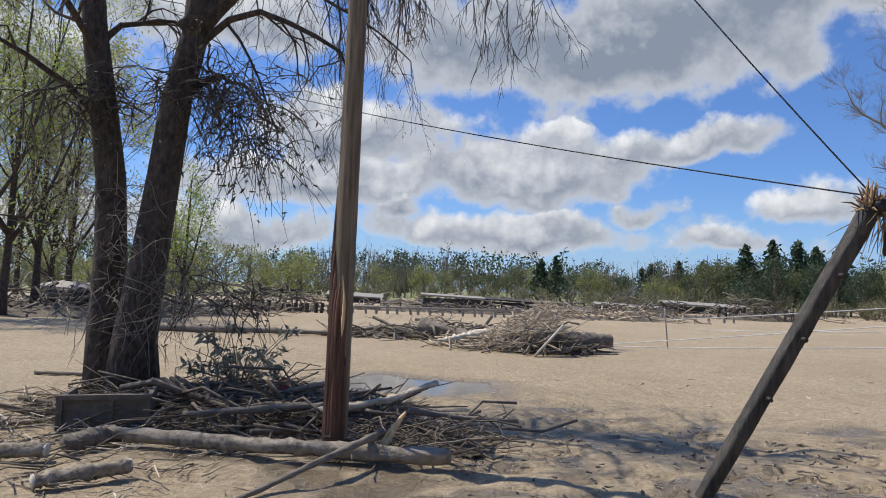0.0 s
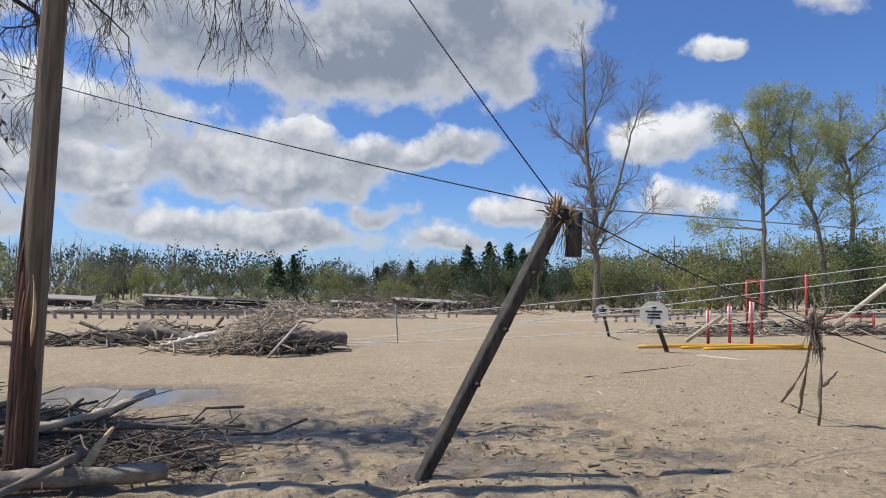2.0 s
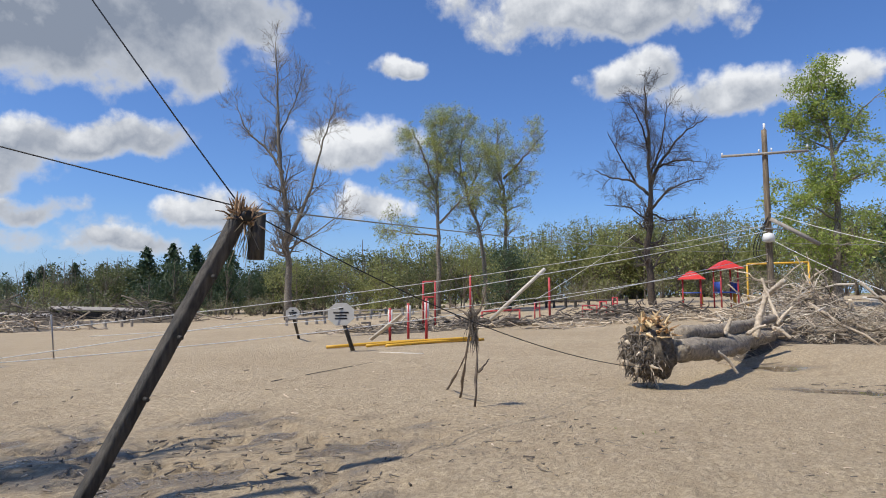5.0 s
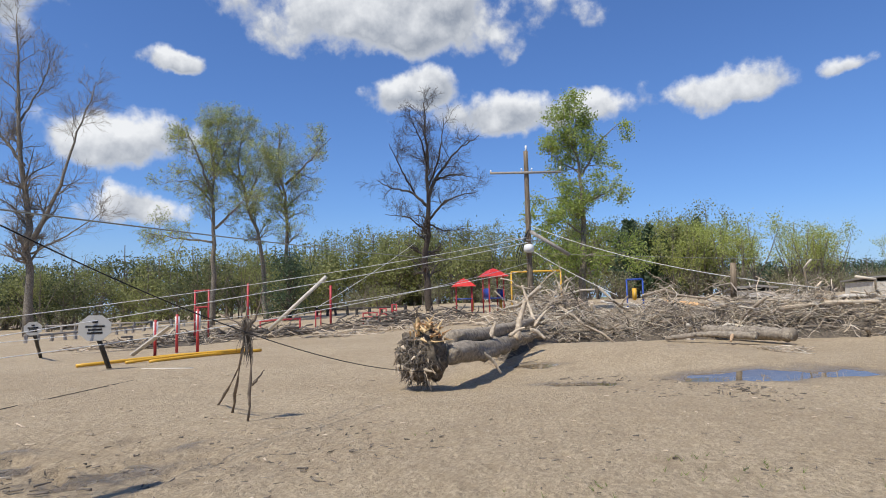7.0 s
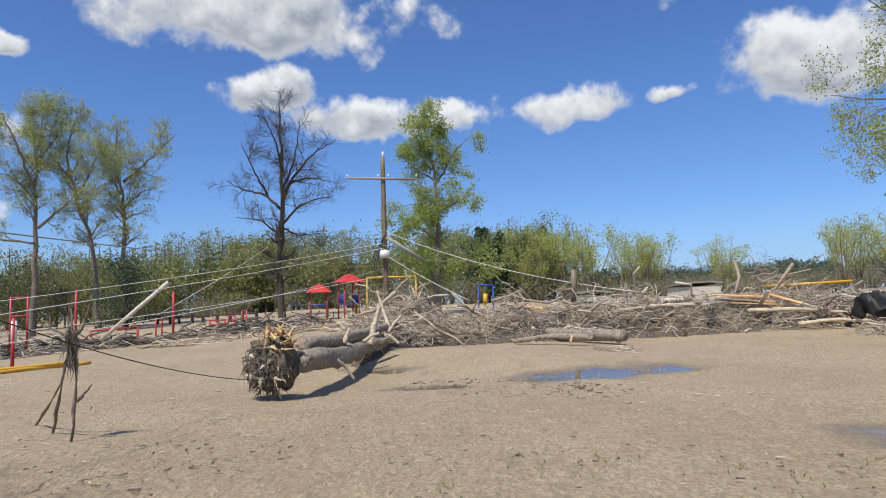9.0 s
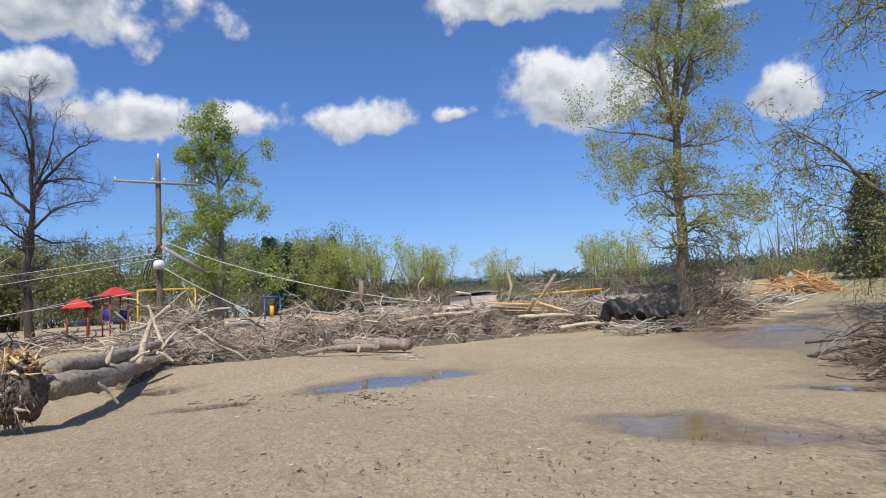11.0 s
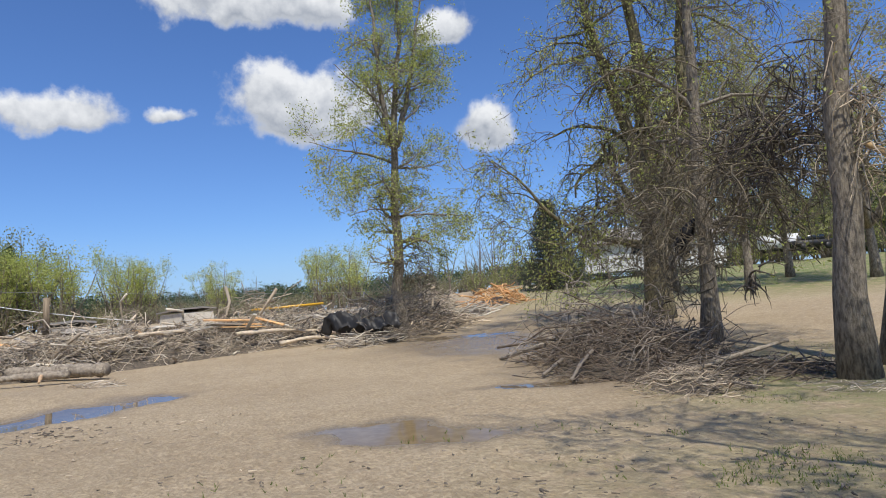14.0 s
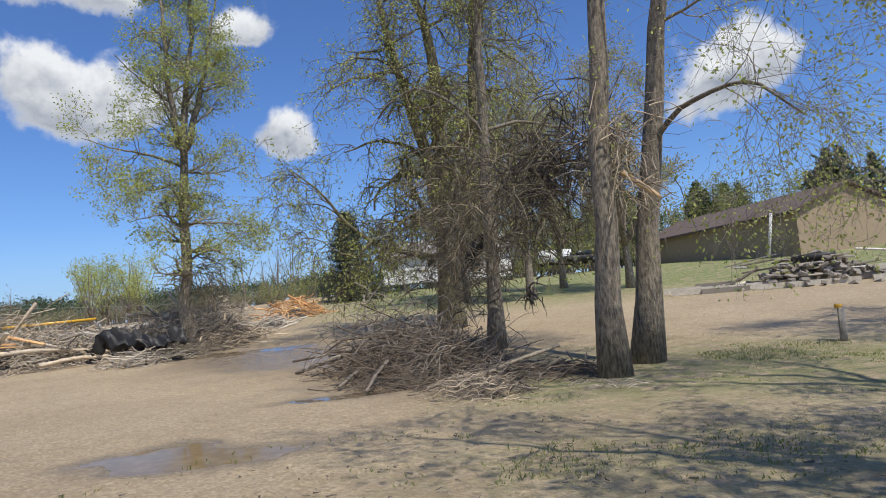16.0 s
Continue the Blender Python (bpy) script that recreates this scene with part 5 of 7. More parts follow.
# trees beside and behind the way, out of view, whose shade lies on the silt
for sx, sy, sd, hh, dn in ((-5.2, -4.6, 121, 9.5, 1.0), (-3.0, -9.6, 122, 13.0, 0.7), (-3.0, -18.0, 123, 11.0, 1.0), (-2.9, -5.2, 124, 12.0, 0.75)):
    tb = tall_tree(sd, hh, 0.14, 3, 0.28, (3, 1, 0.07, 0.2), 4, (0.4, 0), 0.42, dn, 0.46)
    plant("ash_tree", on(sx, sy), tb, (BARK, TWIG, LEAF_YG), "grey budding tree standing on trampled silt")

# wood on the bank behind the twin tree
for k, (px0, d0, h0, sd) in enumerate(((20, 30, 13, 131), (75, 34, 14, 132), (130, 38, 13, 133), (-60, 29, 14, 134), (100, 46, 15, 135), (330, 48, 9, 136), (40, 50, 15, 137))):
    a0 = math.degrees(math.atan((px0 - 784) / 1139.2))
    tb = tall_tree(sd, h0, 0.17, 3, 0.24, (5, 2, 0.08, 0.25), 3, (0.3, 0), 0.2, 0.8, 0.1)
    plant("budding_tree", at(a0, d0), tb, (BARK_DARK, TWIG, LEAF_G2 if k % 2 else LEAF_BUD), "slender tree in first olive leaf on the littered bank")


# ---------------------------------------------------------------- drift wood
def heap(n, centre, rx, ry, h, turn, l0, l1, thick, g, bias=None, lo=0.0):
    """Sticks of a heap: (n, 4, 3) and radii."""
    r, a = np.sqrt(g.random(n)), g.uniform(0, 6.28, n)
    u, v = r * np.cos(a) * rx, r * np.sin(a) * ry
    c, e = math.cos(radians(turn)), math.sin(radians(turn))
    x, y = centre[0] + u * c - v * e, centre[1] + u * e + v * c
    bump = np.clip(1 - r ** 3, 0, 1) * (0.75 + 0.5 * value_noise(x, y, 1.1, 33) * 2)
    z = land(x, y) + lo + h * bump * g.random(n) ** 0.4
    yaw = g.uniform(0, 6.28, n) if bias is None else radians(bias) + g.normal(size=n) * 0.55
    ln = g.uniform(l0, l1, n) * g.uniform(0.5, 1, n)
    tilt = g.normal(size=n) * min(0.42, 0.14 + 0.16 * h)
    d = np.stack([np.cos(yaw) * np.cos(tilt), np.sin(yaw) * np.cos(tilt), np.sin(tilt)], -1)
    s = np.linspace(-0.5, 0.5, 5)
    p = np.stack([x, y, z], -1)[:, None] + d[:, None] * (ln[:, None] * s[None])[..., None]
    p[:, 1:4] += g.normal(size=(n, 3, 3)) * (ln * 0.045)[:, None, None]
    fl = land(p[..., 0], p[..., 1]) + 0.01
    p[..., 2] = np.maximum(p[..., 2], fl)
    rad = thick * g.uniform(0.35, 1.6, (n, 1)) * (0.6 + 0.4 * (ln / l1))[:, None] * np.linspace(1, 0.45, 5)[None]
    return p, rad


def pile(name, spec, mats, label, seed, category="debris pile"):
    """spec: rows of heap arguments, with the index of a material first."""
    g = np.random.default_rng(seed)
    ob = thing(name, (0, 0, 0), label, category, "", "stuff")
    bufs = [Buf() for _ in mats]
    for mi, *a in spec:
        p, r = heap(*a[:9], g, *a[9:])
        tubes(bufs[mi], p, r, 5, True)
    for b, m in zip(bufs, mats):
        if b.n:
            part("sticks", b, m, ob)
    # muck-coloured core fills the heap's heart and paints shade between the sticks
    muck_and_shade = Buf()
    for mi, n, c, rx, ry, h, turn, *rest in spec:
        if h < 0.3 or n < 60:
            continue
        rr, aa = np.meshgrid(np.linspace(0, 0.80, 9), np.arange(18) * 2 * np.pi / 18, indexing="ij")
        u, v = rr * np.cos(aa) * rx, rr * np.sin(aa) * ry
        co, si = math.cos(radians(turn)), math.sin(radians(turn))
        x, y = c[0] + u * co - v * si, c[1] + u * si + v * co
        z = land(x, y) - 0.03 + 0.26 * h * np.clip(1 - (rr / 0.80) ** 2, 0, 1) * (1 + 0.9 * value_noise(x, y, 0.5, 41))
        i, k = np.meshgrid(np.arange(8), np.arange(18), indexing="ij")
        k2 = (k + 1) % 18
        muck_and_shade.add(np.stack([x, y, z], -1), np.stack([i * 18 + k, (i + 1) * 18 + k, (i + 1) * 18 + k2, i * 18 + k2], -1))
    if muck_and_shade.n:
        part("muck_and_shade", muck_and_shade, MUCK_AND_SHADE, ob, "dark core that paints the shade between the sticks")
    return ob


# also the root ball's soil; in heaps it paints the gaps' shade
MUCK_AND_SHADE = wood("muck_and_shade", (0.05, 0.04, 0.029), (0.19, 0.152, 0.108), 0.85, 14, (1, 1, 1), 1.0)


M3 = (DRIFT_DARK, DRIFT, TWIG_PALE)
M3W = (WET_DRIFT, DRIFT_DARK, TWIG_PALE)
pile("drift_pile", [(0, 480, (-2.75, 8.75), 2.3, 1.35, 0.36, 0, 0.7, 2.6, 0.014), (0, 800, (-2.6, 8.6), 2.5, 1.5, 0.32, 0, 0.3, 1.2, 0.007), (1, 120, (-2.4, 8.4), 2.5, 1.5, 0.38, 0, 0.6, 2.0, 0.010),
                    (0, 55, (-2.3, 8.0), 2.0, 0.7, 0.35, 0, 1.4, 3.2, 0.032, 0.15)], M3W, "dark heap of flood branches round the twin tree's foot", 71)
pile("drift_litter", [(0, 230, (-4.0, 6.8), 2.4, 1.6, 0.07, 0, 0.15, 0.9, 0.009), (2, 260, (-4.6, 7.6), 2.6, 1.9, 0.10, 0, 0.2, 1.0, 0.007), (1, 140, (-3.0, 5.9), 1.9, 1.1, 0.05, 0, 0.1, 0.5, 0.008)], M3, "litter of reeds, bark and twigs on the silt", 72, "litter")
pile("drift_pile", [(0, 150, (-0.15, 7.2), 1.0, 0.6, 0.3, 0, 0.4, 1.3, 0.010), (0, 40, (0.15, 7.6), 1.4, 0.6, 0.18, 0, 0.8, 2.0, 0.014), (1, 30, (-0.3, 6.7), 0.9, 0.5, 0.3, 0, 0.3, 1.0, 0.012)], M3W, "tangle of thin branches beside the split pole", 73)
pile("drift_pile", [(1, 190, (-1.0, 22.2), 2.9, 0.9, 0.75, 0, 0.7, 2.2, 0.02), (0, 90, (-0.6, 21.8), 2.8, 0.9, 0.5, 0, 1.0, 3.0, 0.05), (2, 60, (-1.6, 21.9), 2.2, 0.8, 0.7, 0, 0.5, 1.6, 0.014)], M3, "low pile of broken branches on the silt flat", 74)
pile("drift_pile", [(1, 420, (2.6, 18.7), 1.4, 1.0, 1.8, 0, 0.4, 1.5, 0.016), (0, 110, (3.0, 18.6), 1.7, 0.9, 0.8, 0, 0.7, 2.2, 0.035), (2, 260, (2.5, 18.6), 1.2, 0.9, 1.9, 0, 0.3, 1.1, 0.013), (1, 70, (1.2, 19.2), 1.6, 0.9, 0.35, 0, 0.8, 2.4, 0.03)], M3, "heaped drift pile of branches and boards on the silt flat", 75)

# the long wrack line across the flat
LINE = line([(23.0, 5.6, 0), (25.5, 4.2, 0), (27.2, 1.6, 0), (27.0, -1.2, 0), (27.2, -4.0, 0), (28.6, -7.5, 0), (29.0, -10.6, 0), (29.4, -13.4, 0), (28.4, -16.8, 0), (30.5, -20.5, 0)], 26)
rows_ = []
gl = np.random.default_rng(15)
for k, (lx, ly, _) in enumerate(LINE):
    hh = 2.0 + 0.45 * math.sin(k * 1.3)
    rows_ += [(1, 150, (lx + 0.6, ly), 2.0, 1.5, hh, 0, 0.5, 2.2, 0.017), (0, 70, (lx + 0.4, ly), 1.9, 1.5, hh * 0.8, 0, 0.5, 2.4, 0.020), (2, 150, (lx, ly), 2.0, 1.5, hh, 0, 0.4, 1.8, 0.013), (1, 90, (lx - 0.5, ly), 2.0, 1.5, hh * 0.8, 0, 0.3, 1.2, 0.011)]
    if k % 2 == 0:
        rows_ += [(1, 9, (lx + 0.4, ly), 1.8, 1.4, hh * 1.1, 0, 2.2, 4.2, 0.060), (2, 4, (lx, ly), 1.6, 1.4, hh * 1.1, 0, 2.4, 4.4, 0.06)]
rows_ += [(1, 230, (25.8, 5.6), 2.6, 1.6, 2.7, 0, 0.6, 2.6, 0.022), (2, 130, (25.6, 5.4), 2.4, 1.5, 2.7, 0, 0.6, 2.4, 0.017), (0, 120, (25.6, 5.4), 2.4, 1.5, 2.3, 0, 0.6, 2.4, 0.02), (1, 14, (26, 5.4), 2.0, 1.4, 2.2, 0, 2.4, 4.5, 0.06)]
pile("wrack_line", rows_, M3, "long bank of sun-bleached flood branches and logs", 76)
pile("far_wrack", [(1, 170, (36, 8), 5, 3, 0.7, 0, 1.0, 4.0, 0.05), (0, 150, (38, -4), 6, 6, 0.7, 0, 1.0, 4.5, 0.06), (1, 200, (40, -14), 6, 6, 0.9, 0, 1.0, 4.5, 0.06), (0, 120, (44, -20), 5, 4, 0.8, 0, 1.0, 4.0, 0.06),
                   (0, 220, (27.5, 22.5), 5.5, 2.2, 0.55, -35, 0.8, 3.5, 0.05), (1, 120, (26.5, 23.0), 6, 2.5, 0.5, -35, 0.8, 3.0, 0.04), (0, 200, (37, 17), 6, 3, 0.9, -30, 0.8, 3.5, 0.05), (1, 130, (33, 14), 7, 1.2, 0.25, -25, 0.8, 4, 0.04)], M3, "scattered wrack on the silt behind the fallen trees", 77)
pile("far_wrack", [(0, 230, (-18.5, 26.5), 9, 4, 1.0, 30, 0.8, 3.5, 0.05), (0, 240, (-17, 33), 10, 5, 1.5, 20, 0.8, 4.0, 0.06), (1, 90, (-16, 29), 9, 4, 1.1, 25, 0.8, 3.0, 0.04),
                   (0, 150, (-10.5, 40), 3.5, 2.0, 1.6, 0, 0.8, 3.5, 0.05)], M3, "dark drift wood along the wooded bank", 78)
pile("far_wrack", [(0, 130, (1, 47), 9, 2.5, 0.7, 0, 1, 4.5, 0.06), (1, 120, (12, 44), 6, 1.8, 0.8, 0, 1, 4, 0.05), (0, 130, (17, 54), 4, 3, 2.2, 0, 1, 4, 0.05), (0, 130, (27, 55), 4, 3, 2.3, 0, 1, 4, 0.05), (1, 100, (16, 58), 22, 5, 0.6, 0, 1, 5, 0.07),
                   (1, 110, (-2, 70), 20, 8, 0.8, 0, 1, 6, 0.09), (0, 110, (16, 74), 20, 8, 0.9, 0, 1, 6, 0.09)], M3, "far drift wood strewn over the flat", 79)
# wrack at the slender tree, and the piles by the old trees
pile("drift_pile", [(0, 330, (24.6, -14.9), 3.2, 1.6, 1.6, -60, 0.8, 3.0, 0.018), (1, 240, (25.5, -17.0), 3.4, 1.6, 0.7, -60, 0.8, 2.6, 0.03), (2, 170, (24.0, -12.8), 2.2, 1.4, 0.8, -60, 0.6, 2.2, 0.02)], M3, "drift pile banked round the slender tree's foot", 80)
pile("drift_pile", [(0, 520, (10.6, -12.6), 3.6, 2.1, 1.25, -40, 0.8, 3.0, 0.014), (0, 800, (10.2, -12.2), 3.7, 2.2, 1.0, -40, 0.3, 1.6, 0.008), (1, 110, (10.4, -12.0), 3.5, 2.0, 0.8, -40, 0.8, 2.6, 0.013), (0, 40, (12.0, -12.6), 2.4, 1.6, 1.2, -40, 1.6, 3.8, 0.024), (1, 160, (10.6, -12.4), 3.6, 2.0, 1.1, -40, 0.6, 2.0, 0.013)], M3W, "dark heap of flood branches under the old trees", 81)
pile("drift_pile", [(2, 240, (6.75, -9.3), 1.25, 0.8, 0.36, -30, 0.3, 1.1, 0.007), (1, 160, (7.2, -10.4), 2.0, 1.0, 0.5, -50, 0.5, 1.7, 0.014), (0, 170, (6.6, -11.8), 1.5, 1.0, 0.45, -30, 0.4, 1.6, 0.013)], (WET_DRIFT, DRIFT_DARK, DRIFT), "pale heap of thin twigs on damp silt", 82)
wrack("arching_twigs", [(12.3, -13.0, 1.0), (11.6, -12.4, 0.9), (10.9, -12.2, 0.9), (10.2, -12.4, 0.7), (9.4, -11.6, 0.5), (12.9, -12.6, 0.6), (8.6, -11.4, 0.4)], 420, 1.5, TWIG, "arching grey twigs matted over the flood heap", 91, 0.55, 0.9, 0.011)
pile("twig_scatter", [(2, 60, (4.6, -10.4), 0.8, 0.5, 0.05, 0, 0.3, 0.9, 0.006), (1, 40, (21.0, -2.3), 0.9, 0.5, 0.25, 0, 0.4, 1.4, 0.015), (2, 30, (20.6, -2.3), 0.8, 0.5, 0.25, 0, 0.4, 1.4, 0.012)], M3, "few loose twigs lying on the silt", 83, "twigs")
pile("mud_clods", [(0, 160, (13.5, 0.5), 2.6, 1.4, 0.02, 60, 0.05, 0.22, 0.012), (1, 120, (12.5, -0.5), 3.5, 2.4, 0.02, 60, 0.04, 0.16, 0.012), (0, 420, (4.8, 1.5), 4.4, 6.5, 0.01, 0, 0.03, 0.12, 0.011), (1, 160, (7.0, 3.0), 4.4, 5.5, 0.01, 0, 0.03, 0.14, 0.010), (0, 120, (5.5, 4.5), 2.8, 1.0, 0.02, -40, 0.04, 0.2, 0.010),
                   (0, 330, (2.8, 6.2), 2.8, 2.2, 0.01, 0, 0.03, 0.16, 0.012), (0, 240, (3.0, -5.5), 3.0, 3.0, 0.01, 0, 0.03, 0.12, 0.010), (1, 160, (8, 10), 7, 5, 0.01, 0, 0.05, 0.25, 0.012)], M3, "bits of bark and clods strewn on the silt", 84, "litter")
pile("splintered_boards", [(0, 130, (35, -28.5), 3.2, 2.2, 1.4, -40, 0.8, 3.0, 0.05), (1, 70, (31, -23), 4, 2, 0.6, -40, 0.8, 3.0, 0.05)], (ORANGE_BOARD, PALE_BOARD), "pile of splintered orange and pale boards", 85)


def log_thing(name, points, r0, r1, mat, label, seed=0, category="log", ends=None, group=""):
    ob = thing(name, (0, 0, 0), label, category, group)
    part("stem", log_mesh(points, r0, r1, 16, 30, 0.05, seed), mat, ob)
    if ends:
        p = np.asarray(points, float)
        for a, b, r in ((p[0], p[1], r0), (p[-1], p[-2], r1)):
            t = unit(a - b)
            e = Buf()
            rod(e, a - t * 0.01, a + t * 0.008, r * 0.93, 12)
            part("cut_end", e, ends, ob, "sawn end grain")
    return ob


log_thing("log", [(-3.25, 6.75, 0.09), (-1.6, 6.45, 0.10), (0.15, 6.3, 0.09)], 0.066, 0.078, LOGWOOD, "long stripped muddy log lying before the pole", 1)
log_thing("log", [(-3.05, 5.22, 0.07), (-2.55, 5.72, 0.08)], 0.06, 0.06, LOGWOOD, "short grey log lying on the silt", 2, ends=PALE_BOARD)
log_thing("log", [(-4.6, 5.85, 0.08), (-3.45, 6.05, 0.09)], 0.065, 0.065, LOGWOOD, "half-buried grey log in silt", 3, ends=PALE_BOARD)
log_thing("log", [(-3.42, 6.3, 0.08), (-3.25, 6.75, 0.09)], 0.08, 0.08, DRIFT_DARK, "dark log stump among the litter", 4, ends=DRIFT_DARK)
log_thing("branch", [(-1.45, 5.1, 0.03), (-1.0, 5.75, 0.14), (-0.5, 6.5, 0.26)], 0.022, 0.034, DRIFT_DARK, "crooked branch propped on the log", 5, "branch")
log_thing("branch", [(-1.3, 7.4, 0.25), (-0.5, 7.8, 0.35), (0.0, 8.2, 0.50)], 0.045, 0.035, DRIFT, "broken branch with a raw end", 6, "branch", FRESH)
log_thing("branch", [(-0.3, 7.4, 0.3), (0.3, 7.6, 0.2), (0.95, 7.7, 0.17)], 0.035, 0.02, DRIFT_DARK, "thin dark branch over the damp silt", 7, "branch")
log_thing("splintered_branch", [(-0.5, 6.5, 0.1), (-0.42, 6.55, 0.25), (-0.3, 6.65, 0.42)], 0.05, 0.015, FRESH, "freshly split orange branch end", 8, "branch")
log_thing("branch", [(-2.7, 7.2, 0.2), (-1.6, 7.5, 0.28), (-0.9, 7.6, 0.3)], 0.04, 0.035, DRIFT_DARK, "dark muddy branch lying in the wrack", 9, "branch")
log_thing("log", [(-8.9, 20.6, 0.12), (-6, 20.9, 0.12), (-3.3, 21.2, 0.10)], 0.11, 0.07, DRIFT_DARK, "long dark pole lying on the flat", 10)
log_thing("log", [(-6.6, 10.9, 0.04), (-5.2, 10.8, 0.05)], 0.03, 0.02, DRIFT_DARK, "thin dark pole in the silt", 11)
log_thing("log", [(-0.6, 21.6, 0.45), (0.6, 21.0, 0.25), (1.6, 20.3, 0.15)], 0.22, 0.14, DRIFT_DARK, "dark charred trunk in the pile", 12)
log_thing("log", [(2.6, 18.2, 0.35), (3.8, 18.6, 0.32), (5.0, 19.2, 0.3)], 0.27, 0.2, DRIFT_DARK, "dark hollow trunk in the pile", 13)
log_thing("log", [(0.0, 18.9, 0.12), (1.4, 19.4, 0.42)], 0.09, 0.13, TWIG_PALE, "bleached log leaning on the pile", 14)
pb = Buf()
beam(pb, (2.5, 16.9, 0.02), (3.3, 17.6, 0.75), 0.28, 0.06, 40)
alone("plank", pb, PALE_BOARD, "pale plank leaning on the drift pile", "plank")
log_thing("log", [(12.50, 4.70, 0.70), (14.4, 4.57, 0.60), (18.08, 4.82, 0.64), (21.7, 4.7, 0.74), (25.2, 4.35, 0.95)], 0.245, 0.16, LOGWOOD, "grey uprooted trunk half sunk in silt", 15)
log_thing("log", [(13.1, 4.85, 0.94), (15.0, 4.75, 0.96), (18.5, 4.9, 1.02), (22.1, 4.8, 1.2)], 0.175, 0.11, LOGWOOD, "second stem of the uprooted tree", 16)
for k, (a, b, r) in enumerate((((15.2, 4.6, 0.9), (15.4, 4.5, 1.25), 0.06), ((16.6, 4.5, 0.85), (16.9, 4.15, 1.05), 0.05), ((19.4, 4.6, 0.9), (19.6, 4.2, 0.62), 0.07), ((20.3, 4.7, 0.95), (20.9, 4.4, 1.45), 0.05), ((14.0, 4.4, 0.6), (14.3, 4.1, 0.15), 0.04))):
    log_thing("branch", [a, tuple((np.array(a) + b) / 2 + [0.05, 0, 0.05]), b], r, r * 0.6, DRIFT, "broken limb stub of the uprooted tree", 40 + k, "branch", group="limb stubs")
log_thing("branch", [(17.85, 4.35, 1.75), (17.7, 4.5, 1.2), (17.55, 4.55, 0.72)], 0.06, 0.085, DRIFT, "split pale slab standing against the trunk", 17, "branch")
log_thing("branch", [(20.6, 4.7, 1.0), (20.9, 5.0, 1.7), (21.0, 5.2, 2.3)], 0.06, 0.03, DRIFT, "bleached broken branch standing out of the wrack", 29, "branch")
pile("drift_pile", [(1, 90, (19.5, 4.85), 2.8, 0.5, 0.85, -5, 0.4, 1.4, 0.014), (2, 70, (22.0, 4.8), 2.6, 0.9, 1.2, -5, 0.5, 1.9, 0.016), (1, 160, (23.6, 4.9), 2.2, 1.2, 1.5, 0, 0.5, 2.2, 0.018), (0, 110, (23.6, 4.9), 2.2, 1.2, 1.3, 0, 0.5, 2.0, 0.02)], M3, "branches lodged along the uprooted trunk", 86)
log_thing("log", [(22.9, -2.9, 0.52), (24.3, -1.7, 0.55), (25.5, -0.4, 0.6)], 0.2, 0.19, LOGWOOD, "sawn grey log at the wrack's edge", 19, ends=DRIFT_DARK)
log_thing("branch", [(24.4, 0.9, 0.35), (23.6, -0.4, 0.55), (23.0, -1.9, 0.5)], 0.07, 0.12, LOGWOOD, "forked bleached snag at the wrack", 20, "branch")
log_thing("branch", [(23.3, -1.2, 0.55), (22.8, -1.1, 0.36)], 0.06, 0.035, TORN, "torn orange end of a branch", 21, "branch")
log_thing("log", [(14.0, -11.4, 0.10), (13.0, -11.2, 0.30), (12.2, -11.4, 0.5)], 0.045, 0.06, LOGWOOD, "bleached crooked log at the heap's edge", 22)
log_thing("branch", [(9.0, -9.0, 0.08), (9.4, -9.7, 0.3), (9.9, -10.6, 0.45)], 0.03, 0.04, DRIFT_DARK, "grey branch stub on damp silt", 23, "branch")
log_thing("branch", [(10.3, -9.5, 0.06), (10.5, -10.3, 0.3)], 0.035, 0.04, DRIFT_DARK, "grey branch stub on damp silt", 24, "branch")
log_thing("branch", [(7.0, -9.2, 0.15), (6.6, -10.3, 0.4), (6.1, -11.4, 0.6)], 0.045, 0.03, LOGWOOD, "grey limb lying over the twigs", 25, "branch")
for k, (a, b) in enumerate((((27.0, -8.2, 1.2), (27.4, -12.0, 1.0)), ((27.2, -11.8, 0.8), (28.0, -14.6, 0.9)), ((26.6, -3.0, 1.3), (27.0, -6.2, 1.5)), ((26.4, -9.8, 0.65), (26.6, -12.4, 0.7)))):
    log_thing("log", [a, tuple((np.array(a) + b) / 2 + [0, 0, 0.1]), b], 0.085, 0.06, DRIFT, "bleached log on the wrack line", 30 + k, group="bleached logs")


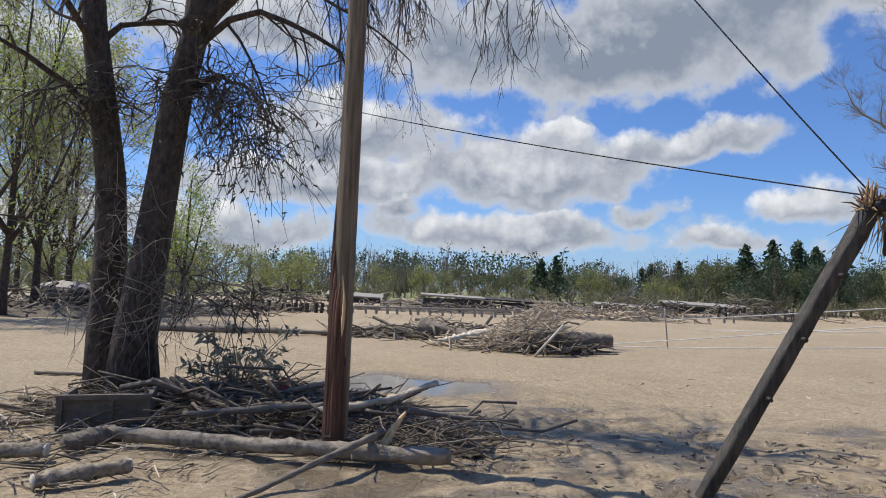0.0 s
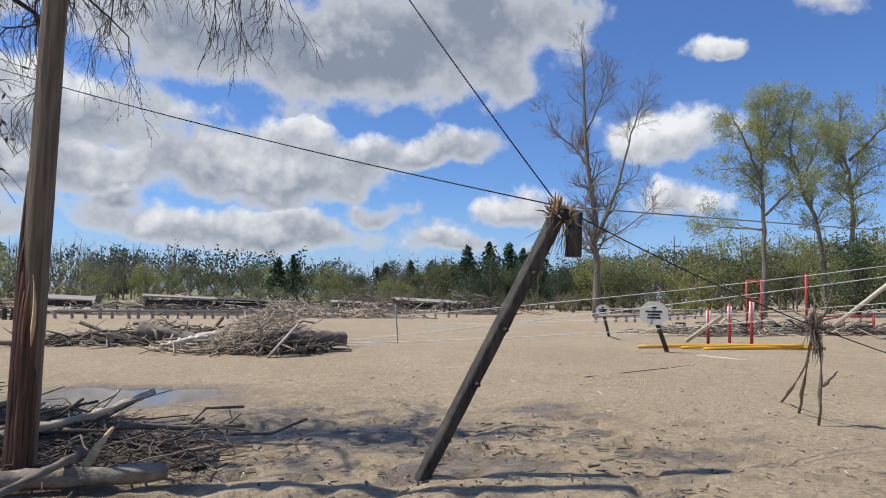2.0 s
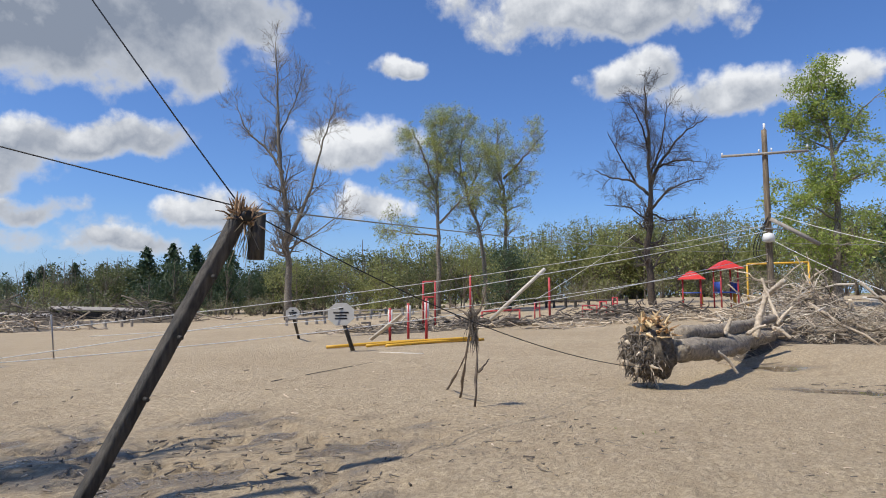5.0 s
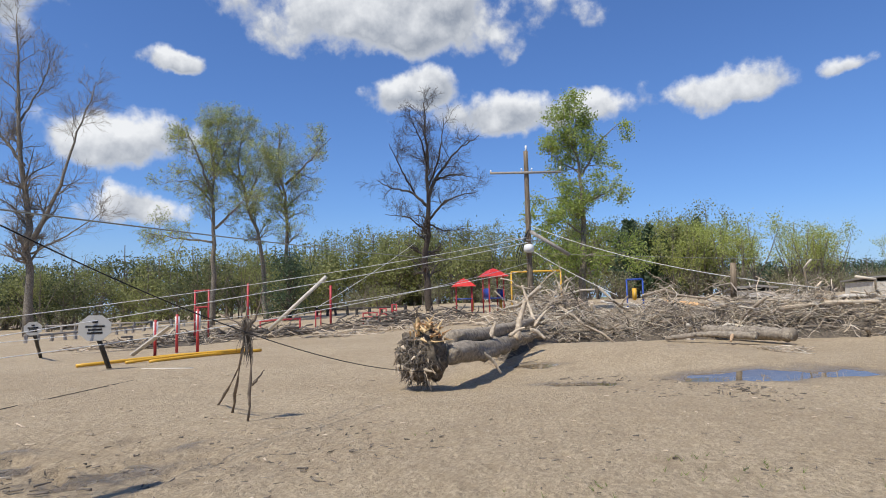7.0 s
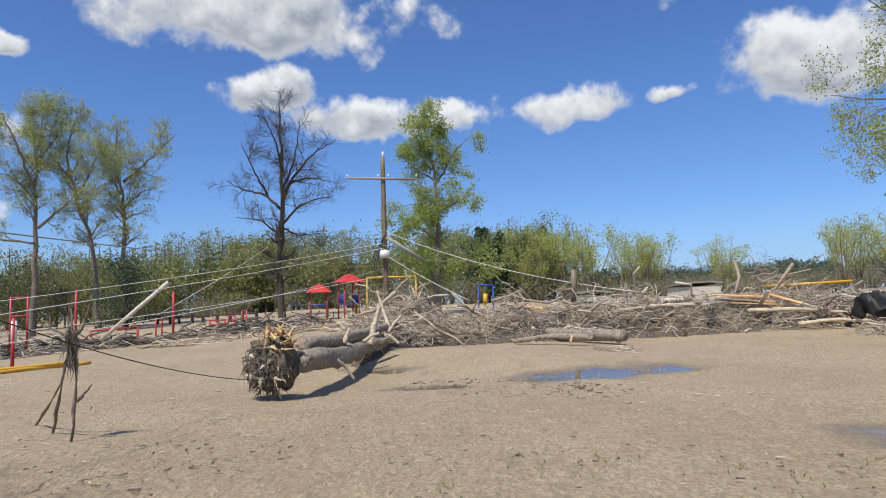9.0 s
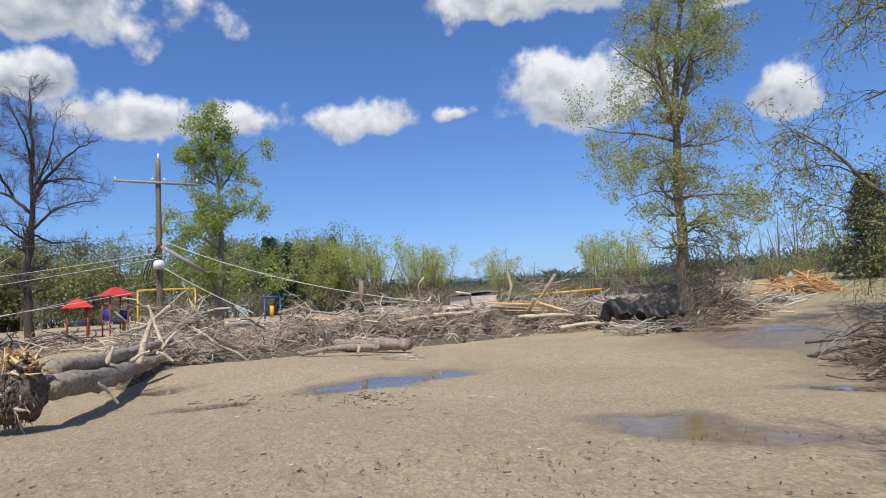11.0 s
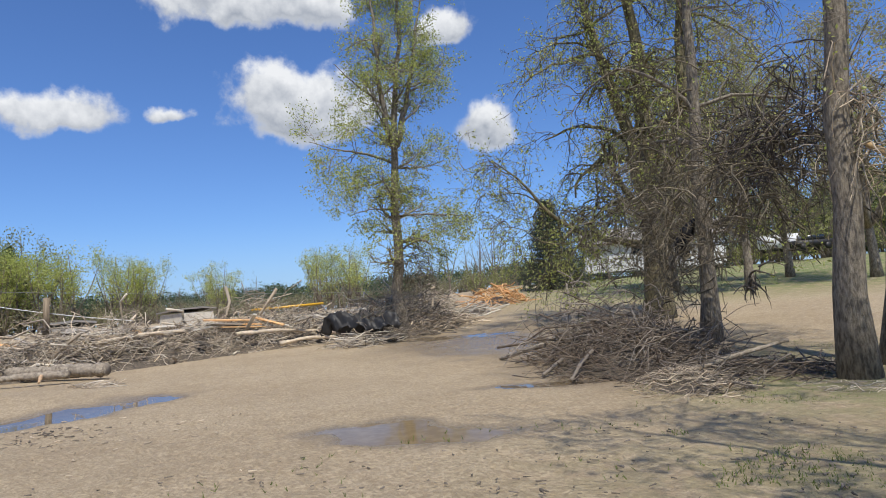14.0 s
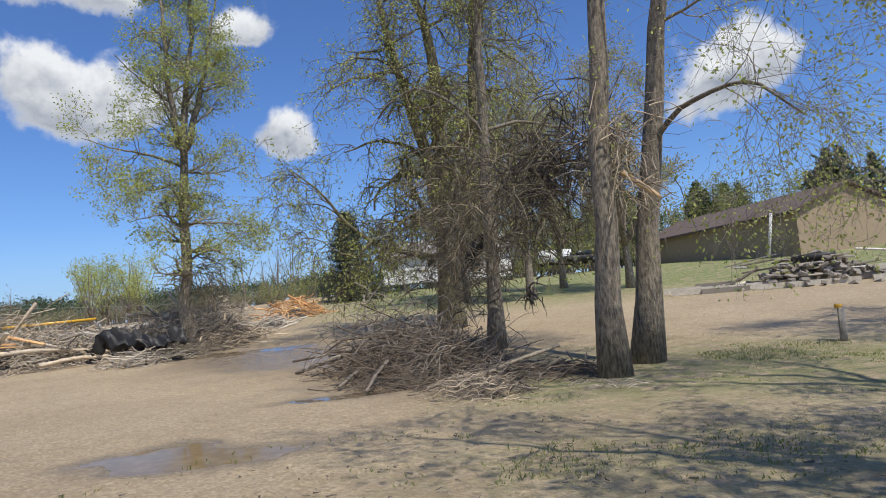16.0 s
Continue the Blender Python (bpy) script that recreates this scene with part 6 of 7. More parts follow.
def root_ball(c, seed):
    g = np.random.default_rng(seed)
    ob = thing("root_ball", c, "torn root plate of a fallen tree, muddy roots outward", "root ball")
    me = bmesh.new()
    bmesh.ops.create_icosphere(me, subdivisions=4, radius=1)
    v = np.array([x.co[:] for x in me.verts])
    f = np.array([[q.index for q in fc.verts] for fc in me.faces])
    me.free()
    k = 1 + 0.4 * value_noise(v[:, 0] * 3 + v[:, 2], v[:, 1] * 3 - v[:, 2], 0.8, 3) + 0.35 * value_noise(v[:, 0] * 3, v[:, 2] * 3, 0.35, 4)
    k = k / np.max(np.abs(v), axis=1) ** 0.3 * (1 + 0.25 * value_noise(v[:, 1] * 2, v[:, 2] * 2, 0.7, 11))
    b = Buf().add(v * k[:, None] * np.array([0.34, 0.44, 0.50]), None, f)
    part("soil", b, MUCK_AND_SHADE, ob, "dark clotted soil")
    n = 420
    d = unit(g.normal(size=(n, 3)) + np.array([-0.7, -0.25, 0.0]))
    p = np.zeros((n, 6, 3))
    p[:, 0] = d * np.array([0.34, 0.42, 0.46])
    for i in range(1, 6):
        d = unit(0.6 * d + g.normal(size=d.shape) * 0.6 - np.array([0, 0, 0.22 * i]))
        p[:, i] = p[:, i - 1] + d * g.uniform(0.015, 0.085, (n, 1))
    p[..., 2] = np.maximum(p[..., 2], -c[2] + 0.02)
    b = Buf()
    tubes(b, p, g.uniform(0.004, 0.02, (n, 1)) * np.linspace(1, 0.3, 6)[None], 6)
    part("root_mass", b, DRIFT_DARK, ob)
    b = Buf()
    tubes(b, p[:34] * 1.08, g.uniform(0.012, 0.045, (34, 1)) * np.linspace(1, 0.3, 6)[None], 6)
    tagged(part("pale_root_mass", b, DRIFT, ob, "bleached thick roots"), kind="stuff")
    n = 80
    p = np.zeros((n, 4, 3))
    p[:, 0] = np.stack([g.uniform(-0.35, 0.15, n), g.uniform(-0.5, 0.1, n), g.uniform(0.30, 0.68, n)], -1)
    d = unit(g.normal(size=(n, 3)) + np.array([0, -0.3, 0.5]))
    for i in range(1, 4):
        p[:, i] = p[:, i - 1] + d * g.uniform(0.03, 0.09, (n, 1))
    b = Buf()
    tubes(b, p, g.uniform(0.015, 0.045, (n, 1)) * np.linspace(1, 0.2, 4)[None], 5)
    part("splinter_mass", b, FRESH, ob, "raw orange splintered wood")
    return ob


root_ball((12.30, 5.22, 0.66), 5)


# ---------------------------------------------------------------- cables
TOP = np.array([3.60, 5.54, 2.56])
cable("cable", TOP, (-4.00, 12.57, 5.49), 0.12, 0.0075, BLACK, "black power cable running from the broken pole")
cable("cable", TOP, (1.69, 7.51, 6.45), 0.05, 0.0075, BLACK, "black power cable rising from the broken pole")
cable("cable", TOP, (12.4, 5.0, 0.35), 0.35, 0.007, BLACK, "black cable slack down to the root ball")
cable("cable", TOP, UP + [0, 0, 3.6], 0.25, 0.0085, CABLE_G, "grey-green cable strung to the far pole")
PST = (7.48, 21.27, -0.00)
cable("cable", (5.0, 19.4, 0.2), UP + [0, 0, 4.6], 0.25, 0.015, CABLE_W, "pale slack line strung low over the flat")
cable("cable", (5.0, 19.3, 0.15), UP + [0, 0, 3.4], 0.65, 0.015, CABLE_W, "pale slack line strung low over the flat")
cable("cable", (7.6, 21.7, 0.9), UP + [0, 0, 4.9], 0.35, 0.014, CABLE_W, "pale slack line from the thin post")
cable("cable", (9.5, 24.0, 0.5), UP + [0, 0, 3.0], 0.5, 0.014, CABLE_W, "pale slack line strung low over the flat")
cable("cable", (25.64, 15.95, 1.73), (41.54, 17.82, 6.16), 0.1, 0.012, CABLE_W, "pale stay line slanting to the ground")
cable("cable", UP + [0, 0, 3.95], (53.04, -28.45, 3.55), 0.25, 0.014, CABLE_G, "grey-green cable crossing above the wrack")
cable("cable", UP + [0, 0, 5.6], (26.85, -4.34, 2.03), 0.5, 0.015, CABLE_W, "slack cable falling from the pole to the wrack")
cable("cable", UP + [0, 0, 4.2], (30.04, 3.06, 1.98), 0.1, 0.014, CABLE_W, "slack stay cable from the pole")
cable("cable", UP + [0, 0, 6.0], (70.83, 37.61, 10.46), 0.4, 0.0085, CABLE_G, "thin cable running to the woods")
cable("cable", (8.29, 11.67, -0.00), (13.17, 13.23, 0.01), 0.0, 0.008, BLACK, "thin dark wire lying on the silt")

# ---------------------------------------------------------------- small upright things on the flat
tp = Buf()
rod(tp, (PST[0], PST[1], -0.1), (7.24, 20.97, 1.32), 0.022, 7)
alone("thin_post", tp, GREYMETAL, "thin bare steel post stuck in the silt", "post")


def sign(base, top, size, label, seed, shape=8):
    ob = thing("sign", (0, 0, 0), label, "sign", "trail signs")
    base, top = np.asarray(base, float), np.asarray(top, float)
    b = Buf()
    beam(b, base - [0, 0, 0.2], top, 0.10, 0.10)
    part("post", b, TAR, ob)
    b = Buf()
    e = unit(np.array([-base[0], -base[1], 0.12 * 20]))
    s = unit(np.cross([0, 0, 1.0], e))
    u = np.cross(e, s)
    an = (np.arange(shape) + 0.5) * 2 * np.pi / shape
    c = top + e * 0.07
    fr = [c + (s * math.cos(a) * 1.15 + u * math.sin(a)) * size for a in an]
    bk = [p - e * 0.03 for p in fr]
    b.add(fr + bk + [c, c - e * 0.03], [(i, (i + 1) % shape, shape + (i + 1) % shape, shape + i) for i in range(shape)],
          [(2 * shape, (i + 1) % shape, i) for i in range(shape)] + [(2 * shape + 1, shape + i, shape + (i + 1) % shape) for i in range(shape)])
    pl = part("plate", b, SIGN, ob, "mud-splashed pale plate", False)
    for k, w in ((0.45, 0.18), (0.12, 0.62), (-0.12, 0.45), (-0.36, 0.5)):
        b = Buf()
        m = c + e * 0.006 + u * size * k
        beam(b, m - s * size * w, m + s * size * w, 0.008, 0.055)
        part("text_bar", b, BLACK, pl)
    return ob


sign((15.08, 16.56, 0.01), (14.27, 16.35, 1.25), 0.40, "eight-sided muddy sign tilting on a black post in the silt", 1)
sign((18.74, 24.31, -0.00), (16.67, 22.12, 1.19), 0.26, "small tilted muddy sign on a post", 2)

for k, (a, b, r) in enumerate((((15.05, 18.0, 0.07), (20.6, 15.7, 0.2), 0.058), ((16.7, 16.7, 0.07), (20.7, 15.3, 0.17), 0.058), ((16.2, 17.2, 0.08), (20.0, 15.6, 0.24), 0.05))):
    p = line([a, tuple((np.array(a) + b) / 2 + [0.2, 0.25, 0.02]), b], 14)
    bf = Buf()
    tubes(bf, p, np.full(14, r), 10, True)
    alone("yellow_pipe", bf, YELLOW, "long bright yellow plastic pipe lying on the silt", "pipe", "yellow pipes")
bf = Buf()
beam(bf, (14.91, 15.17, 0.02), (15.22, 13.61, 0.03), 0.12, 0.05)
alone("plank", bf, PALE_BOARD, "pale board beside the yellow pipes", "plank")

# sticks hung with reeds, standing in the silt
sk = thing("snag_sticks", (0, 0, 0), "upright sticks draped with dry reeds in the silt", "sticks")
for pts in ([(8.35, 6.36, -0.00), (8.38, 6.32, 0.87), (8.24, 6.33, 1.81)], [(8.91, 7.10, -0.00), (8.21, 6.37, 1.04), (8.25, 6.31, 1.72)],
            [(9.63, 7.98, -0.00), (8.50, 6.65, 0.75), (8.41, 6.44, 1.55)], [(8.28, 6.28, 1.38), (8.16, 6.76, 1.63)], [(8.38, 6.31, 0.53), (8.48, 6.17, 0.75)], [(8.22, 6.36, 1.38), (8.32, 6.22, 1.47), (8.31, 6.07, 1.98)]):
    part("stick", log_mesh(pts, 0.022, 0.010, 6, 10, 0.3, 4), WET_DRIFT, sk)
wrack("reed_bundle", [(8.25, 6.32, 1.51), (8.25, 6.32, 1.30), (8.26, 6.31, 1.13)], 150, 0.27, DRIFT_DARK, "dry reeds wound round the sticks", 90, 0.03, 6.0, 0.006)
bf = Buf()
rod(bf, (26.09, 18.85, 0.74), (26.73, 16.09, 3.19), 0.09, 8)
alone("white_pole", bf, PALE_BOARD, "bleached pole leaning over the red railings", "pole")

# ---------------------------------------------------------------- fitness trail: red steel posts and bars
def red_post(px, h, label="red painted steel exercise post", cap=True, r=0.055):
    ob = thing("exercise_post", px, label, "post", "red exercise posts")
    b = Buf()
    rod(b, (0, 0, -0.2), (0, 0, h), r, 10)
    part("post", b, RED, ob)
    if cap:
        b = Buf()
        box(b, (0, -0.02, h * 0.72), (0.17, 0.05, h * 0.45), -45)
        part("notice", b, WHITE, ob, "pale notice plate")
    return ob


for p, h in (((18.81, 18.59, 0.05), 1.35), ((20.32, 18.99, 0.08), 1.5), ((19.32, 17.08, 0.08), 1.7)):
    red_post(p, h)
red_post((34.56, 20.51, 0.49), 2.6, "tall red steel post", False, 0.07)
red_post((29.93, 23.04, 0.28), 2.9, "tall red steel post", False, 0.06)


def red_frame(a, b, h, label, bars=1, r=0.045):
    ob = thing("exercise_bars", (0, 0, 0), label, "exercise bars", "red exercise bars")
    a, b = np.asarray(a, float), np.asarray(b, float)
    for p in (a, b):
        bf = Buf()
        rod(bf, p - [0, 0, 0.2], p + [0, 0, h], r, 8)
        part("upright", bf, RED, ob)
    for k in range(bars):
        bf = Buf()
        z = h * (1 - 0.32 * k) - r
        rod(bf, a + [0, 0, z], b + [0, 0, z], r * 0.9, 8)
        part("bar", bf, RED, ob)
    return ob


red_frame((26.07, 23.27, 0.16), (26.37, 22.68, 0.18), 2.6, "tall narrow red steel bar frame", 2)
red_frame((32.26, 23.94, 0.34), (34.06, 22.37, 0.43), 0.75, "low red steel rail", 1, 0.06)
red_frame((36.69, 19.42, 0.59), (36.85, 18.52, 0.62), 0.8, "small red steel bench frame", 2)
red_frame((37.45, 18.62, 0.64), (37.52, 18.21, 0.65), 1.0, "small red steel frame", 2)
red_frame((35.45, 22.13, 0.49), (36.73, 22.54, 0.53), 1.1, "small red steel frame", 2)
red_frame((38.73, 18.36, 0.70), (38.77, 18.06, 0.71), 1.2, "small red steel frame", 2)

# rows of low posts and rails
def low_fence(p0, p1, n, h, w, mat, rail, label, seed):
    g = np.random.default_rng(seed)
    ob = thing("low_fence", (0, 0, 0), label, "fence", "low fences")
    p0, p1 = np.asarray(p0, float), np.asarray(p1, float)
    for k in range(n):
        q = p0 + (p1 - p0) * (k + g.uniform(-0.2, 0.2)) / max(n - 1, 1)
        hh = h * g.uniform(0.75, 1.2)
        z = float(land(q[0], q[1]))
        bf = Buf()
        box(bf, (q[0], q[1], z + hh / 2 - 0.1), (w, w, hh + 0.2), g.uniform(0, 90), (g.normal() * 5, g.normal() * 5), w * 0.15)
        part("post", bf, mat, ob, "", False)
    if rail:
        bf = Buf()
        za, zb = float(land(p0[0], p0[1])) + h * 0.85, float(land(p1[0], p1[1])) + h * 0.85
        beam(bf, (p0[0], p0[1], za), (p1[0], p1[1], zb), 0.06, 0.15)
        part("rail", bf, rail, ob)
    return ob


low_fence((-10.5, 38.5, 0), (-5.6, 37.5, 0), 13, 0.55, 0.2, TAR, None, "row of short dark timber posts in the silt", 1)
low_fence((-5.2, 39.5, 0), (7.4, 41.5, 0), 20, 0.5, 0.14, GREY_BOARD, GREY_BOARD, "low grey guard rail on short posts", 2)
low_fence((8.0, 47, 0), (21.0, 46.0, 0), 16, 0.45, 0.16, GREY_BOARD, None, "row of short posts across the flat", 3)
low_fence((24, 56, 0), (29, 53, 0), 9, 0.9, 0.2, TAR, None, "dark stub posts by the flood channel", 4)
low_fence((27.90, 37.89, -0.00), (40.60, 41.59, 0.20), 12, 0.5, 0.2, GREY_BOARD, GREY_BOARD, "grey timber rail on posts", 5)
low_fence((47.55, 64.92, -0.00), (46.62, 42.63, 0.39), 12, 0.6, 0.22, GREY_BOARD, GREY_BOARD, "row of grey timber posts with a rail", 6)
low_fence((55.60, 34.65, 0.99), (50.30, 22.48, 1.10), 9, 0.75, 0.22, TAR, TAR, "dark timber barrier on posts", 7)
low_fence((-11.2, 41.0, 0), (-8.8, 40.6, 0), 3, 1.45, 0.12, TAR, TAR, "tall dark timber frame still standing", 8)


# ---------------------------------------------------------------- collapsed buildings
def collapsed(c, size, turn, roof_tilt, wallmat, roofmat, label, category="collapsed building"):
    ob = thing("collapsed_building", c, label, category, "collapsed buildings", "", turn)
    l, w, h = size
    for s in (-1, 1):
        bf = Buf()
        box(bf, (0, s * w / 2, h / 2 - 0.2), (l, 0.15, h + 0.4), 0, (s * 6, 0))
        part("wall", bf, wallmat, ob, "", False)
        bf = Buf()
        box(bf, (s * l / 2, 0, h / 2 - 0.2), (0.15, w * 0.97, h + 0.4), 0, (0, s * -5))
        part("wall", bf, wallmat, ob, "", False)
    for s in (-1, 1):
        bf = Buf()
        box(bf, (0.1, s * w * 0.27, h + 0.16 + w * 0.04), (l * 1.12, w * 0.62, 0.12), 0, (roof_tilt * -s + 2, 2.0))
        part("roof", bf, roofmat, ob, "", False)
    bf = Buf()
    box(bf, (-l * 0.2, -w / 2 - 0.09, h * 0.5), (l * 0.3, 0.05, h * 0.5))
    part("opening", bf, GLASS, ob, "dark opening", False)
    return ob


collapsed(at(94.5, 46), (3.6, 2.2, 1.1), 5, 5, GREY_BOARD, ROOF_GREY, "low muddy cabin sunk in silt under a grey roof")
collapsed(at(103.0, 60), (4.5, 2.6, 1.2), 12, 3, PALE_BOARD, ROOF_GREY, "pale trailer home stranded on the silt")
collapsed(at(98.0, 44), (5.5, 2.4, 0.35), 20, 6, GREY_BOARD, GREY_BOARD, "fallen timber roof lying on wrack")
collapsed(at(108.5, 46), (6.5, 2.6, 0.35), 28, 4, PALE_BOARD, GREY_BOARD, "flattened shed of pale boards")
collapsed(at(1.0, 58), (5.0, 2.6, 0.8), 4, 3, TAR, GREY_BOARD, "low dark shed ruin with a pale flat roof")
collapsed(at(6.0, 62), (7.5, 2.6, 0.6), -3, 4, TAR, TAR, "long dark ruin on the flat")
collapsed(at(-7.5, 66), (5, 3, 0.5), 4, 8, TAR, GREY_BOARD, "fallen grey roof on the flat")
collapsed(at(-29.0, 37), (3.2, 2.0, 0.9), -28, 10, TAR, GREY_BOARD, "grey shed wreck on the wooded bank")
collapsed(at(16.0, 70), (6, 3, 0.4), -8, 4, TAR, GREY_BOARD, "collapsed grey roof on the far flat")
collapsed(at(22.0, 78), (8, 4, 0.7), -8, 5, TAR, GREY_BOARD, "dark flattened ruin on the far flat")
gq = np.random.default_rng(19)


def loose_board(c, ln, w, yaw, pitch, mat, label, group="loose boards"):
    bf = Buf()
    d = np.array([math.cos(radians(yaw)) * math.cos(radians(pitch)), math.sin(radians(yaw)) * math.cos(radians(pitch)), math.sin(radians(pitch))])
    c = np.asarray(c, float)
    beam(bf, c - d * ln / 2, c + d * ln / 2, w, 0.05, gq.uniform(-25, 25))
    return alone("board", bf, mat, label, "board", group, "", False)


for k in range(16):
    a = 84 + 2.0 * k + gq.uniform(-0.6, 0.6)
    m = (PALE_BOARD, GREY_BOARD, ORANGE_BOARD)[(0, 1, 0, 2, 1)[k % 5]]
    nm = ("pale torn board on the wrack", "grey board on the wrack", "orange fresh board on the wrack")[(0, 1, 0, 2, 1)[k % 5]]
    loose_board(at(a, 28.6 + gq.uniform(-0.5, 1.2), 1.15), gq.uniform(1.0, 3.0), gq.uniform(0.14, 0.34), gq.uniform(0, 180), gq.uniform(-8, 22), m, nm)
for k in range(12):
    a = 96 + 1.9 * k
    loose_board(at(a, 36 + gq.uniform(0, 8), 0.8), gq.uniform(3, 6), gq.uniform(0.3, 0.9), gq.uniform(60, 120), gq.uniform(-4, 6), (PALE_BOARD, GREY_BOARD)[k % 2], ("long pale timber on the debris", "long grey timber on the debris")[k % 2])
for p in ((28.43, -8.60, 1.59), (28.69, -8.42, 1.79), (28.09, -9.01, 1.44)):
    loose_board(p, 2.2, 0.22, 80 + gq.uniform(-12, 12), 4, ORANGE_BOARD, "bright orange torn timber on the wrack")
loose_board((18.53, 18.52, 0.64), 1.6, 0.32, -50, 38, PALE_BOARD, "pale board tilted on the wrack")
bf = Buf()
beam(bf, (36.30, -11.89, 2.29), (34.85, -15.64, 2.38), 0.12, 0.13)
alone("yellow_beam", bf, YELLOW, "long yellow painted beam on the debris", "beam")
bf = Buf()
beam(bf, (28.65, -1.60, 1.59), (28.65, -1.67, 3.15), 0.22, 0.22)
alone("stub_post", bf, POLE, "broken reddish timber post standing in the wrack", "post")

# black tarpaulin over the wrack
nu, nv = 34, 20
uu, vv = np.meshgrid(np.linspace(0, 1, nu), np.linspace(0, 1, nv), indexing="ij")
ca, cb = np.array((24.81, -11.14, 2.17)), np.array((22.72, -13.02, 1.82))
tx = ca[0] + (cb[0] - ca[0]) * uu + (vv - 0.5) * 1.1
ty = ca[1] + (cb[1] - ca[1]) * uu + (vv - 0.5) * 0.5
tz = 1.0 + 0.66 * np.sin(np.pi * np.clip(vv * 1.25, 0, 1)) * (0.75 + 0.3 * np.sin(uu * 7)) + 0.35 * value_noise(uu * 9, vv * 5, 0.6, 4) + 0.15 * value_noise(uu * 22, vv * 14, 0.6, 5)
k_, l_ = np.meshgrid(np.arange(nu - 1), np.arange(nv - 1), indexing="ij")
tb = Buf().add(np.stack([tx, ty, tz], -1), np.stack([k_ * nv + l_, (k_ + 1) * nv + l_, (k_ + 1) * nv + l_ + 1, k_ * nv + l_ + 1], -1))
tarp = alone("tarpaulin", tb, BLACK, "crumpled black tarpaulin draped over drift wood", "tarpaulin")
tm = tarp.modifiers.new("thick", "SOLIDIFY")
tm.thickness = 0.02

# ---------------------------------------------------------------- playground
def play_tower(c, turn, h, label, slide=True):
    ob = thing("play_tower", c, label, "play tower", "play towers", "", turn)
    for sx in (-0.6, 0.6):
        for sy in (-0.6, 0.6):
            bf = Buf()
            rod(bf, (sx, sy, -0.3), (sx, sy, h - 0.6), 0.06, 8)
            part("post", bf, RED, ob)
    bf = Buf()
    box(bf, (0, 0, 1.1), (1.3, 1.3, 0.08), 0, (0, 0), 0.05)
    part("deck", bf, BLUE, ob)
    for s in (-1, 1):
        bf = Buf()
        box(bf, (0, s * 0.6, 1.5), (1.1, 0.05, 0.7))
        part("panel", bf, BLUE, ob)
    bf = Buf()
    v = [(-0.95, -0.95, h - 0.65), (0.95, -0.95, h - 0.65), (0.95, 0.95, h - 0.65), (-0.95, 0.95, h - 0.65),
         (-0.28, -0.28, h - 0.12), (0.28, -0.28, h - 0.12), (0.28, 0.28, h - 0.12), (-0.28, 0.28, h - 0.12), (0, 0, h)]
    bf.add(v, [(0, 1, 5, 4), (1, 2, 6, 5), (2, 3, 7, 6), (3, 0, 4, 7), (3, 2, 1, 0)], [(4, 5, 8), (5, 6, 8), (6, 7, 8), (7, 4, 8)])
    part("roof", bf, ROOF_RED, ob, "bright red peaked plastic roof", False)
    if slide:
        bf = Buf()
        p = line([(-0.6, -0.1, 1.1), (-1.2, -0.5, 0.8), (-1.9, -0.9, 0.3), (-2.4, -1.1, 0.25)], 12)
        tubes(bf, p, np.full(12, 0.2), 10)
        part("slide", bf, BLUE, ob)
    bf = Buf()
    box(bf, (0.3, -0.72, 0.6), (0.45, 0.06, 0.8))
    part("steps", bf, YELLOW, ob)
    return ob


play_tower(at(71.0, 50), 20, 2.7, "blue play tower under a red peaked roof", False)
play_tower(at(73.6, 50), 40, 3.4, "taller play tower with red posts and red roof", False)


def swing_frame(a, b, h, mat, label):
    ob = thing("swing_frame", (0, 0, 0), label, "swing frame", "swing frames")
    a, b = np.asarray(a, float), np.asarray(b, float)
    bf = Buf()
    rod(bf, a + [0, 0, h], b + [0, 0, h], 0.065, 8)
    part("top_bar", bf, mat, ob)
    s = unit(np.cross(b - a, [0, 0, 1.0]))
    for p in (a, b):
        for k in (-1, 1):
            bf = Buf()
            rod(bf, p + s * k * 0.5 - [0, 0, 0.2], p + [0, 0, h], 0.055, 8)
            part("leg", bf, mat, ob)
    return ob


swing_frame(at(75.2, 46), at(79.5, 46), 3.0, YELLOW, "yellow steel swing frame without swings")
climb = swing_frame(at(85.0, 46), at(86.3, 46), 2.2, BLUE, "small blue and yellow climbing frame")
bf = Buf()
box(bf, at(85.6, 45.7, 1.2), (0.06, 0.28, 0.8), 0)
part("panel", bf, YELLOW, climb, "yellow play panel")


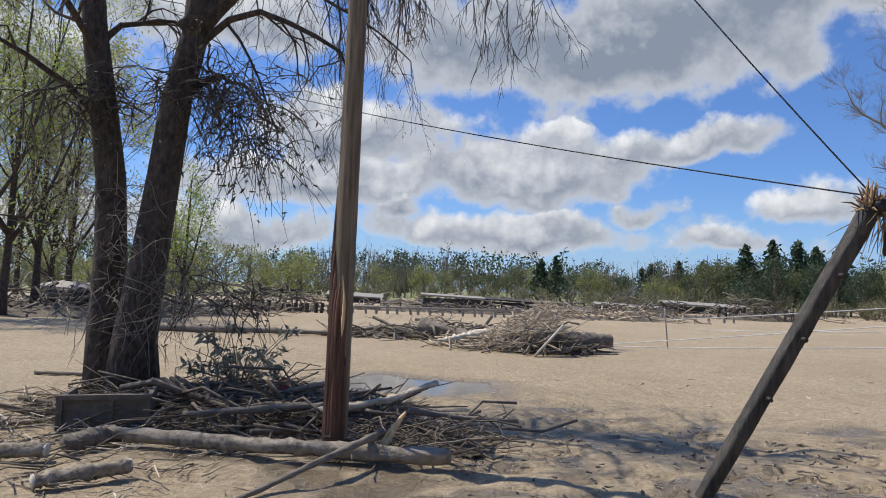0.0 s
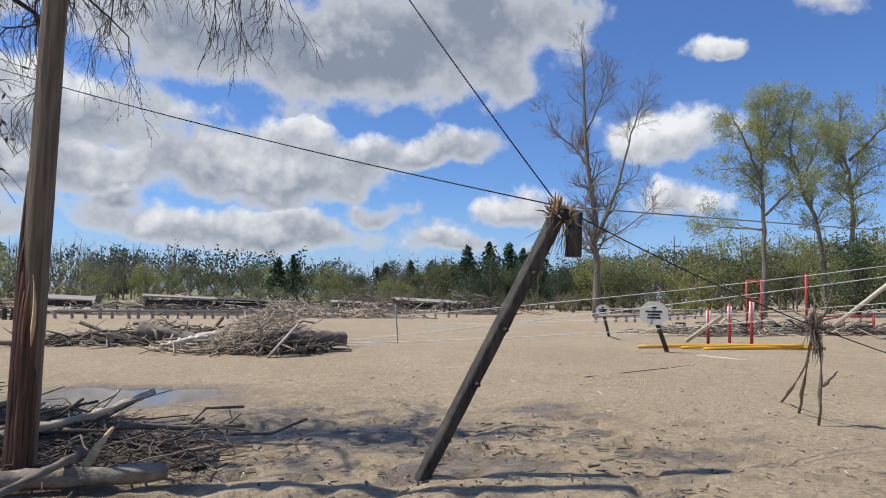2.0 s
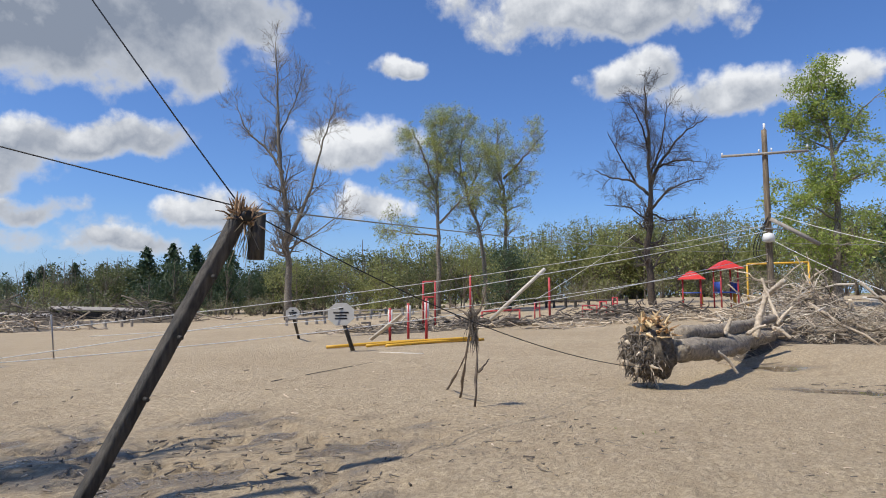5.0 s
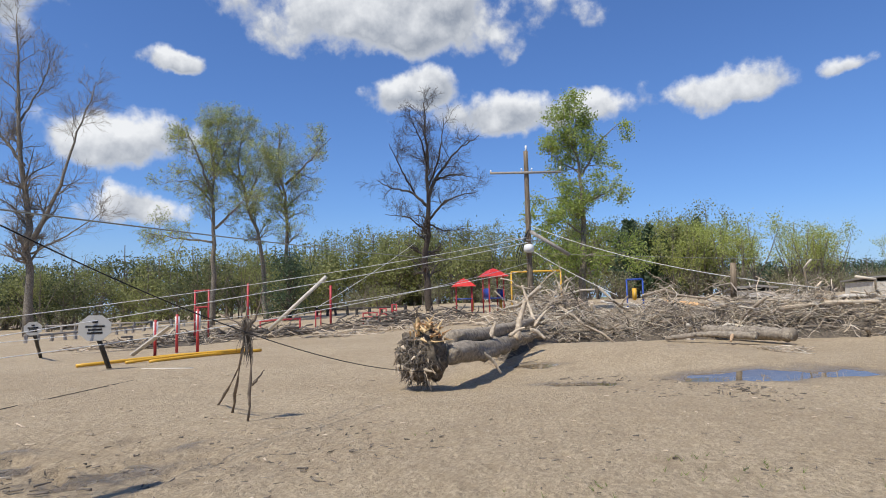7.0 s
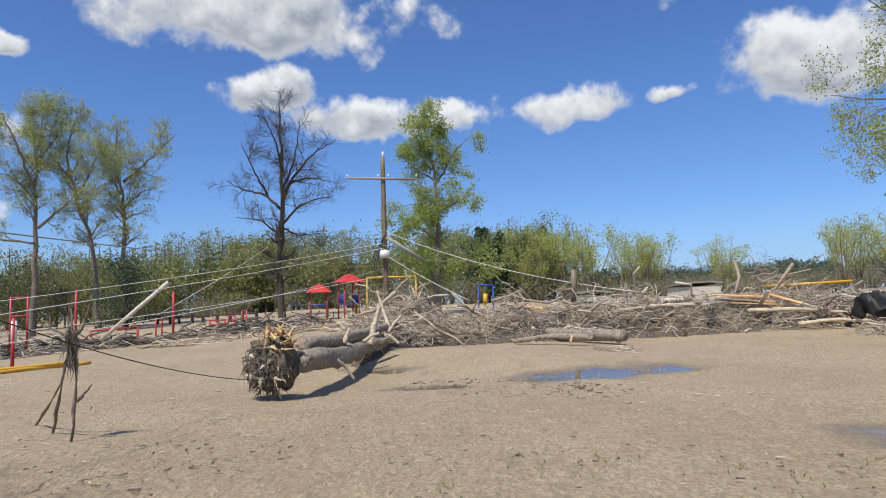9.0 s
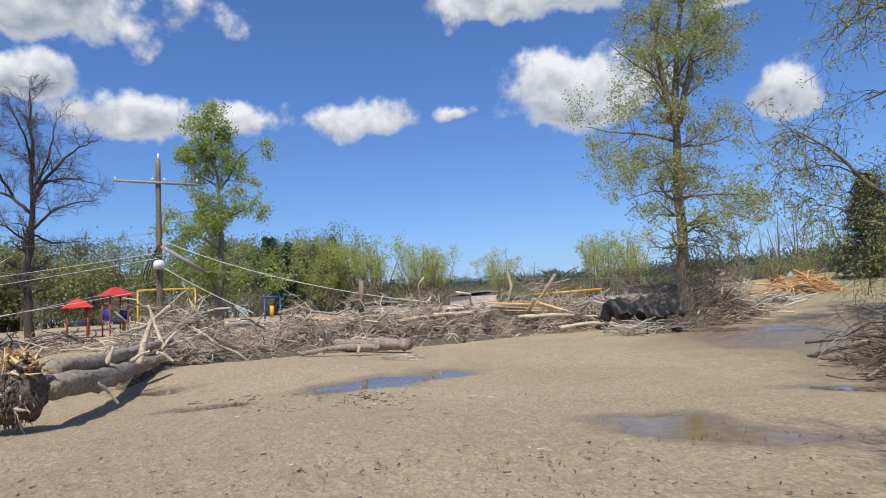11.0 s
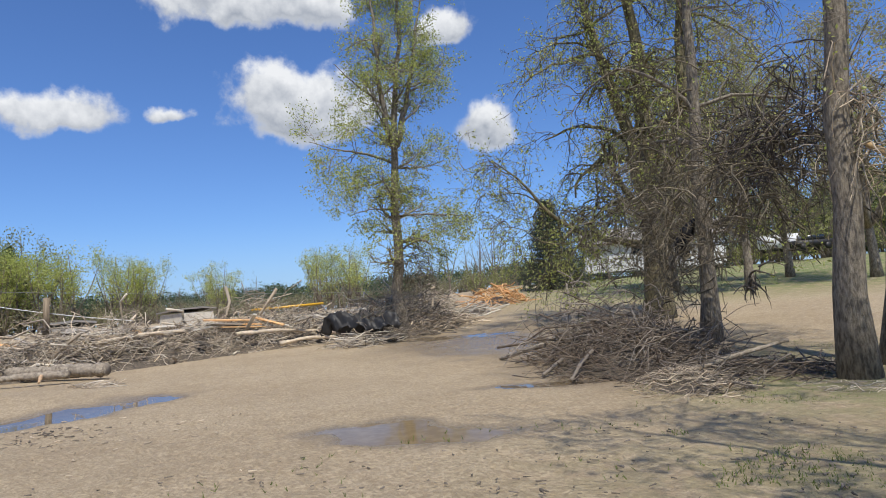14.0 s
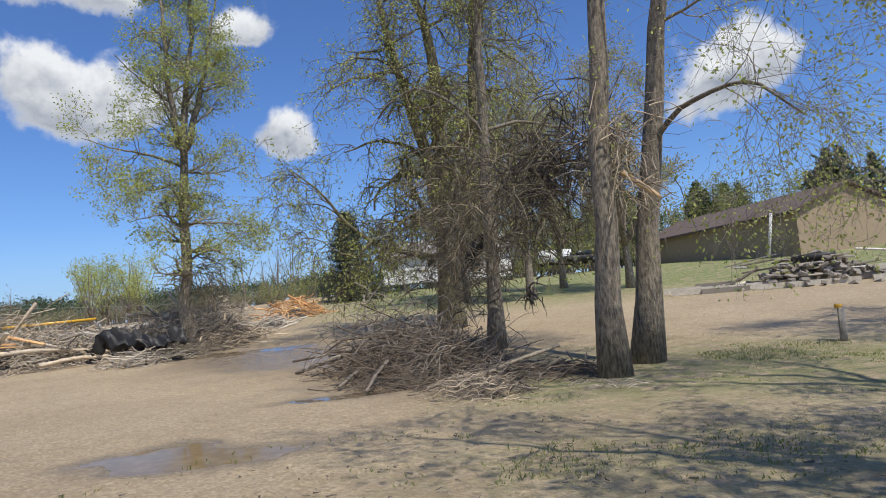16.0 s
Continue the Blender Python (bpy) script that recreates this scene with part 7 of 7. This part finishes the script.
# ---------------------------------------------------------------- buildings on the rise
def gable_house(name, c, turn, l, w, eave, ridge, wallmat, roofmat, label, windows, door=None, trims=True):
    """Long side along x, gables at its ends; windows: (side, along, z, width, height)."""
    ob = thing(name, c, label, "house", "", "", turn)
    for s in (-1, 1):
        bf = Buf()
        box(bf, (0, s * (w / 2 - 0.1), eave / 2 - 0.3), (l, 0.2, eave + 0.6))
        part("wall", bf, wallmat, ob, "", False)
        bf = Buf()
        x = s * (l / 2 - 0.1)
        v = [(x - 0.1, -w / 2 + 0.2, -0.6), (x - 0.1, w / 2 - 0.2, -0.6), (x - 0.1, w / 2 - 0.2, eave), (x - 0.1, 0, ridge - 0.1), (x - 0.1, -w / 2 + 0.2, eave)]
        v += [(a + 0.2, b, d) for a, b, d in v]
        bf.add(v, [(0, 1, 6, 5), (1, 2, 7, 6), (2, 3, 8, 7), (3, 4, 9, 8), (4, 0, 5, 9), (0, 4, 2, 1), (5, 6, 7, 9)], [(4, 3, 2), (9, 7, 8)])
        part("gable_wall", bf, wallmat, ob, "", False)
        bf = Buf()
        run = w / 2 + 0.5
        pitch = math.atan2(ridge - eave, w / 2)
        a, b = np.array([0, 0, ridge + 0.02]), np.array([0, s * run, ridge + 0.02 - run * math.tan(pitch)])
        v = []
        for x in (-l / 2 - 0.45, l / 2 + 0.45):
            v += [a + [x, 0, 0], b + [x, 0, 0], b + [x, 0, 0.16], a + [x, 0, 0.16]]
        bf.add(v, [(0, 1, 5, 4), (1, 2, 6, 5), (2, 3, 7, 6), (3, 0, 4, 7), (3, 2, 1, 0), (4, 5, 6, 7)])
        part("roof", bf, roofmat, ob, "", False)
        if trims:
            bf = Buf()
            beam(bf, (-l / 2 - 0.46, s * (run + 0.03), b[2] + 0.05), (l / 2 + 0.46, s * (run + 0.03), b[2] + 0.05), 0.06, 0.22)
            part("fascia", bf, ROOF_BROWN, ob, "", False)
    for sd, u, z, ww, hh in windows:
        wn = part("window", box(Buf(), (u, sd * (w / 2 + 0.012), z), (ww, 0.05, hh)), WHITE, ob, "", False)
        part("pane", box(Buf(), (u, sd * (w / 2 + 0.04), z), (ww * 0.84, 0.03, hh * 0.84)), GLASS, wn, "", False)
    return ob


gable_house("house", (15.0, -71.3, 3.0), -41.5, 25.0, 9.8, 3.4, 5.4, TAN, ROOF_BROWN, "long tan building with a brown shingled gable roof on the rise", [])
gable_house("house", (46.46, -55.26, 4.43), 38, 6.5, 5.5, 2.5, 4.0, WHITE, ROOF_GREY, "small white house seen between the trees", [(1, -2.0, 1.5, 1.0, 1.1), (1, 2.0, 1.5, 1.0, 1.1), (-1, 0.0, 1.5, 1.0, 1.1)])
gable_house("house", (42.40, -60.88, 4.38), 40, 8.0, 6.0, 2.7, 4.2, WHITE, ROOF_GREY, "white garage with a dark door between the trees", [(1, 0.0, 1.0, 1.4, 2.0), (-1, 0.0, 1.0, 1.4, 2.0)])


def parked(name, c, turn, size, mat, label, category):
    ob = thing(name, c, label, category, "", "", turn)
    l, w, h = size
    part("body", box(Buf(), (0, 0, 0.35 + h / 2), (l, w, h), 0, (0, 0), 0.15), mat, ob)
    if category == "car":
        part("cabin", box(Buf(), (-0.2, 0, 0.35 + h + 0.22), (l * 0.5, w * 0.88, 0.5), 0, (0, 0), 0.25), GLASS, ob)
    for sx in (-l * 0.3, l * 0.3):
        for sy in (-w / 2, w / 2):
            part("wheel", rod(Buf(), (sx, sy - 0.1, 0.32), (sx, sy + 0.1, 0.32), 0.32, 12), BLACK, ob)
    return ob


parked("trailer", (33.49, -63.96, 4.41), 60, (3.4, 1.9, 1.3), WHITE, "white box trailer parked by the drive", "trailer")
parked("car", (31.08, -65.15, 4.28), 60, (4.2, 1.8, 0.6), BLACK, "dark car parked in the shade", "car")
# dark conifers and crowns behind the buildings
scatter_wood("rise_pines", belt(171, 182, 84, 96, 9, 9, 12, 2) + belt(150, 168, 88, 104, 22, 8, 11, 2), pines, (BARK_FAR, NEEDLE), "dark pines behind the buildings")
scatter_wood("rise_woods", belt(140, 176, 84, 104, 34, 8, 11, 3), green, (BARK_FAR, LEAF_FAR2), "leafing trees behind the buildings")
scatter_wood("rise_brush", belt(146, 164, 76, 84, 20, 3, 4.5, 2) + belt(127, 133, 60, 75, 8, 2, 3, 2), bushes, (BARK_FAR, LEAF_FAR2), "green hedge along the drive")

# rubble of a block foundation
RB = (4.40, -32.0, 0.92)
rb_ax, rb_fw = np.array([math.cos(radians(-170)), math.sin(radians(-170)), 0]), np.array([math.sin(radians(170)), math.cos(radians(170)), 0])
gr2 = np.random.default_rng(40)
rub = thing("rubble_heap", (0, 0, 0), "heap of broken grey concrete blocks and boards", "rubble")
blk = box(Buf(), (0, 0, 0), (0.36, 0.2, 0.12), 0, (0, 0), 0.02).data("block", CONCRETE, False)
for k in range(230):
    u, v = gr2.normal() * 1.3 + 0.2, gr2.normal() * 0.8
    hh = max(0.05, 1.35 * math.exp(-(u / 1.9) ** 2 - (v / 1.3) ** 2)) * gr2.uniform(0.3, 1.0)
    q = np.array(RB) + rb_ax * u * 1.15 + rb_fw * (v + 1.0)
    ob = new("block", blk)
    ob.parent = rub
    ob.location = (q[0], q[1], float(land(q[0], q[1])) + hh)
    ob.rotation_euler = (gr2.uniform(-0.5, 0.5), gr2.uniform(-0.5, 0.5), gr2.uniform(0, 3))
for u0, u1, z, v in ((-5.2, -1.0, 0.15, 0.2), (-0.8, 3.4, 0.18, 0.3), (-5.0, -3.2, 0.3, 0.8), (2.2, 4.8, 0.5, 0.5), (-2.4, 1.6, 0.06, -0.6), (-4.6, -2.6, 0.06, -0.4), (2.0, 5.0, 0.08, -0.6)):
    a, b = np.array(RB) + rb_ax * u0 + rb_fw * v + [0, 0, z], np.array(RB) + rb_ax * u1 + rb_fw * (v + 0.15) + [0, 0, z]
    bf = beam(Buf(), a, b, 0.2, 0.24)
    alone("timber", bf, PALE_BOARD if gr2.random() < 0.5 else CONCRETE, "pale sill timber at the edge of the rubble", "timber", "sill timbers", "", False)
for a, b in (((10.8, -31.4), (8.4, -32.3)), ((8.3, -32.2), (5.0, -33.2)), ((4.9, -33.1), (1.2, -34.0)), ((10.2, -30.6), (6.6, -31.6))):
    bf = beam(Buf(), on(*a, 0.14), on(*b, 0.14), 0.22, 0.28)
    alone("timber", bf, PALE_BOARD, "pale sill timber at the edge of the rubble", "timber", "sill timbers", "", False)
for k in range(22):
    q = np.array(RB) + rb_ax * gr2.normal() * 1.7 + rb_fw * (0.7 + gr2.normal() * 0.5)
    loose_board((q[0], q[1], float(land(q[0], q[1])) + gr2.uniform(0.2, 1.25)), gr2.uniform(0.8, 2.4), gr2.uniform(0.12, 0.3), gr2.uniform(-25, 40), gr2.uniform(-12, 12), (PALE_BOARD, GREY_BOARD, GREY_BOARD)[k % 3], ("pale broken board on the rubble", "grey broken board on the rubble", "grey broken board on the rubble")[k % 3])
bf = Buf()
for k in range(1):
    box(bf, np.array(RB) + rb_ax * 0.1 + rb_fw * 0.9 + [0, 0, 1.15], (1.6, 0.7, 0.3), 10, (4, 3), 0.08)
alone("tub", bf, BLACK, "black tub lying on the rubble", "tub")
for k in range(7):
    loose_board(np.array(RB) + rb_ax * (3.4 + 0.1 * k) + rb_fw * (0.5 + 0.05 * k) + [0, 0, 0.06 + 0.08 * k], 1.8, 0.25, 8, 3, ORANGE_BOARD, "stack of orange-brown boards beside the rubble")
log_thing("branch", [tuple(np.array(RB) + rb_ax * -3.6 + [0, 0, 0.2]), tuple(np.array(RB) + rb_ax * -2.9 + [0, 0, 0.5]), tuple(np.array(RB) + rb_ax * -2.2 + [0, 0, 0.9])], 0.09, 0.05, DRIFT_DARK, "dark stump beside the rubble", 77, "branch")
ps = thing("marker_post", on(1.93, -16.4), "grey wooden marker post with a yellow tip", "post")
part("post", box(Buf(), (0, 0, 0.28), (0.13, 0.13, 0.85), 20, (0, -2), 0.02), GREY_BOARD, ps)
part("tip", box(Buf(), (0.03, 0, 0.735), (0.134, 0.134, 0.09), 20, (0, -2), 0.02), YELLOW, ps)
bf = Buf()
rod(bf, (10.86, -57.16, 2.77), (10.33, -57.25, 6.23), 0.12, 8)
alone("white_post", bf, WHITE, "white post before the tan building", "post")

# crate at the foot of the twin tree
MUDDY_BOARD = wood("muddy_board", (0.05, 0.042, 0.033), (0.135, 0.115, 0.09), 0.85, 8, (1, 1, 1), 0.5, 0.3, 0.2)
cr = thing("crate", on(-3.60, 7.32), "grey timber-framed box half sunk in wrack", "crate", "", "", 18)
part("side", box(Buf(), (0, 0, 0.17), (0.86, 0.05, 0.36)), MUDDY_BOARD, cr, "", False)
part("side", box(Buf(), (0.43, 0.35, 0.17), (0.05, 0.7, 0.36)), MUDDY_BOARD, cr, "", False)
part("side", box(Buf(), (-0.43, 0.35, 0.17), (0.05, 0.7, 0.36)), MUDDY_BOARD, cr, "", False)
for sx in (-0.43, 0.06, 0.43):
    part("batten", box(Buf(), (sx, -0.045, 0.18), (0.06, 0.04, 0.38)), MUDDY_BOARD, cr, "", False)
part("rim", box(Buf(), (0, -0.05, 0.35), (0.92, 0.06, 0.05)), MUDDY_BOARD, cr, "", False)
bf = Buf()
box(bf, (-2.13, 9.25, 0.12), (0.22, 0.04, 0.3), 20, (25, 35), 0.01)
alone("red_panel", bf, RED, "broken dull red panel sticking out of the wrack", "panel")

# grass tufts on the rise
gb = Buf()
ggr = np.random.default_rng(50)
n = 32000
aa, dd = ggr.uniform(140, 184, n), np.sqrt(ggr.uniform(5.5 ** 2, 19 ** 2, n))
x, y = dd * np.sin(np.radians(aa)), dd * np.cos(np.radians(aa))
keep = value_noise(x, y, 1.6, 51) + 0.5 * value_noise(x, y, 0.5, 52) > np.where(dd > 10, 0.02, 0.18)
x, y = x[keep], y[keep]
p = np.stack([x, y, land(x, y) - 0.01], -1)
d = unit(np.stack([ggr.normal(size=len(x)) * 0.5, ggr.normal(size=len(x)) * 0.5, np.ones(len(x))], -1))
s = unit(np.cross(d, ggr.normal(size=d.shape)))
h = ggr.uniform(0.02, 0.065, (len(x), 1))
gb.add(np.stack([p - s * 0.008, p + s * 0.008, p + d * h], 1), None, np.arange(len(x) * 3).reshape(-1, 3))
alone("grass", gb, GRASS, "thin fresh grass pushing through dried silt", "grass", "", "stuff")
gb = Buf()
n = 700
aa, dd = ggr.uniform(55, 150, n), np.sqrt(ggr.uniform(4.2 ** 2, 9 ** 2, n))
x, y = dd * np.sin(np.radians(aa)), dd * np.cos(np.radians(aa))
keep = value_noise(x, y, 1.2, 53) > 0.12
x, y = x[keep], y[keep]
p = np.stack([x, y, land(x, y) - 0.01], -1)
for _ in range(3):
    d = unit(np.stack([ggr.normal(size=len(x)) * 0.6, ggr.normal(size=len(x)) * 0.6, np.ones(len(x))], -1))
    s = unit(np.cross(d, ggr.normal(size=d.shape)))
    h = ggr.uniform(0.03, 0.09, (len(x), 1))
    gb.add(np.stack([p - s * 0.006, p + s * 0.006, p + d * h], 1), None, np.arange(len(x) * 3).reshape(-1, 3))
alone("grass", gb, GRASS, "sparse muddy sprouts in the silt", "grass", "", "stuff")
